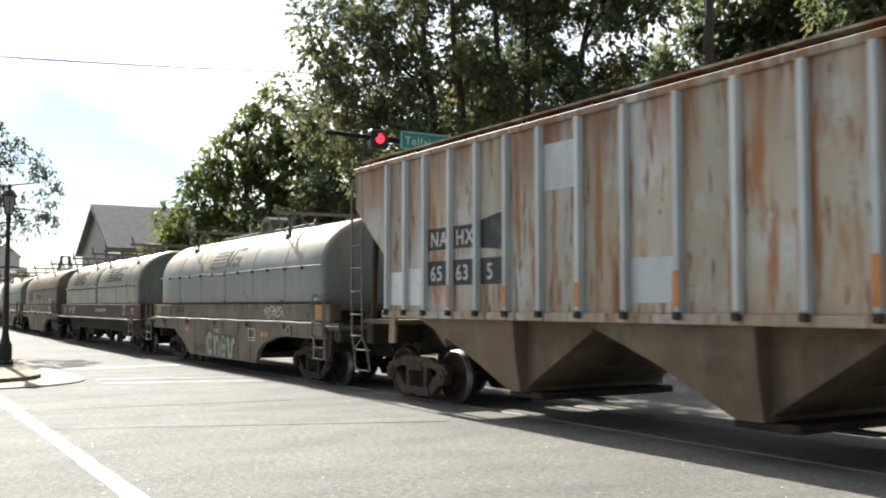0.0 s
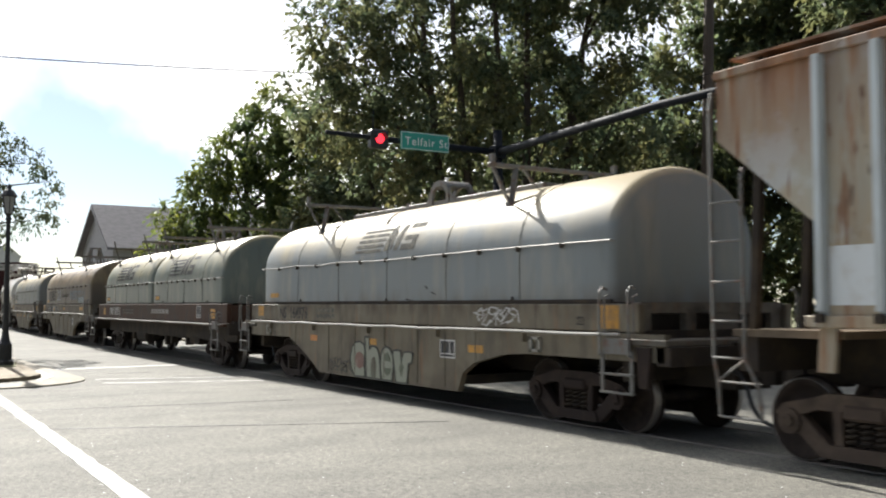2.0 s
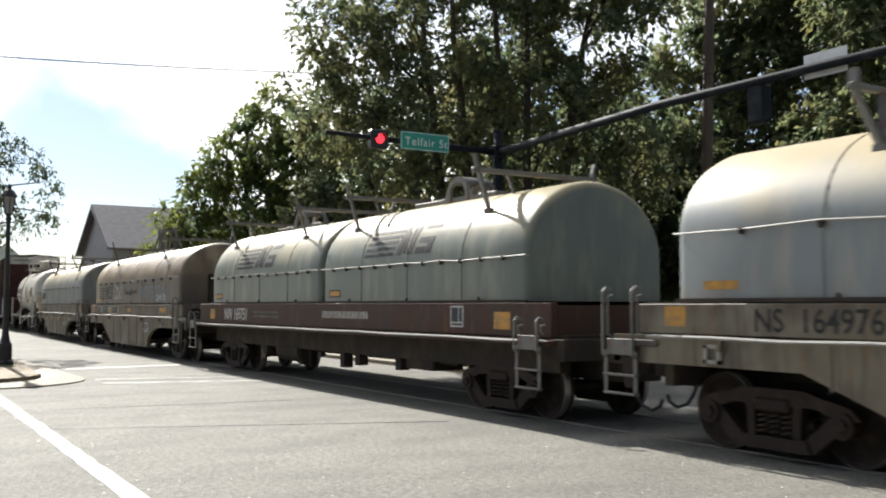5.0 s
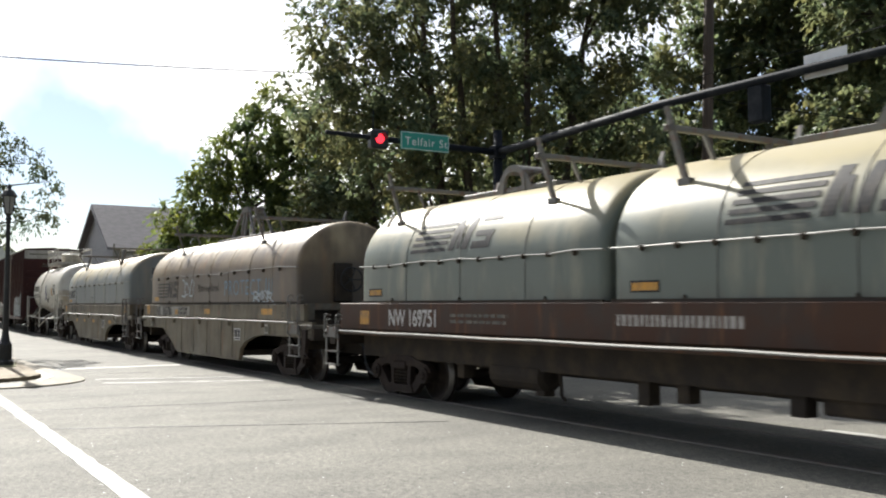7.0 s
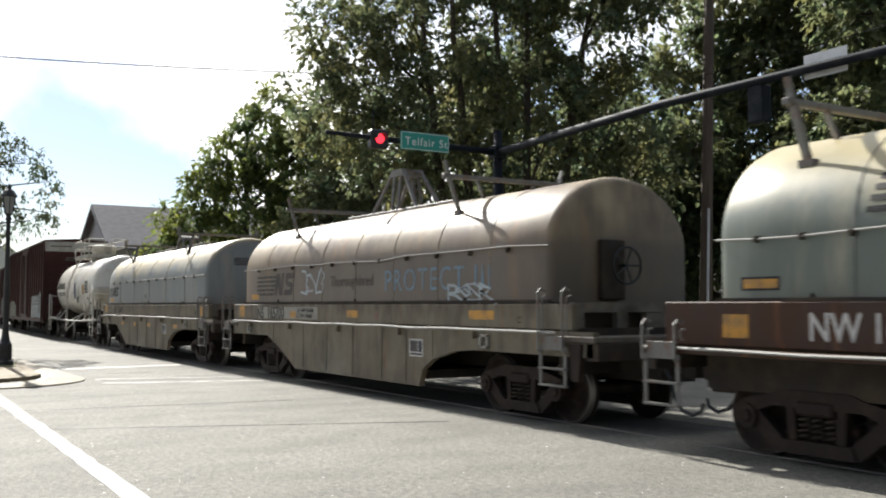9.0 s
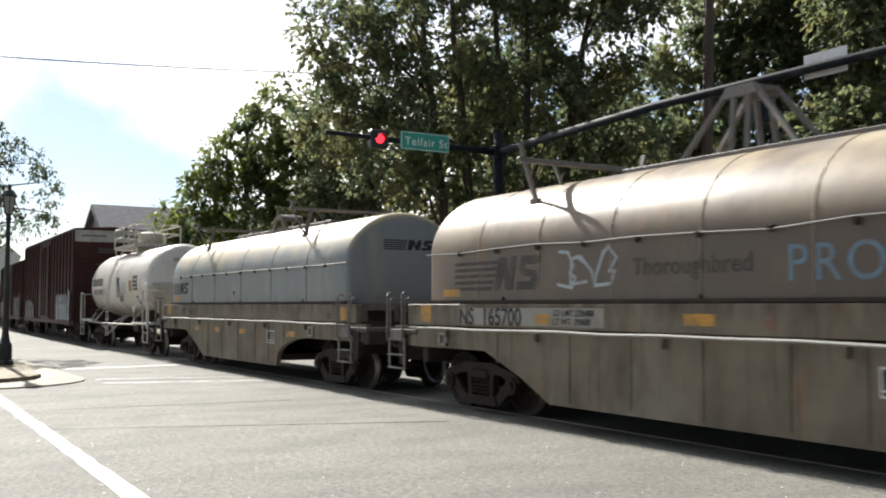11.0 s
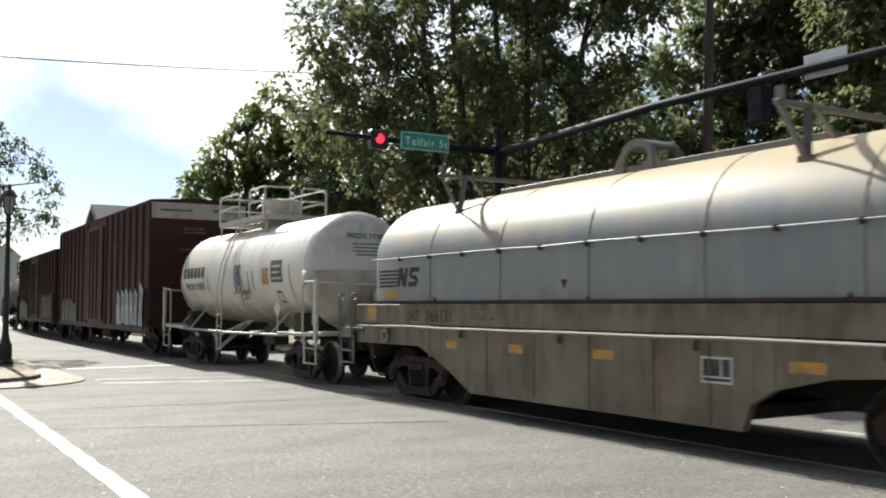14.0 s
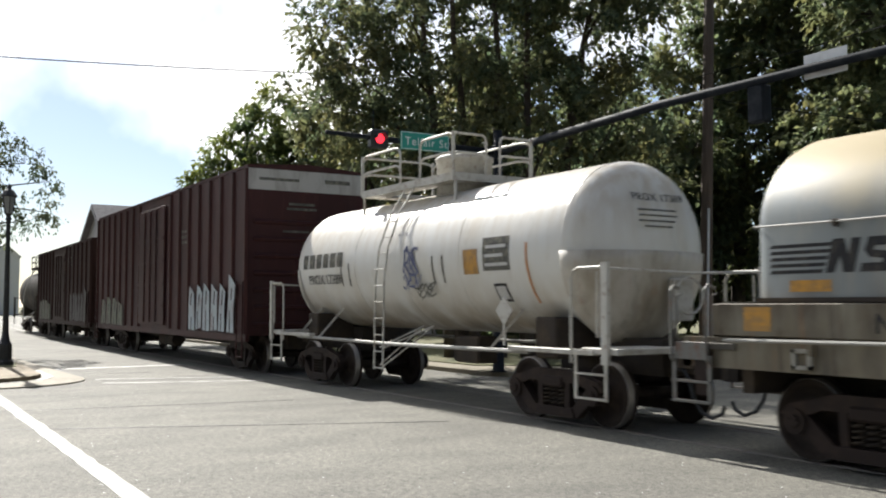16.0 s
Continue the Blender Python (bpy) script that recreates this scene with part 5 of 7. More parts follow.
def double_hood_car():
    car = thing("coil_car", "brown coil car carrying two green-grey hoods", "freight car", group="train")
    for s in (-1, 1):
        part("side_sill", slab(-7.9, 7.9, s * 1.38 - 0.06, s * 1.38 + 0.06, 1.26, 1.76, 0.012), M["sill_brown"], car, "dark brown sill with pale lettering")
        part("walkway", slab(-8.1, 8.1, min(s * 1.44, s * 1.66), max(s * 1.44, s * 1.66), 1.17, 1.235, 0.012), M["sill_brown"], car, "worn brown side walkway")
        bm = bmesh.new()
        tube(bm, [(-8.05 + 1.15 * i, s * 1.675, 1.225 + 0.008 * math.sin(i * 2.3)) for i in range(15)], 0.02, 6)
        part("walk_edge", bm, M["rail_steel"], car, "shiny worn walkway edge")
        part("lower_sill", slab(-7.6, 7.6, s * 0.95 - 0.10, s * 0.95 + 0.10, 0.74, 1.16), M["dark"], car)
    part("deck", slab(-8.1, 8.1, -1.32, 1.32, 1.14, 1.30), M["dark"], car)
    part("centre_sill", slab(-8.2, 8.2, -0.34, 0.34, 0.62, 1.14), M["dark"], car)
    bm = tube(bmesh.new(), [(-3.2, -0.85, 0.66), (-3.15, -0.85, 0.66), (-1.9, -0.85, 0.66), (-1.85, -0.85, 0.66)], [0.16, 0.24, 0.24, 0.16], 14)
    part("air_reservoir", bm, M["dark"], car, "grimy air brake reservoir")
    bm = bmesh.new()
    for x, z in ((-2.0, 0.36), (0.2, 0.42), (0.9, 0.5), (2.6, 0.5), (-4.2, 0.5)):
        box(bm, x - 0.10, x + 0.10, -0.95, -0.75, z, 0.95)
    tube(bm, [(-1.6, -0.9, 0.9), (-1.55, -0.9, 0.4), (-1.45, -0.9, 0.34)], 0.03, 6)
    beam(bm, (-4.5, -0.8, 0.75), (4.5, -0.8, 0.70), 0.05, 0.05)
    box(bm, 2.9, 3.9, -0.95, -0.3, 0.55, 0.9, 0.03)
    part("brake_gear", bm, M["dark"], car)
    for s in (-1, 1):
        part("end_sill", slab(min(s * 8.0, s * 8.25), max(s * 8.0, s * 8.25), -1.5, 1.5, 0.95, 1.25, 0.01), M["dark"], car)
        part("end_wall", slab(min(s * 7.75, s * 7.9), max(s * 7.75, s * 7.9), -1.32, 1.32, 1.30, 1.72), M["sill_brown"], car)
        coupler(car, s * 8.25, s)
        air_hose(car, s * 8.2, s)
        truck(car, s * 6.1)
        corner_steps(car, s * 7.7 - 0.26, s * 7.7 + 0.26, -1.70, 1.55, 0.55)
        corner_steps(car, s * 7.7 - 0.26, s * 7.7 + 0.26, 1.70, 1.55, 0.55)
    HOOD["zr"] = 2.46
    for x0, x1, k in ((-7.15, -0.06, 0), (0.06, 7.25, 1)):
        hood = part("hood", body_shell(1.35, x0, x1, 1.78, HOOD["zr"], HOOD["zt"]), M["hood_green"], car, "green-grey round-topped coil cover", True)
        hood.data.set_sharp_from_angle(angle=radians(50))
        hood_fittings(hood, x0, x1, "rail_steel", 3, 0.01)
        stacking_guide(hood, x0 + 1.0, 1, "single")
        stacking_guide(hood, x1 - 1.5, 1, "single")
        lifting_lug(hood, (x0 + x1) / 2 + 0.0, False)
        part("roof_walk", slab(x0 + 2.0, x1 - 2.4, -0.26, 0.26, 3.63, 3.72, 0.01), M["step_grey"], hood)
        logo_on_roof(hood, x0 + 1.9, 2.5, "letter_black")
        p = yellow_patch(hood, x0 + 0.35, -1.352, 1.88, 0.52, 0.15, "letter_black")
        part("reflector", slab(x0 + 0.38, x0 + 0.84, -1.3575, -1.354, 1.905, 2.005), M["yellow"], p)
    HOOD["zr"] = 2.57
    words("NW 169751", 0.41, M["letter_white"], car, near(-5.87, -1.442, 1.36), 1.0, "pale stencilled car number", 0.82)
    bars(car, -3.75, -1.44, 1.58, 1.6, 2, M["letter_fade"], 0.05, 0.05, seed=12)
    bars(car, 0.25, -1.44, 1.60, 2.05, 1, M["letter_faint"], 0.14, seed=13, lo=0.045, hi=0.09, space=0.035)
    yellow_patch(car, -7.0, -1.44, 1.36, 0.36, 0.26)
    yellow_patch(car, 6.5, -1.44, 1.36, 0.42, 0.26)
    placard(car, 5.26, -1.44, 1.37, 0.38, 0.34)
    return car


def hopper_car():
    car = thing("covered_hopper_car", "rusty pale grey ribbed covered hopper car", "freight car", group="train")
    ctr = -8.15
    def X(xi):
        return xi - ctr
    L, R = X(-16.5), -X(-16.5)
    Lb = X(-15.15)
    side = [(L, 4.27), (L, 3.55), (Lb, 2.47), (Lb, 1.55), (-Lb, 1.55), (-Lb, 2.47), (R, 3.55), (R, 4.27)]
    for s in (-1, 1):
        sd = part("side_wall", prism(bmesh.new(), side, "y", s * 1.57 - 0.03, s * 1.57 + 0.03), M["hopper"], car, "faded grey side stained with rust")
        bm = slab(L, R, s * 1.60 - 0.05, s * 1.60 + 0.05, 4.22, 4.32, 0.012)
        part("roof_rail", bm, M["hopper"], sd)
        bm = slab(Lb - 0.2, -Lb + 0.2, s * 1.60 - 0.05, s * 1.60 + 0.05, 1.50, 1.62, 0.012)
        part("side_sill", bm, M["hopper"], sd)
        xs = [-15.15, -14.5, -13.84, -13.05, -12.28, -11.5, -10.7, -9.85, -8.97, -8.07, -7.2, -6.33, -5.52, -4.7, -3.9, -3.15, -2.45, -1.8, -1.15]
        for a, b in zip(xs, xs[1:]):
            part("panel", slab(X(a) + 0.065, X(b) - 0.065, min(s * 1.60, s * 1.603), max(s * 1.60, s * 1.603), 1.63, 4.21), M["hopper_panel"], sd)
        for i, x in enumerate(xs):
            def rib():
                bm = bmesh.new()
                prism(bm, [(-0.055, 0.0), (-0.04, -0.085), (0.04, -0.085), (0.055, 0.0)], "z", 1.66, 4.22)
                prism(bm, [(-0.055, 0.0), (-0.03, -0.03), (0.03, -0.03), (0.055, 0.0)], "z", 1.58, 1.66)
                return bm
            shared("post_foot", "post_foot", lambda: slab(-0.05, 0.05, -0.06, 0.0, 1.55, 1.64, 0.008), M["dark"], sd, pose(X(x), s * 1.652, 0, 0, 0, 0 if s < 0 else 180))
            rb = shared("rib", "rib", rib, M["rib"], sd, pose(X(x), s * 1.60, 0, 0, 0, 0 if s < 0 else 180), "pale blue-grey side post")
            if s < 0 and i in (3, 5, 7, 9, 12):
                h = {3: 0.34, 5: 0.30, 7: 0.32, 9: 0.42, 12: 0.5}[i]
                part("painted_band", slab(X(x) - 0.045, X(x) + 0.045, -1.692, -1.687, 1.70, 1.70 + h), M["orange"], sd, "orange painted lower end of a post")
    # roof, running board and hatches
    roof = [(-1.62, 4.30), (-0.8, 4.46), (0, 4.52), (0.8, 4.46), (1.62, 4.30), (1.62, 4.26), (-1.62, 4.26)]
    part("roof", prism(bmesh.new(), roof, "x", L - 0.03, R + 0.03), M["hopper"], car, "rust-edged steel roof")
    for s in (-1, 1):
        rbd = part("running_board", slab(L + 0.2, R + 0.3, s * 1.34 - 0.24, s * 1.34 + 0.24, 4.41, 4.44), M["hopper"], car, "brown roof running board")
        for i in range(11):
            shared("board_bracket", "board_bracket", lambda: slab(-0.025, 0.025, -0.025, 0.025, 4.32, 4.41), M["dark"], rbd, pose(L + 0.5 + i * (R - L - 1) / 10, s * 1.45, 0))
    # slope sheets and hopper chutes
    for s in (-1, 1):
        part("slope_sheet", prism(bmesh.new(), [(s * abs(L), 3.6), (s * abs(L), 3.5), (s * 5.2, 1.05), (s * 5.2, 1.2)], "y", -1.54, 1.54), M["hopper_low"], car, "sloping end sheet")
        part("end_wall", slab(min(s * abs(L), s * (abs(L) - 0.06)), max(s * abs(L), s * (abs(L) - 0.06)), -1.54, 1.54, 3.5, 4.26), M["hopper"], car)
        bm = bmesh.new()
        for y in (-1.35, -0.5, 0.5, 1.35):
            beam(bm, (s * 8.1, y, 1.15), (s * 7.95, y, 3.55), 0.09, 0.09)
        part("end_post", bm, M["dark"], car)
        part("end_platform", slab(min(s * 6.9, s * 8.3), max(s * 6.9, s * 8.3), -1.45, 1.45, 1.38, 1.46), M["hopper_low"], car)
        part("end_plate", prism(bmesh.new(), [(s * 7.12, 1.55), (s * 6.92, 1.55), (s * 6.97, 1.05), (s * 7.16, 1.05)], "y", -1.52, -1.46), M["hopper"], car, "grey gusset plate at the bolster")
        part("end_sill", slab(min(s * 8.0, s * 8.25), max(s * 8.0, s * 8.25), -1.4, 1.4, 1.0, 1.38), M["dark"], car)
        coupler(car, s * 8.4, s)
        air_hose(car, s * 8.2, s)
        truck(car, s * 6.97, True)
    part("centre_sill", slab(-8.2, 8.2, -0.30, 0.30, 0.85, 1.40), M["dark"], car)
    for x0, x1, b0, nxt in ((-14.25, -11.45, -12.45, -9.95), (-9.95, -7.05, -8.45, -5.65), (-5.65, -2.75, -4.15, -1.9)):
        bm = bmesh.new()
        top = [(X(x0), -1.57, 1.53), (X(x1), -1.57, 1.53), (X(x1), 1.57, 1.53), (X(x0), 1.57, 1.53)]
        mid = [(X(x0) + 1.38, -1.53, 1.02), (X(x1), -1.53, 1.02), (X(x1), 1.53, 1.02), (X(x0) + 1.38, 1.53, 1.02)]
        low = [(X(x0) + 2.50, -1.42, 0.46), (X(x1) - 0.02, -1.42, 0.46), (X(x1) - 0.02, 1.42, 0.46), (X(x0) + 2.50, 1.42, 0.46)]
        loft(bm, [low, mid, top])
        ch = part("hopper_chute", bm, M["hopper_low"], car, "grime-covered sloping discharge chute")
        part("slope_sheet", prism(bmesh.new(), [(X(x1) - 0.02, 0.52), (X(x1) - 0.02, 1.52), (X(nxt), 1.52), (X(nxt) - 0.05, 1.36)], "y", -1.30, 1.30), M["hopper_low"], ch, "sloping inner sheet")
        bm = slab(X(x0) + 2.35, X(x1) + 0.35, -1.3, 1.3, 0.36, 0.458, 0.02)
        box(bm, X(x1) + 0.1, X(x1) + 0.85, -0.75, -0.55, 0.36, 0.40)
        part("outlet_gate", bm, M["dark"], ch)
    # corner ladder
    bm = bmesh.new()
    xa, xb = X(-16.55), X(-16.12)
    tube(bm, [(xa, -1.62, 4.1), (xa, -1.66, 3.9), (xa, -1.64, 1.15), (xa + 0.02, -1.6, 0.9), (xa, -1.55, 0.5)], 0.022, 7)
    tube(bm, [(xb, -1.62, 3.2), (xb, -1.66, 3.1), (xb, -1.64, 1.15), (xb + 0.14, -1.6, 0.85), (xb + 0.14, -1.55, 0.5)], 0.022, 7)
    for z in (1.15, 1.55, 1.98, 2.42, 2.85):
        tube(bm, [(xa, -1.66, z), (xb, -1.66, z)], 0.016, 6)
    for z in (0.5, 0.88):
        tube(bm, [(xa, -1.56, z), (xb + 0.14, -1.56, z)], 0.016, 6)
    tube(bm, [(xb, -1.62, 1.15), (xa, -1.6, 0.88)], 0.014, 6)
    part("ladder", bm, M["step_grey"], car, "corner ladder of round rungs")
    # overpainted panels and car number
    def panel(a, b, z0, z1, m, label="", dy=0.004):
        return part("painted_panel", slab(X(a), X(b), -1.6045 - dy, -1.6045, z0, z1), M[m], car, label)
    panel(-13.78, -13.11, 2.62, 2.98, "black_patch", "black painted number panel")
    panel(-12.99, -12.34, 2.62, 2.98, "black_patch", "black painted number panel")
    panel(-13.78, -13.11, 2.04, 2.44, "black_patch", "black painted number panel")
    panel(-12.99, -12.34, 2.04, 2.44, "black_patch", "black painted number panel")
    panel(-12.22, -11.56, 2.04, 2.44, "black_patch", "black painted number panel")
    part("painted_panel", prism(bmesh.new(), [(X(-12.22), 2.60), (X(-11.56), 2.54), (X(-11.56), 3.10), (X(-11.75), 3.10), (X(-12.22), 3.02)], "y", -1.6085, -1.6045), M["black_patch"], car, "black painted panel with uneven edge")
    panel(-15.08, -14.56, 1.72, 2.30, "white_patch", "pale overpainted patch", 0.002)
    panel(-14.44, -13.9, 1.72, 2.34, "white_patch", "pale overpainted patch", 0.002)
    panel(-10.64, -9.91, 3.30, 3.95, "rib", "grey overpainted patch", 0.002)
    panel(-8.9, -8.13, 1.75, 2.3, "rib", "grey overpainted patch", 0.0015)
    for body, xi, z in (("NA", -13.70, 2.68), ("HX", -12.92, 2.68), ("65", -13.70, 2.12), ("63", -12.92, 2.12), ("5", -12.05, 2.12)):
        words(body, 0.34, M["letter_white"], car, near(X(xi), -1.612, z), 1.18)
    words("NA", 0.15, M["letter_white"], car, front(X(-16.5), -0.9, 3.9))
    place(car, ctr + 0.05)


def tank_car(name_label, ctr, paint, trim, detailed):
    car = thing("tank_car", name_label, "freight car", group="train")
    R0, ZC = 1.30, 2.55
    def ring(x, r):
        return [(x, r * math.cos(k * math.tau / 40), ZC + r * math.sin(k * math.tau / 40)) for k in range(40)]
    rows = []
    for i in range(9):
        a = i / 8 * math.pi / 2
        rows.append((-4.6 - 0.66 * math.cos(a), max(0.03, R0 * math.sin(a))))
    rows += [(-4.6 + 9.2 * i / 8, R0) for i in range(1, 8)]
    rows += [(-x, r) for x, r in rows[8::-1]]
    tank = part("tank", loft(bmesh.new(), [ring(x, r) for x, r in rows]), M[paint], car, "smooth round steel tank with dirt streaks", True)
    for x in (-4.6, -1.9, 0.0, 1.9, 4.6):
        bm = bmesh.new()
        loft(bm, [ring(x - 0.012, R0 + 0.004), ring(x + 0.012, R0 + 0.004)], caps=False)
        loft(bm, [ring(x + 0.012, R0 + 0.004), ring(x + 0.012, R0 - 0.02)], caps=False)
        part("weld_seam", bm, M[paint], tank)
    for s in (-1, 1):
        # end jacket skirt, cradle and platform
        bm = bmesh.new()
        rows2 = []
        for i in range(7):
            a = radians(90 - 13.5 * i)
            rr = 1.322 * max(0.12, math.sin(a)) if i else 1.322
            rows2.append([(s * (4.6 + 0.72 * math.cos(a)), rr * math.cos(radians(b)), ZC - 0.06 + rr * math.sin(radians(b)) * 1.04) for b in range(180, 361, 12)])
        loft(bm, [[(s * 4.585, y, z) for _, y, z in rows2[0]]] + rows2)
        part("end_skirt", bm, M["tank_grime" if detailed else trim], car, "grimy off-white head shield", True)
        bm = slab(min(s * 3.4, s * 5.6), max(s * 3.4, s * 5.6), -0.35, 0.35, 0.75, 1.25)
        box(bm, s * 4.1 - 0.25, s * 4.1 + 0.25, -1.2, 1.2, 0.95, 1.55, 0.03)
        part("stub_sill", bm, M["dark"], car)
        part("end_platform", slab(min(s * 5.25, s * 5.95), max(s * 5.25, s * 5.95), -1.48, 1.48, 1.08, 1.16, 0.01), M[trim], car)
        for y in (-1.44, 1.44):
            part("side_platform", slab(min(s * 3.6, s * 5.5), max(s * 3.6, s * 5.5), y - 0.07, y + 0.07, 1.06, 1.13, 0.01), M[trim], car)
        coupler(car, s * 6.1, s)
        air_hose(car, s * 5.95, s)
        truck(car, s * 4.1)
        for y in (-1.5, 1.5):
            bm = bmesh.new()
            a, b = s * 5.05, s * 5.75
            tube(bm, [(a, y, 0.95), (a, y, 2.08), (a + s * 0.06, y, 2.18), (a + s * 0.16, y, 2.22), (b - s * 0.05, y, 2.22)], 0.022, 7)
            tube(bm, [(b - s * 0.16, y, 1.3), (b - s * 0.16, y, 2.16)], 0.018, 6)
            box(bm, b - 0.06, b + 0.06, y - 0.03, y + 0.03, 0.95, 2.28)
            for x in (a + s * 0.1, b):
                beam(bm, (x, y, 1.1), (x, y, 0.48), 0.05, 0.025)
            for z in (0.50, 0.82):
                box(bm, min(a + s * 0.1, b), max(a + s * 0.1, b), y - 0.035, y + 0.035, z - 0.012, z + 0.012)
            part("corner_step", bm, M[trim], car, "white corner step with bent handrail")
        part("end_handrail", tube(bmesh.new(), [(s * 5.78, -1.5, 2.20), (s * 5.82, 0, 2.16), (s * 5.78, 1.5, 2.20)], 0.02, 7), M[trim], car)
    for y in (-1.42, 1.42):
        part("side_rail", tube(bmesh.new(), [(-4.4, y, 1.05), (0, y, 1.02), (4.0, y, 1.05)], 0.032, 8), M["rail_steel"], car, "bright pipe side rail")
        for x in (-4.4, -3.3, 3.0):
            part("rail_brace", beam(bmesh.new(), (x, y, 1.05), (x + 0.35, y * 0.72, 1.66), 0.04, 0.04), M[trim], car)
    # crown platform with its railing and dome
    px0, px1, py = -2.45, 1.05, 0.85
    pf = part("crown_platform", slab(px0, -0.35, -py, -0.45, 3.93, 3.99), M[trim], car, "white crown platform")
    bm = slab(-0.35, px1, -py, -0.45, 3.93, 3.99)
    box(bm, px0, px1, 0.45, py, 3.93, 3.99)
    box(bm, px0, px0 + 0.45, -0.45, 0.45, 3.93, 3.99)
    box(bm, 0.65, px1, -0.45, 0.45, 3.93, 3.99)
    for y in (-py, py):
        box(bm, px0, px1, y - 0.012, y + 0.012, 3.92, 4.06)
    for x in (px0, px1):
        box(bm, x - 0.012, x + 0.012, -py, py, 3.92, 4.06)
        for y in (-0.8, 0.8):
            beam(bm, (x, y, 3.4), (x, y, 3.95), 0.04, 0.04)
    part("platform_edge", bm, M[trim], pf)
    bm = bmesh.new()
    def hoop(p0, p1, z):
        tube(bm, [(*p0, 4.0), (*p0, z - 0.12), (p0[0] * 0.96 + p1[0] * 0.04, p0[1] * 0.96 + p1[1] * 0.04, z - 0.03), (p0[0] * 0.88 + p1[0] * 0.12, p0[1] * 0.88 + p1[1] * 0.12, z), (p0[0] * 0.12 + p1[0] * 0.88, p0[1] * 0.12 + p1[1] * 0.88, z), (p0[0] * 0.04 + p1[0] * 0.96, p0[1] * 0.04 + p1[1] * 0.96, z - 0.03), (*p1, z - 0.12), (*p1, 4.0)], 0.024, 7)
    for z in (4.42, 4.76):
        hoop((px0, -py), (-0.85, -py), z)
        hoop((-0.1, -py), (px1, -py), z)
        hoop((px0, py), (px1, py), z)
        hoop((px1, -py), (px1, -0.15), z)
        hoop((px1, 0.15), (px1, py), z)
        hoop((px0, -py), (px0, py), z)
    for x in (px0, px1):
        for y in (-py, py):
            beam(bm, (x, y, 3.95), (x, y, 4.78), 0.05, 0.05)
    part("railing", bm, M[trim], pf, "white pipe railing")
    bm = bmesh.new()
    loft(bm, [[(0.1 + r * math.cos(k * math.tau / 24), r * math.sin(k * math.tau / 24), z) for k in range(24)] for r, z in ((0.52, 3.7), (0.52, 4.40), (0.55, 4.41), (0.55, 4.47), (0.45, 4.52), (0.1, 4.53))])
    box(bm, -0.05, 0.25, -0.12, 0.12, 4.52, 4.57)
    part("manway_dome", bm, M[trim], pf, "white manway housing with rust stains", True)
    # ladder down the side
    bm = bmesh.new()
    for x in (-0.62, -0.28):
        tube(bm, [(x, -0.85, 3.95), (x, -1.18, 3.42), (x, -1.42, 2.8), (x, -1.5, 2.2), (x, -1.52, 0.55)], 0.018, 6)
    for i in range(10):
        z = 0.58 + i * 0.30
        y = -1.52 if z < 2.3 else -1.52 + (z - 2.3) ** 1.5 * 0.33
        tube(bm, [(-0.62, y, z), (-0.28, y, z)], 0.014, 6)
    for z in (0.95, 0.62):
        tube(bm, [(-0.45, -1.5, z), (0.15, -0.9, 1.35)], 0.015, 5)
        tube(bm, [(-0.28, -1.5, z), (0.5, -0.9, 1.35)], 0.015, 5)
    part("ladder", bm, M["tank_trim"], car, "white side ladder")
    part("outlet_valve", tube(bmesh.new(), [(0, 0, 1.35), (0, 0, 0.7)], 0.14, 12), M["dark"], car)
    part("brake_cylinder", slab(1.2, 1.9, -0.9, -0.5, 0.75, 1.2, 0.03), M["dark"], car)
    if detailed:
        def on(u, z, w, h, m, lift=0.004, label=""):
            """A painted patch laid round the curve of the tank."""
            bm = bmesh.new()
            n = 6
            rows = []
            for k in range(n + 1):
                a = math.asin(max(-1, min(1, (z + h * k / n - ZC) / R0)))
                rows.append([bm.verts.new((v, -(R0 + lift) * math.cos(a), ZC + (R0 + lift) * math.sin(a))) for v in (u, u + w)])
            for r0, r1 in zip(rows, rows[1:]):
                bm.faces.new((r0[0], r0[1], r1[1], r1[0]))
            return part("painted_patch", bm, M[m], tank, label)
        on(2.05, 2.22, 0.42, 0.40, "yellow", 0.004, "orange notice panel")
        on(2.62, 2.26, 0.72, 0.52, "letter_fade", 0.004, "grey notice panel of small lettering")
        on(2.80, 1.78, 0.34, 0.28, "letter_black", 0.004, "black stencil square")
        on(2.84, 1.82, 0.26, 0.20, "letter_white", 0.007)
        for x, m in ((-2.55, "letter_fade"), (-2.20, "letter_fade"), (1.05, "letter_fade"), (1.38, "letter_fade"), (3.75, "orange")):
            on(x, 2.10 if m != "orange" else 1.75, 0.05, 0.46 if m != "orange" else 0.9, m)
        for i, (u, w) in enumerate(((-4.40, 0.24), (-4.08, 0.27), (-3.74, 0.27), (-3.40, 0.27), (-3.06, 0.27), (-2.72, 0.27))):
            on(u, 2.50, w, 0.30, "letter_fade", 0.004, "plain blocks of a faded painted name")
        for i, (u, w) in enumerate(((2.68, 0.6), (2.68, 0.5), (2.72, 0.54))):
            on(u, 2.33 + i * 0.14, w, 0.05, "letter_white", 0.008)
        ob = words("PROX 17389", 0.29, M["letter_black"], car, pose(-4.1, -1.272, 2.16, 103, 0, 0), 1.0, "black stencilled car number", 1.0, 0.0)
        words("PROX 17389", 0.17, M["letter_black"], car, front(5.222, -0.52, 3.20) @ pose(0, 0, 0, -24, 0, 0), 1.08, "black stencilled car number", 1.0, 0.004)
        bm = bmesh.new()
        rng = random.Random(4)
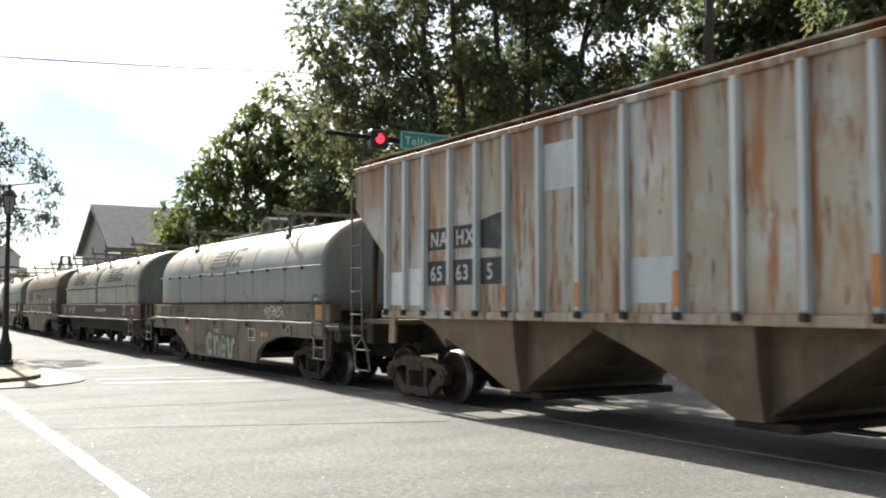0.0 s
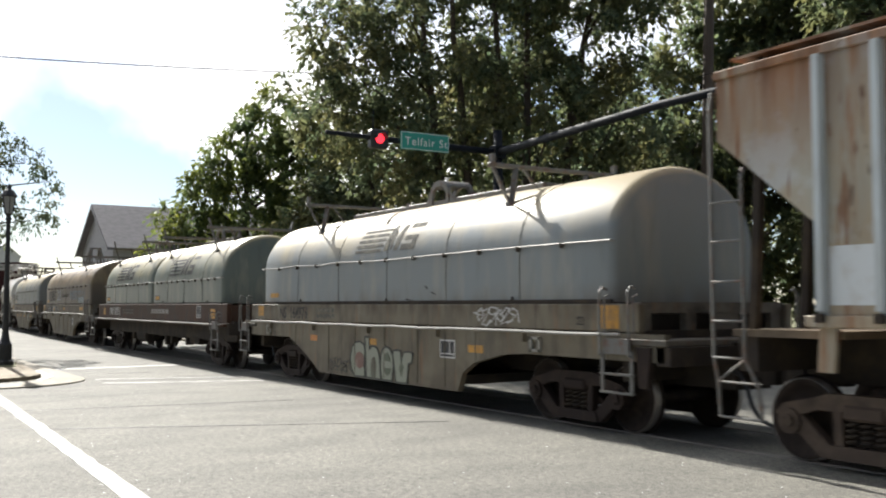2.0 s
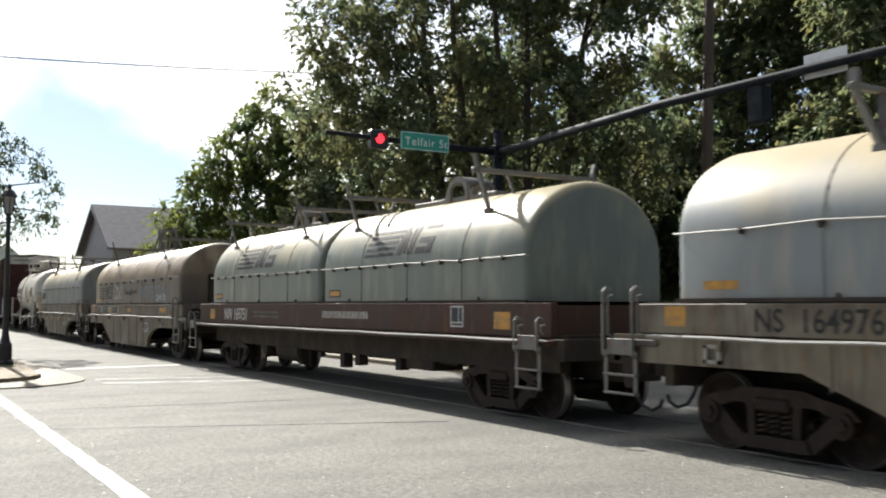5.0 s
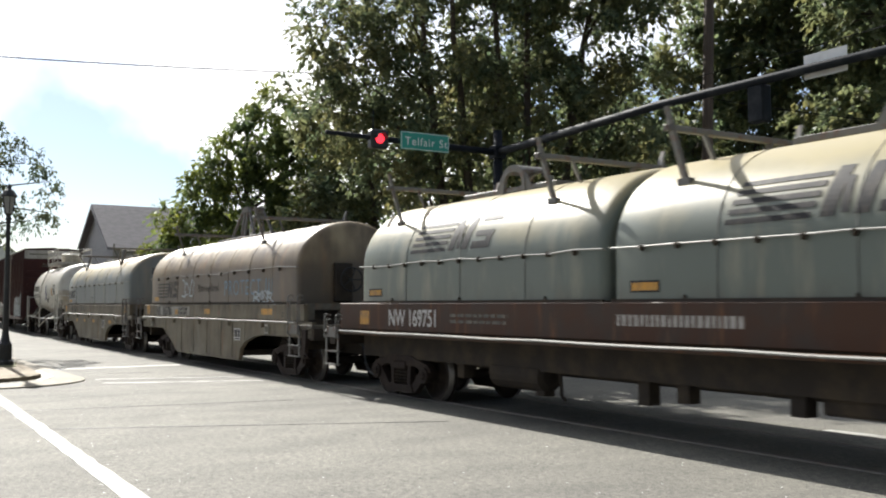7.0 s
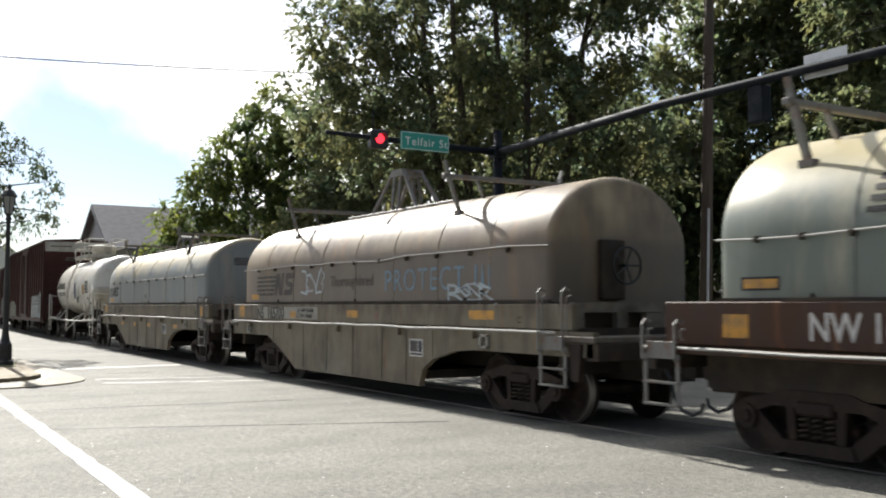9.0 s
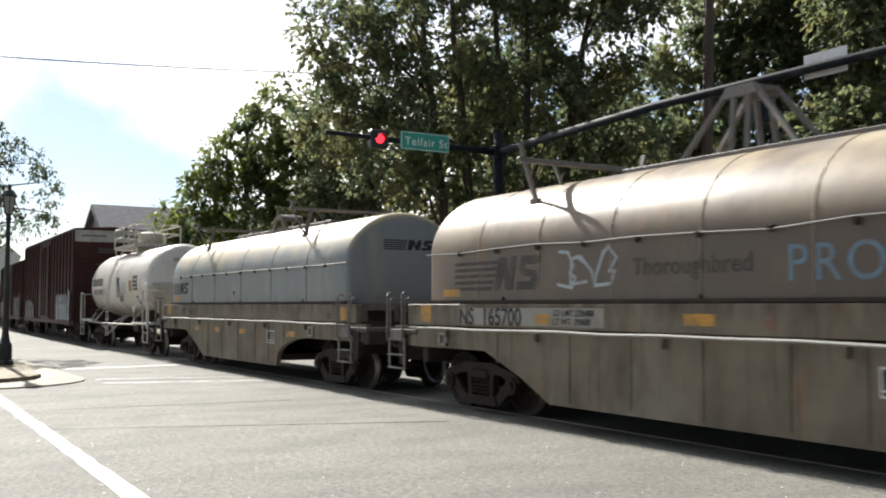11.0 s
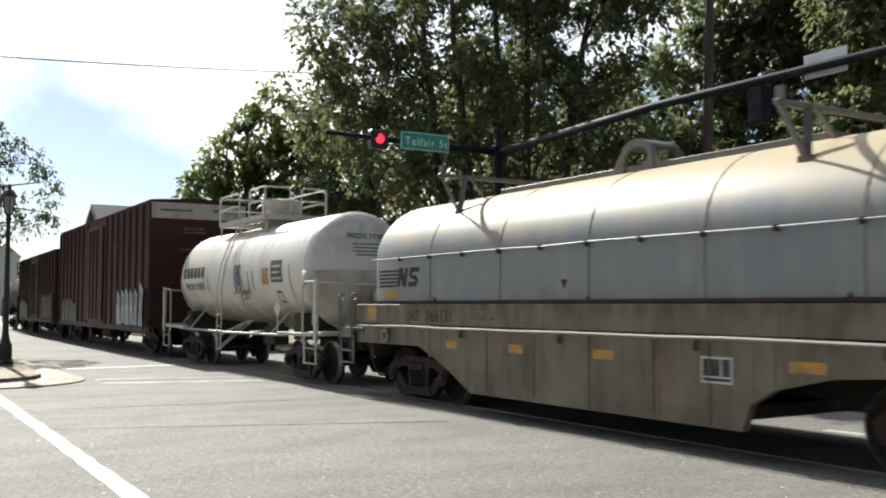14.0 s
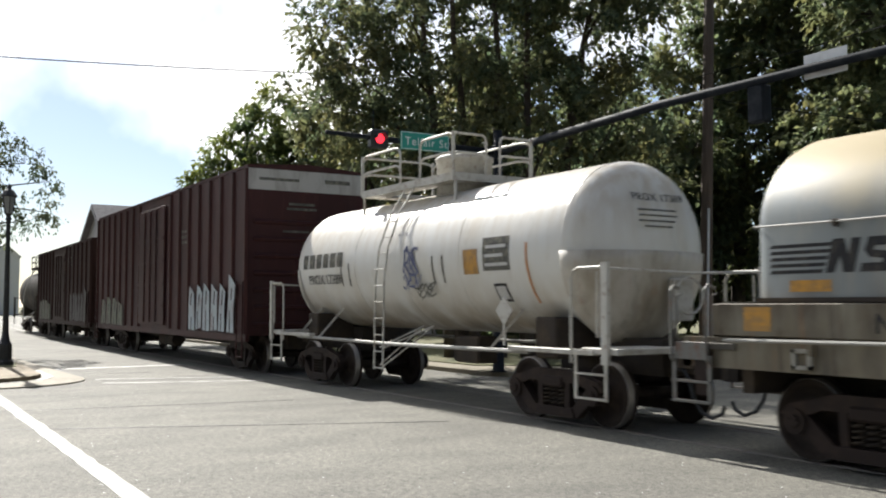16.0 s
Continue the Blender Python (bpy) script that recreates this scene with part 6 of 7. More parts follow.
        for i in range(4):
            x = 5.20 + i * 0.022
            box(bm, x, x + 0.005, -0.42 + rng.uniform(0, .1), 0.36 - rng.uniform(0, .2), 3.06 - i * 0.08, 3.085 - i * 0.08)
        part("small_lettering", bm, M["letter_fade"], tank)
        scrawl(car, 0.15, 2.30, -1.315, 0.42, 0.42, M["tag_ink"], 21, 0.05, 3)
        scrawl(car, 0.1, 2.02, -1.30, 0.55, 0.25, M["tag_ink"], 22, 0.03, 5)
        scrawl(car, 0.5, 1.86, -1.25, 0.6, 0.22, M["letter_fade"], 23, 0.025, 5)
        # diamond placard holder
        bm = bmesh.new()
        prism(bm, [(3.35, 1.42), (3.57, 1.64), (3.35, 1.86), (3.13, 1.64)], "y", -1.40, -1.38)
        part("placard_holder", bm, M["tank_trim"], car, "diamond hazard placard holder")
        bm = bmesh.new()
        beam(bm, (3.35, -1.39, 1.42), (3.35, -1.39, 1.12), 0.04, 0.03)
        part("holder_post", bm, M["tank_trim"], car)
        hb = part("hand_brake", slab(5.3, 5.42, 0.05, 0.45, 1.5, 2.1, 0.02), M["tank_trim"], car)
        bm = bmesh.new()
        tube(bm, [(5.52, 0.25 + 0.26 * math.cos(a * math.tau / 18), 1.85 + 0.26 * math.sin(a * math.tau / 18)) for a in range(19)], 0.016, 6)
        part("brake_wheel", bm, M["tank_trim"], hb)
    place(car, ctr)


def box_car(label, ctr, half, top, paint, stripe, tags, fill="tag_white"):
    car = thing("boxcar", label, "freight car", group="train")
    W = 1.58
    body = part("body", slab(-half, half, -W, W, 0.98, top - 0.12, 0.02), M[paint], car, "brown ribbed steel body")
    part("roof", prism(bmesh.new(), [(-W - 0.02, top - 0.13), (-W - 0.02, top - 0.06), (0, top + 0.04), (W + 0.02, top - 0.06), (W + 0.02, top - 0.13)], "x", -half - 0.02, half + 0.02), M[paint], car, "shallow ribbed roof")
    n = int(half * 2 / 0.95)
    for s in (-1, 1):
        for i in range(n + 1):
            x = -half + 0.06 + (2 * half - 0.12) * i / n
            if abs(x + 0.3) < 1.45:
                continue
            def rib():
                return prism(bmesh.new(), [(-0.09, 0.0), (-0.05, -0.07), (0.05, -0.07), (0.09, 0.0)], "z", 1.02, top - 0.16)
            shared("side_post", ("boxrib", top), rib, M[paint], body, pose(x, s * W, 0, 0, 0, 0 if s < 0 else 180))
        dr = part("door", slab(-1.75, 1.35, s * (W + 0.05) - 0.03, s * (W + 0.05) + 0.03, 1.12, top - 0.42, 0.01), M[paint], body, "brown sliding plug door")
        bm = bmesh.new()
        for z in (1.7, 2.4, 3.1, 3.8):
            box(bm, -1.7, 1.3, s * (W + 0.085) - 0.02, s * (W + 0.085) + 0.02, z - 0.04, z + 0.04)
        for x in (-0.9, -0.2, 0.5):
            tube(bm, [(x, s * (W + 0.11), 1.2), (x, s * (W + 0.11), top - 0.5)], 0.025, 6)
        part("door_bar", bm, M[paint], dr)
        part("side_sill", slab(-half, half, s * (W - 0.02) - 0.05, s * (W - 0.02) + 0.05, 0.84, 1.0), M[paint], car)
    for s in (-1, 1):
        bm = bmesh.new()
        for z in [1.25 + 0.42 * i for i in range(int((top - 2.0) / 0.42))]:
            tube(bm, [(s * (half + 0.0), -1.42, z), (s * (half + 0.02), 1.42, z)], 0.06, 8)
        part("end_corrugation", bm, M[paint], body)
        if stripe:
            w = part("end_stripe", slab(min(s * half, s * (half + 0.012)), max(s * half, s * (half + 0.012)), -W, W, top - 0.66, top - 0.14), M["band_white"], body, "white band across the top of the end")
        coupler(car, s * (half + 0.45), s)
        truck(car, s * (half - 1.9))
        bm = bmesh.new()
        for x in (s * (half - 0.48), s * (half - 0.06)):
            tube(bm, [(x, -W - 0.09, 0.45), (x, -W - 0.09, 2.3)], 0.018, 6)
        for z in (0.47, 0.85, 1.2, 1.55, 1.9, 2.25):
            tube(bm, [(s * (half - 0.48), -W - 0.09, z), (s * (half - 0.06), -W - 0.09, z)], 0.015, 6)
        part("ladder", bm, M[paint], car)
    part("underframe", slab(-half + 0.3, half - 0.3, -0.4, 0.4, 0.62, 0.98), M["dark"], car)
    part("air_reservoir", tube(bmesh.new(), [(-1.2, -0.9, 0.62), (0.4, -0.9, 0.62)], 0.2, 12), M["dark"], car)
    if tags:
        block_tag(body, half - 4.6, 1.05, -W - 0.072, 3.9, 1.45, M[fill], M["tag_dark"], 31, 6)
        block_tag(body, -half + 1.0, 1.02, -W - 0.072, 3.6, 1.0, M["tag_green"], M["tag_dark"], 33, 4)
        bars(body, half - 5.6, -W - 0.004, 3.9, 0.9, 3, M["letter_fade"], 0.08, 0.08, 7)
        bm = bmesh.new()
        rng = random.Random(3)
        for zz, y0, y1, h in ((top - 0.42, -1.3, -0.25, 0.07), (top - 0.42, 0.45, 1.15, 0.10), (top - 1.02, -0.55, 0.15, 0.06), (top - 1.14, -0.6, 0.2, 0.06), (top - 1.7, -0.7, 0.0, 0.05)):
            box(bm, half + 0.082, half + 0.09, y0, y1, zz, zz + h) if zz < top - 0.7 else box(bm, half + 0.012, half + 0.016, y0, y1, zz, zz + h)
        part("small_lettering", bm, M["letter_fade"], body)
    place(car, ctr)


hopper_car()
place(pale_coil_car(), -24.65)
place(double_hood_car(), -41.05)
place(stained_coil_car(), -57.45)
place(clean_coil_car(), -72.95)
tank_car("white tank car with railed crown platform, streaked with dirt", -87.2, "tank", "tank_trim", True)
box_car("dark red-brown high boxcar with pale graffiti", -102.9, 8.6, 5.22, "box", True, True)
box_car("faded brown boxcar of lower height", -120.4, 7.5, 4.55, "box_dark", False, True, "tag_faint")
tank_car("dark grey weathered tank car far down the line", -135.2, "tank_dark", "dark", False)


# ---------------------------------------------------------------- trees
def leaves(points, axes, ups, length, width, seed):
    """Small pointed leaves at the given points, each along its axis with its face towards its up, one mesh."""
    rng = np.random.default_rng(seed)
    n = len(points)
    a = axes + rng.normal(size=(n, 3)) * 0.55
    a /= np.linalg.norm(a, axis=1)[:, None]
    b = np.cross(ups + rng.normal(size=(n, 3)) * 0.45, a)
    b /= np.linalg.norm(b, axis=1)[:, None] + 1e-6
    s = rng.uniform(0.55, 1.35, n)[:, None]
    fold = np.cross(a, b) * (0.12 * length) * s
    verts = np.stack([points - a * length / 2 * s, points + b * width / 2 * s + fold, points + a * length / 2 * s, points - b * width / 2 * s + fold], 1).reshape(-1, 3)
    me = bpy.data.meshes.new("crown")
    me.from_pydata(verts.tolist(), [], np.arange(n * 4).reshape(n, 4).tolist())
    return me


def tree(name, label, base, toward, trunk_h, trunk_r, lobes, leaf, per_clump=46, clumps=26, size=(0.17, 0.085), seed=1, spread=0.36, stems=1, droop=0.3, category="tree"):
    """A tree at base; lobes (across, deep, height, radius) stand off its axis, across being square to the way `toward`."""
    t = thing(name, label, category, pose(*base))
    rng = random.Random(seed)
    nr = np.random.default_rng(seed)
    d = Vector((toward[0], toward[1], 0)).normalized()
    r = Vector((-d.y, d.x, 0)) * -1
    cs = [(r * u + d * w + Vector((0, 0, z)), rad) for u, w, z, rad in lobes]
    bm = bmesh.new()
    tops = []
    for k in range(stems):
        off = (k - (stems - 1) / 2) * 0.75
        lean = r * (off * 0.35 + rng.uniform(-0.25, 0.25)) * (stems > 1) + d * rng.uniform(-0.4, 0.4) * (stems > 1)
        pts, rad = [], []
        for i in range(9):
            f = i / 8
            pts.append(r * off + lean * (0.25 + f * 1.6) * (0.3 + f) + Vector((rng.uniform(-.07, .07), rng.uniform(-.07, .07), trunk_h * f)))
            rad.append(trunk_r * (1.35 - 0.35 * min(1, f * 6)) * (1 - 0.72 * f))
        tube(bm, pts, rad, 9)
        tops.append(pts)
    part("trunk", bm, M["bark"], t, "dark rough trunk", True)
    pts_all, ax_all, up_all = [], [], []
    for k, (c, rad) in enumerate(cs):
        stem = min(tops, key=lambda p: (p[5] - c).length)
        want = c.z - rad * 1.3
        a = min(stem[2:], key=lambda p: abs(p.z - want))
        bm = bmesh.new()
        mid = a.lerp(c, 0.5) + Vector((rng.uniform(-.3, .3), rng.uniform(-.3, .3), 0.25))
        r0 = max(0.035, trunk_r * 0.34)
        tube(bm, [a, a.lerp(mid, .5) + Vector((0, 0, .08)), mid, mid.lerp(c, .5), c], [r0, r0 * .8, r0 * .6, r0 * .42, r0 * .25], 6)
        n = max(6, int(clumps * (rad / 2.0) ** 2 * 1.0))
        for j in range(n):
            v = nr.normal(size=3)
            v /= np.linalg.norm(v)
            q = np.array(c) + v * rad * nr.uniform(0.35, 1.0) ** 0.6 * np.array((1, 1, 0.85))
            if j % 3 == 0:
                tube(bm, [c.lerp(Vector(q), 0.1), c.lerp(Vector(q), .55) + Vector((0, 0, .1)), Vector(q)], [r0 * .22, r0 * .15, r0 * .06], 4)
            # a spray of leafy twigs, outward and drooping at the tips
            sp = spread * nr.uniform(0.7, 1.3)
            twigs = 7
            m = max(4, int(per_clump * nr.uniform(0.6, 1.3) / twigs))
            for _ in range(twigs):
                way = v * 0.7 + nr.normal(size=3) * 0.75
                way /= np.linalg.norm(way)
                f = nr.uniform(0.0, 1.0, m)[:, None]
                run = q + (way * f * 2.1 - np.array((0, 0, 0.35 + 0.6 * droop)) * f ** 2) * sp + nr.normal(size=(m, 3)) * sp * 0.17
                pts_all.append(run)
                ax_all.append(np.tile(way - np.array((0, 0, 0.2 + droop)), (m, 1)))
                up_all.append(np.tile(np.array((0, 0, 0.9)) + v * 0.45, (m, 1)))
        part("limb", bm, M["bark"], t)
    me = leaves(np.concatenate(pts_all), np.concatenate(ax_all), np.concatenate(up_all), size[0], size[1], seed)
    me.materials.append(M[leaf])
    crown = new("crown", me)
    crown.parent = t
    crown["kind"] = "stuff"
    return t


def spread_lobes(n, width, deep, z0, z1, r0, r1, seed):
    rng = random.Random(seed)
    return [(rng.uniform(-width, width), rng.uniform(-deep, deep), rng.uniform(z0, z1), rng.uniform(r0, r1)) for _ in range(n)]


tree("oak_tree", "tall dark-leaved oak with several bare stems", (-24.1, 16.95, 0.1), (-0.83, 0.56), 13.0, 0.19,
     [(-4.3, 0, 8.6, 1.7), (-3.2, 1, 11.4, 2.2), (-1.7, -.6, 7.9, 1.9), (-0.3, .8, 10.4, 2.3), (1.3, -.5, 7.6, 1.8), (2.7, .4, 10.2, 2.3), (3.7, 0, 7.7, 1.8),
      (0.9, 0, 13.0, 2.6), (-3.3, .5, 6.7, 1.6), (-5.6, .2, 7.9, 1.3), (4.1, 0, 12.2, 2.2), (-0.7, 0, 5.9, 1.4), (2.3, .6, 5.7, 1.5), (-2.3, -.3, 5.3, 1.3), (4.1, .5, 5.6, 1.4), (-4.9, .4, 10.6, 1.6), (-1.6, .2, 13.4, 2.0), (0.6, .3, 4.6, 1.1), (3.3, .8, 4.4, 1.2), (-1.0, .8, 4.4, 1.1)],
     "leaf_oak", 60, 64, (0.215, 0.125), 11, 0.36, 5)
tree("street_tree", "leafy light-green tree beside the line", (-42.9, 15.6, 0.1), (-0.942, 0.335), 9.5, 0.24,
     [(0.7, 0, 9.4, 1.5), (-0.7, .3, 8.2, 1.5), (1.9, 0, 8.0, 1.5), (-1.9, 0, 6.6, 1.3), (-3.1, 0, 5.4, 1.0), (0.3, -.3, 6.2, 1.7), (2.3, 0, 5.8, 1.5), (-1.2, .3, 5.0, 1.2), (1.1, 0, 10.9, 1.0), (3.1, .4, 7.4, 1.4), (2.6, .3, 10.2, 1.2), (3.9, 0.3, 9.2, 1.3), (-2.4, .6, 4.4, 1.0), (-3.7, .2, 4.4, 0.7)],
     "leaf_light", 56, 84, (0.25, 0.14), 12, 0.34, 1, 0.5)
tree("street_tree", "dark green street tree with a full crown", (-36.0, 19.5, 0.1), (-0.90, 0.43), 9.0, 0.26,
     spread_lobes(16, 3.2, 1.5, 3.6, 9.6, 1.2, 1.8, 5), "leaf_oak", 52, 46, (0.26, 0.16), 13, 0.38, 2)
tree("tree", "broad olive-green tree beyond the side street", (-32.5, 36.5, 0.0), (-0.663, 0.748), 14.0, 0.36,
     [(-3.6, 0, 9.2, 2.3), (-1.2, 1, 12.2, 2.3), (1.6, 0, 13.5, 2.6), (-4.2, 0, 6.0, 2.2), (-1.6, -1, 7.4, 2.5), (1.4, -.5, 9.6, 2.6), (4.3, 0, 11.2, 2.8), (4.2, -.6, 7.2, 2.6), (1.2, -1, 5.0, 2.2), (6.8, 0, 14.0, 2.7), (4.0, .5, 15.4, 2.4), (7.0, -.5, 9.6, 2.6), (6.6, 0, 5.6, 2.3), (-3.4, 0, 3.6, 1.8), (0.6, 0, 16.0, 2.4), (3.4, 0, 17.6, 2.4), (-2.2, .5, 14.4, 1.7), (6.6, 0, 17.2, 2.4)],
     "leaf_olive", 58, 58, (0.34, 0.20), 14, 0.46, 2)
tree("tree", "broad dark olive tree across the side street", (-22.0, 37.0, 0.0), (-0.56, 0.83), 15.0, 0.4,
     [(-3.0, 0, 8.2, 2.8), (0.5, 1, 11.6, 3.0), (3.5, 0, 9.2, 2.8), (-2.0, -.5, 13.6, 2.6), (1.5, 0, 15.2, 2.8), (5.0, 0, 13.2, 2.8), (0.2, -.5, 6.0, 2.6), (3.8, 0, 5.6, 2.5), (-3.8, 0, 5.0, 2.0), (6.8, 0, 8.0, 2.6), (-3.2, 0, 16.6, 2.4), (1.0, 0, 18.0, 2.6), (5.0, 0, 17.0, 2.6)],
     "leaf_olive", 58, 58, (0.34, 0.20), 15, 0.46, 2)
for k, (x, y, w, h) in enumerate(((-36.5, 27.7, 3.4, 12.6), (-34.2, 31.5, 3.6, 11.0))):
    tree("tree", "dense dark green tree in deep shade", (x, y, 0.0), (x, y), 9.0, 0.24,
         spread_lobes(18, w, 1.4, 2.5, h, 1.5, 2.3, 60 + k), "leaf_dark", 48, 38, (0.36, 0.23), 30 + k, 0.5)
for k, (x, y, w) in enumerate(((-47, 27, 4.2), (-43, 33, 4.6), (-40, 39, 4.8), (-33, 44, 5.0), (-25, 47, 5.0), (-16, 47, 5.0))):
    tree("tree", "dense dark shrubby tree", (x, y, 0.0), (x, y), 6.0, 0.2,
         spread_lobes(12, w, 1.6, 1.2, 7.2, 1.4, 2.3, 40 + k), "leaf_dark" if k < 3 else "leaf_olive", 46, 36, (0.44, 0.28), 20 + k, 0.5)
tree("street_tree", "thin grey-green tree with drooping twigs by the lamp", (-38.4, 2.3, 0.05), (-0.996, 0.09), 8.0, 0.2,
     [(1.94, 0.00, 7.63, 0.91), (3.08, 0.20, 6.94, 0.85), (3.76, 0.00, 6.26, 0.68), (2.51, -0.20, 5.92, 0.80), (1.60, 0.00, 5.23, 0.80), (3.31, 0.00, 4.78, 0.40), (0.57, 0.00, 7.28, 1.37), (0.34, 0.30, 9.11, 1.37), (-1.71, 0.00, 7.97, 1.94), (1.03, 0.00, 6.14, 0.91), (-0.57, 0.20, 10.36, 1.37), (2.17, 0.10, 4.21, 0.40), (3.88, 0.00, 5.12, 0.34)],
     "leaf_grey", 40, 80, (0.15, 0.08), 17, 0.22, 1, 1.1)
# unseen trees beside the view, added to darken the far end of the train
for x, y, w in ((-55.0, 0.3, 3.2), (-69.0, 2.6, 3.4), (-85.0, 4.6, 3.4)):
    tree("street_tree", "full green tree out of view, added to shade the far cars", (x, y, 0.1), (1, 0), 9.0, 0.28,
         spread_lobes(16, w, 4.5, 4.2, 10.5, 1.3, 1.9, int(-x)), "leaf_oak", 40, 34, (0.36, 0.22), int(-x), 0.45)


# ---------------------------------------------------------------- street furniture
def street_lamp():
    t = thing("street_lamp", "black iron post-top street lantern on a fluted post", "street lamp", pose(-28.05, 3.56, 0.13))
    bm = bmesh.new()
    prof = [(0.21, 0), (0.21, 0.10), (0.17, 0.14), (0.16, 0.55), (0.12, 0.62), (0.10, 0.70), (0.075, 0.85), (0.065, 2.2), (0.05, 3.85), (0.08, 3.9), (0.05, 3.98), (0.09, 4.05)]
    loft(bm, [[((r * (1 + 0.07 * (k % 2))) * math.cos(k * math.tau / 20), (r * (1 + 0.07 * (k % 2))) * math.sin(k * math.tau / 20), z) for k in range(20)] for r, z in prof])
    part("post", bm, M["black_iron"], t, "fluted black post")
    bm = bmesh.new()
    loft(bm, [[(r * math.cos(k * math.tau / 6), r * math.sin(k * math.tau / 6), z) for k in range(6)] for r, z in ((0.10, 4.06), (0.17, 4.50))])
    gl = part("lantern_glass", bm, M["lamp_glass"], t, "clear lantern panes, unlit")
    bm = bmesh.new()
    for k in range(6):
        a = k * math.tau / 6
        beam(bm, (0.105 * math.cos(a), 0.105 * math.sin(a), 4.05), (0.178 * math.cos(a), 0.178 * math.sin(a), 4.51), 0.02, 0.02)
    loft(bm, [[(r * math.cos(k * math.tau / 12), r * math.sin(k * math.tau / 12), z) for k in range(12)] for r, z in ((0.21, 4.50), (0.215, 4.54), (0.12, 4.68), (0.06, 4.72), (0.05, 4.78), (0.02, 4.86))])
    part("lantern_cap", bm, M["black_iron"], t, "black lantern frame and cap")


M["lamp_glass"] = worn("frosted_lamp_glass", (0.25, 0.26, 0.26), 0.25, 0, [], 0)
street_lamp()


def signal_mast():
    t = thing("traffic_signal_mast", "dark signal mast with two arms over the crossing", "traffic signal", pose(-19.25, 13.45, 0.11))
    part("pole", tube(bmesh.new(), [(0, 0, 0), (0, 0, 0.05), (0, 0, 5.9)], [0.22, 0.14, 0.11], 14), M["mast"], t, "dark tapered pole", True)
    arm = part("mast_arm", tube(bmesh.new(), [(0, 0, 5.36), (0.0, -2.0, 5.38), (-0.04, -4.6, 5.44)], [0.085, 0.075, 0.05], 12), M["mast"], t, "arm across the rails", True)
    arm2 = part("mast_arm", tube(bmesh.new(), [(0, 0, 5.36), (6.0, -0.5, 5.40), (11.0, -0.45, 5.40), (16.0, -0.4, 5.42)], [0.095, 0.085, 0.075, 0.06], 12), M["mast"], t, "long arm over the side street", True)
    part("arm_clamp", slab(-0.16, 0.16, -0.16, 0.16, 5.2, 5.52, 0.02), M["mast"], t)
    # red beacon, facing the camera's street
    hd = part("signal_head", slab(-0.12, 0.10, -3.54, -3.10, 5.17, 5.60, 0.03), M["black_iron"], t, "black signal housing")
    bm = bmesh.new()
    prism(bm, [(-3.33 + u, 5.385 + v) for u, v in arc(0, 0, 0.108, 0, 360, 20)[:-1]], "x", 0.10, 0.125)
    part("lens", bm, M["red_lamp"], hd, "lit red lens")
    bm = bmesh.new()
    pr = [(-3.33 + u, 5.385 + v) for u, v in arc(0, 0, 0.13, 0, 180, 12)]
    inner = [(-3.33 + u, 5.385 + v) for u, v in arc(0, 0, 0.12, 180, 0, 12)]
    prism(bm, pr + inner, "x", 0.10, 0.24)
    part("visor", bm, M["black_iron"], hd)
    part("bracket", tube(bmesh.new(), [(0, -3.45, 5.5), (0, -3.45, 6.05)], 0.015, 6), M["mast"], hd)
    # street name sign
    sg = part("street_sign", slab(0.10, 0.125, -2.80, -1.49, 5.20, 5.62, 0.008), M["sign_green"], t, "green street name sign with white letters")
    bm = bmesh.new()
    for y0, y1, z0, z1 in ((-2.785, -1.505, 5.212, 5.224), (-2.785, -1.505, 5.596, 5.608), (-2.785, -2.773, 5.212, 5.608), (-1.517, -1.505, 5.212, 5.608)):
        box(bm, 0.125, 0.128, y0, y1, z0, z1)
    part("sign_border", bm, M["sign_white"], sg)
    words("Telfair St", 0.265, M["sign_white"], sg, front(0.1275, -2.69, 5.31), 1.15, "white street name", 1.0, 0.0)
    # sign seen from behind on the long arm, and a signal head
    part("sign_plate", slab(9.2, 10.0, -0.36, -0.355, 5.26, 5.66), M["sign_back"], t, "bare back of a road sign")
    h2 = part("signal_head", slab(8.15, 8.50, -0.52, -0.28, 4.70, 5.34, 0.03), M["mast"], t, "black signal head turned to the side street")


signal_mast()


def utility_pole():
    t = thing("utility_pole", "weathered dark wooden utility pole", "utility pole", pose(-20.35, 21.7, 0.0, 0, 2.0, 0))
    part("pole", tube(bmesh.new(), [(0, 0, 0), (0, 0, 6), (0, 0, 13)], [0.20, 0.17, 0.14], 12), M["wood_pole"], t, "", True)
    part("conduit", tube(bmesh.new(), [(0.17, -0.1, 0.1), (0.17, -0.1, 4.6)], 0.04, 8), M["sign_back"], t)


utility_pole()


def wire(p, q, sag, r=0.012, label="thin black overhead cable"):
    p, q = Vector(p), Vector(q)
    pts = [p.lerp(q, i / 16) - Vector((0, 0, sag * 4 * (i / 16) * (1 - i / 16))) for i in range(17)]
    tagged(link("overhead_wire", tube(bmesh.new(), pts, r, 5), M["wire"]), label, "cable")


wire((-41.6, -7.0, 11.15), (-32.8, 21.6, 11.15), 0.35, 0.024)
wire((-20.3, 21.55, 8.6), (2.0, 14.0, 7.0), 0.3)
wire((-20.3, 21.55, 8.0), (-10.5, 24.5, 5.6), 0.2)
wire((-20.3, 21.55, 11.6), (4.0, 24.0, 13.0), 0.4)


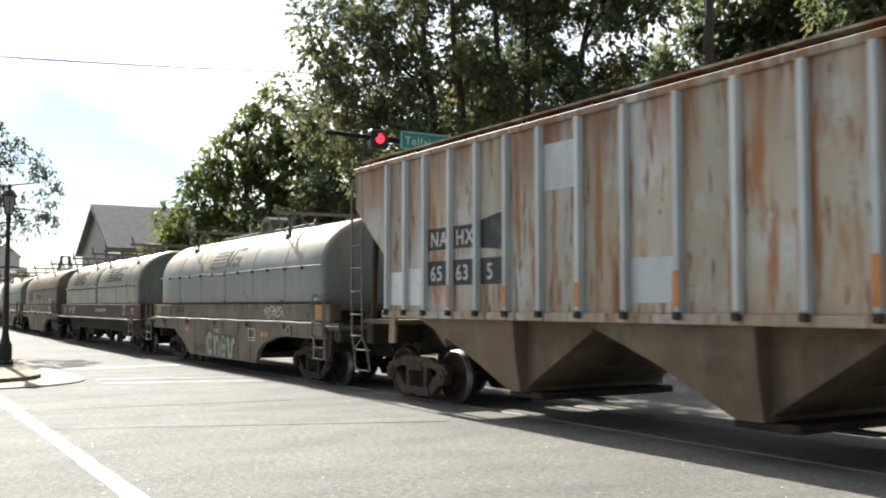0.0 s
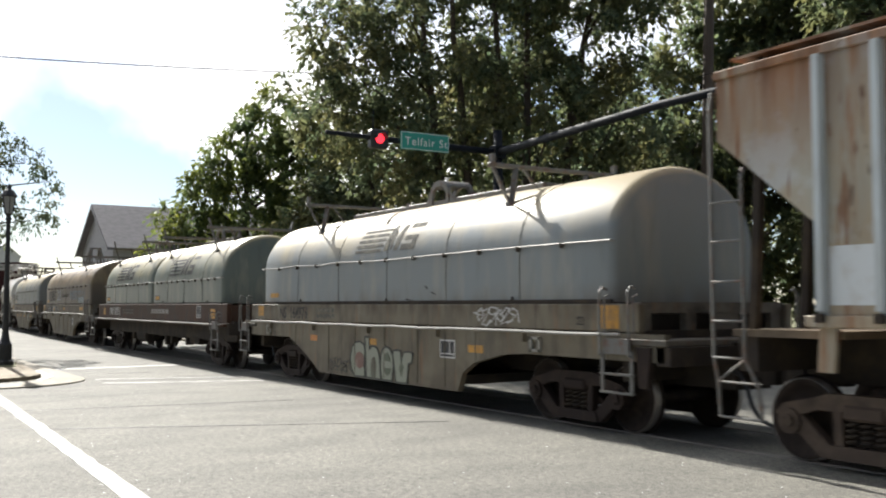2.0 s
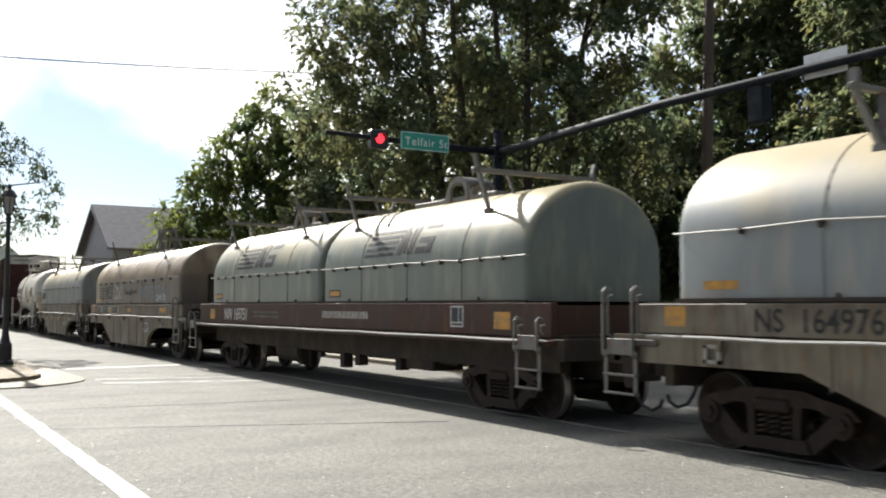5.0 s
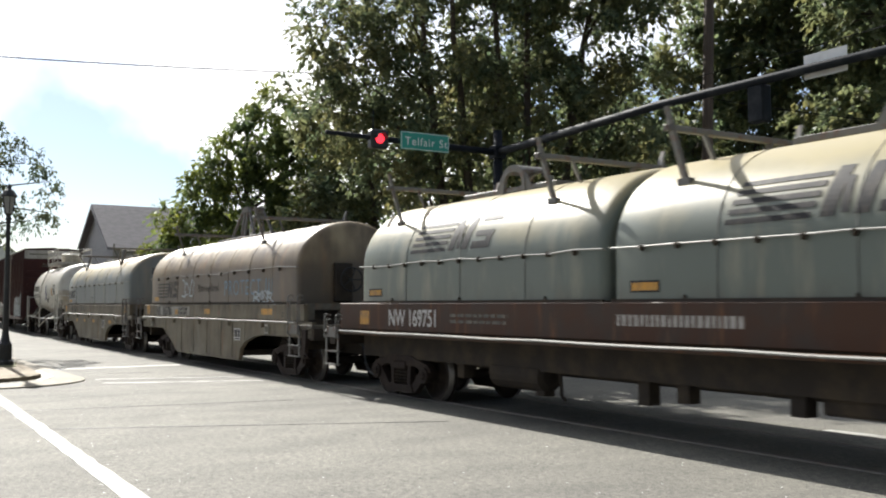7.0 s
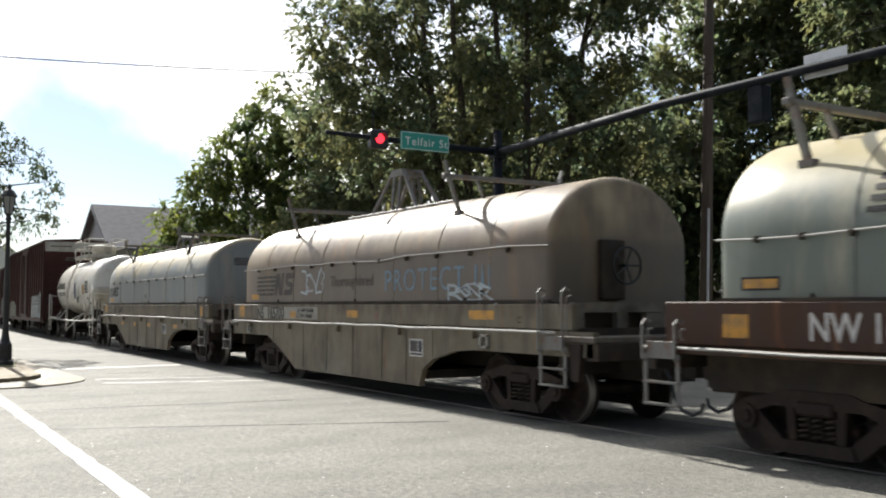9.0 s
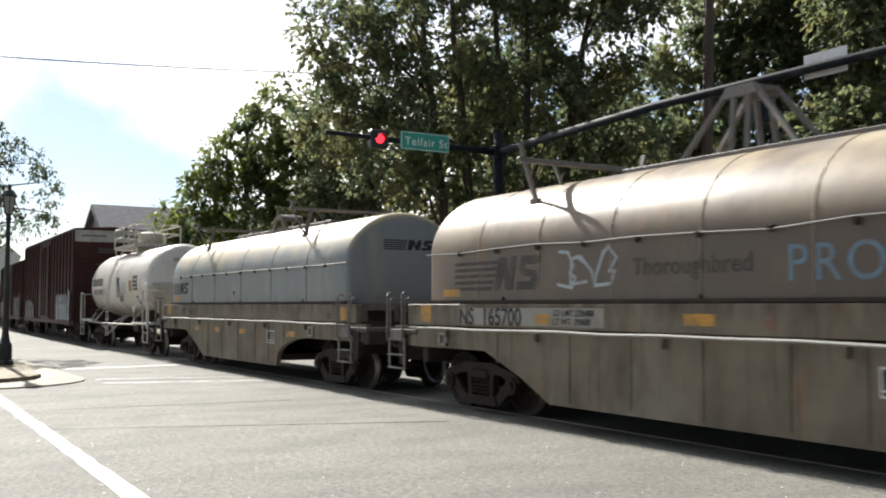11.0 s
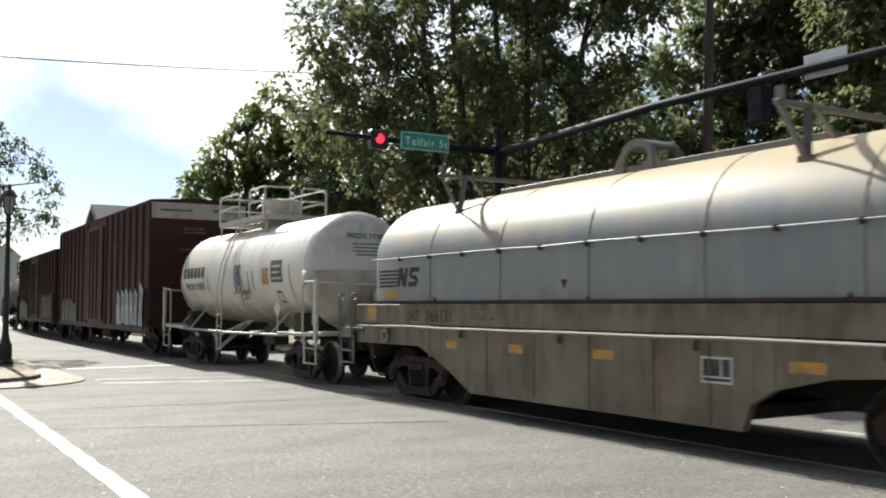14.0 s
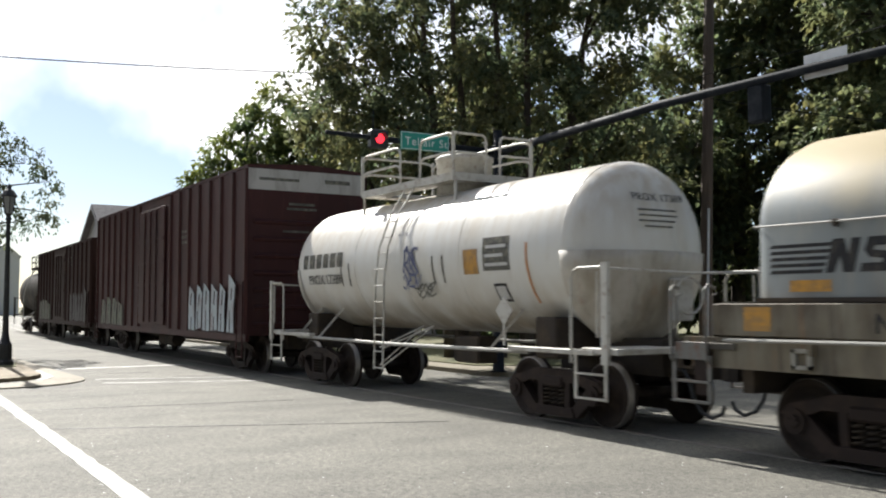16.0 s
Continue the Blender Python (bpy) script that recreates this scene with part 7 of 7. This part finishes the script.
# ---------------------------------------------------------------- the house down the line
def house():
    t = thing("house", "grey-sided gabled house with a grey shingle roof", "house", pose(0, 0, 0))
    x0, x1, y0, y1, ze, zr = -84.0, -73.0, 16.4, 34.0, 6.1, 9.5
    xm = (x0 + x1) / 2
    body = part("wall", prism(bmesh.new(), [(x0, -0.1), (x1, -0.1), (x1, ze), (xm, zr - 0.1), (x0, ze)], "y", y0, y1), M["siding"], t, "pale grey lap siding")
    bm = bmesh.new()
    for i in range(28):
        z = 0.4 + i * 0.32
        if z > ze:
            break
        box(bm, x1, x1 + 0.025, y0, y1, z, z + 0.02)
        box(bm, x0, x1, y0 - 0.025, y0, z, z + 0.02)
    lap = part("siding_lap", bm, M["siding"], body)
    lap["kind"] = "stuff"
    for s, xe in ((-1, x0 - 0.5), (1, x1 + 0.5)):
        k = (zr - ze) / (xm - x0)
        zz = ze - 0.5 * k
        part("roof", prism(bmesh.new(), [(xm, zr), (xe, zz), (xe, zz + 0.16), (xm, zr + 0.17)], "y", y0 - 0.5, y1 + 0.5), M["shingle"], t, "weathered grey shingle slope")
    bm = bmesh.new()
    for s, xe in ((-1, x0 - 0.52), (1, x1 + 0.52)):
        k = (zr - ze) / (xm - x0)
        zz = ze - 0.52 * k
        prism(bm, [(xm, zr + 0.02), (xe, zz + 0.02), (xe, zz - 0.2), (xm, zr - 0.2)], "y", y0 - 0.53, y0 - 0.502)
    part("rake_board", bm, M["siding"], t)
    for y in (19.0, 22.5, 26.0):
        w = part("window", slab(x1, x1 + 0.06, y - 0.55, y + 0.55, 3.4, 5.0), M["trim"], t, "white-framed sash window")
        part("pane", slab(x1 + 0.06, x1 + 0.075, y - 0.45, y + 0.45, 3.5, 4.15), M["glass"], w)
        part("pane", slab(x1 + 0.06, x1 + 0.075, y - 0.45, y + 0.45, 4.25, 4.9), M["glass"], w)
    for x in (-81.0, -76.0):
        w = part("window", slab(x - 0.55, x + 0.55, y0 - 0.06, y0, 3.4, 5.0), M["trim"], t, "white-framed sash window")
        part("pane", slab(x - 0.45, x + 0.45, y0 - 0.075, y0 - 0.06, 3.5, 4.9), M["glass"], w)


house()


def far_building():
    """A tall pale gabled building at the end of the line."""
    t = thing("building", "tall pale gabled building far down the line", "building", pose(-190.0, 23.7, -0.06))
    w = part("wall", prism(bmesh.new(), [(-2.5, 0), (2.5, 0), (2.5, 10.6), (0, 12.9), (-2.5, 10.6)], "x", -16, 0), M["pale_wall"], t, "pale painted wall")
    for k in (-1, 1):
        part("roof", prism(bmesh.new(), [(0, 12.95), (k * 2.75, 10.42), (k * 2.75, 10.62), (0, 13.15)], "x", -16.3, 0.3), M["pale_wall"], t, "pale sheet roof")


far_building()


# ---------------------------------------------------------------- movement
def motions():
    for car, xi in TRAIN:
        rows = []
        for i in range(17):
            x = xi + SPEED * i
            rows.append((float(i), pose(x, lateral(x), 0.0, 0, 0, heading(x))))
        walk(car, rows)
    turn = math.degrees(SPEED / WHEEL_R)
    for wheels, x in SPINS:
        walk(wheels, [(i * 4 / FPS, pose(x, 0, AXLE_Z, 0, turn * i * 4 / FPS, 0)) for i in range(121)])


motions()
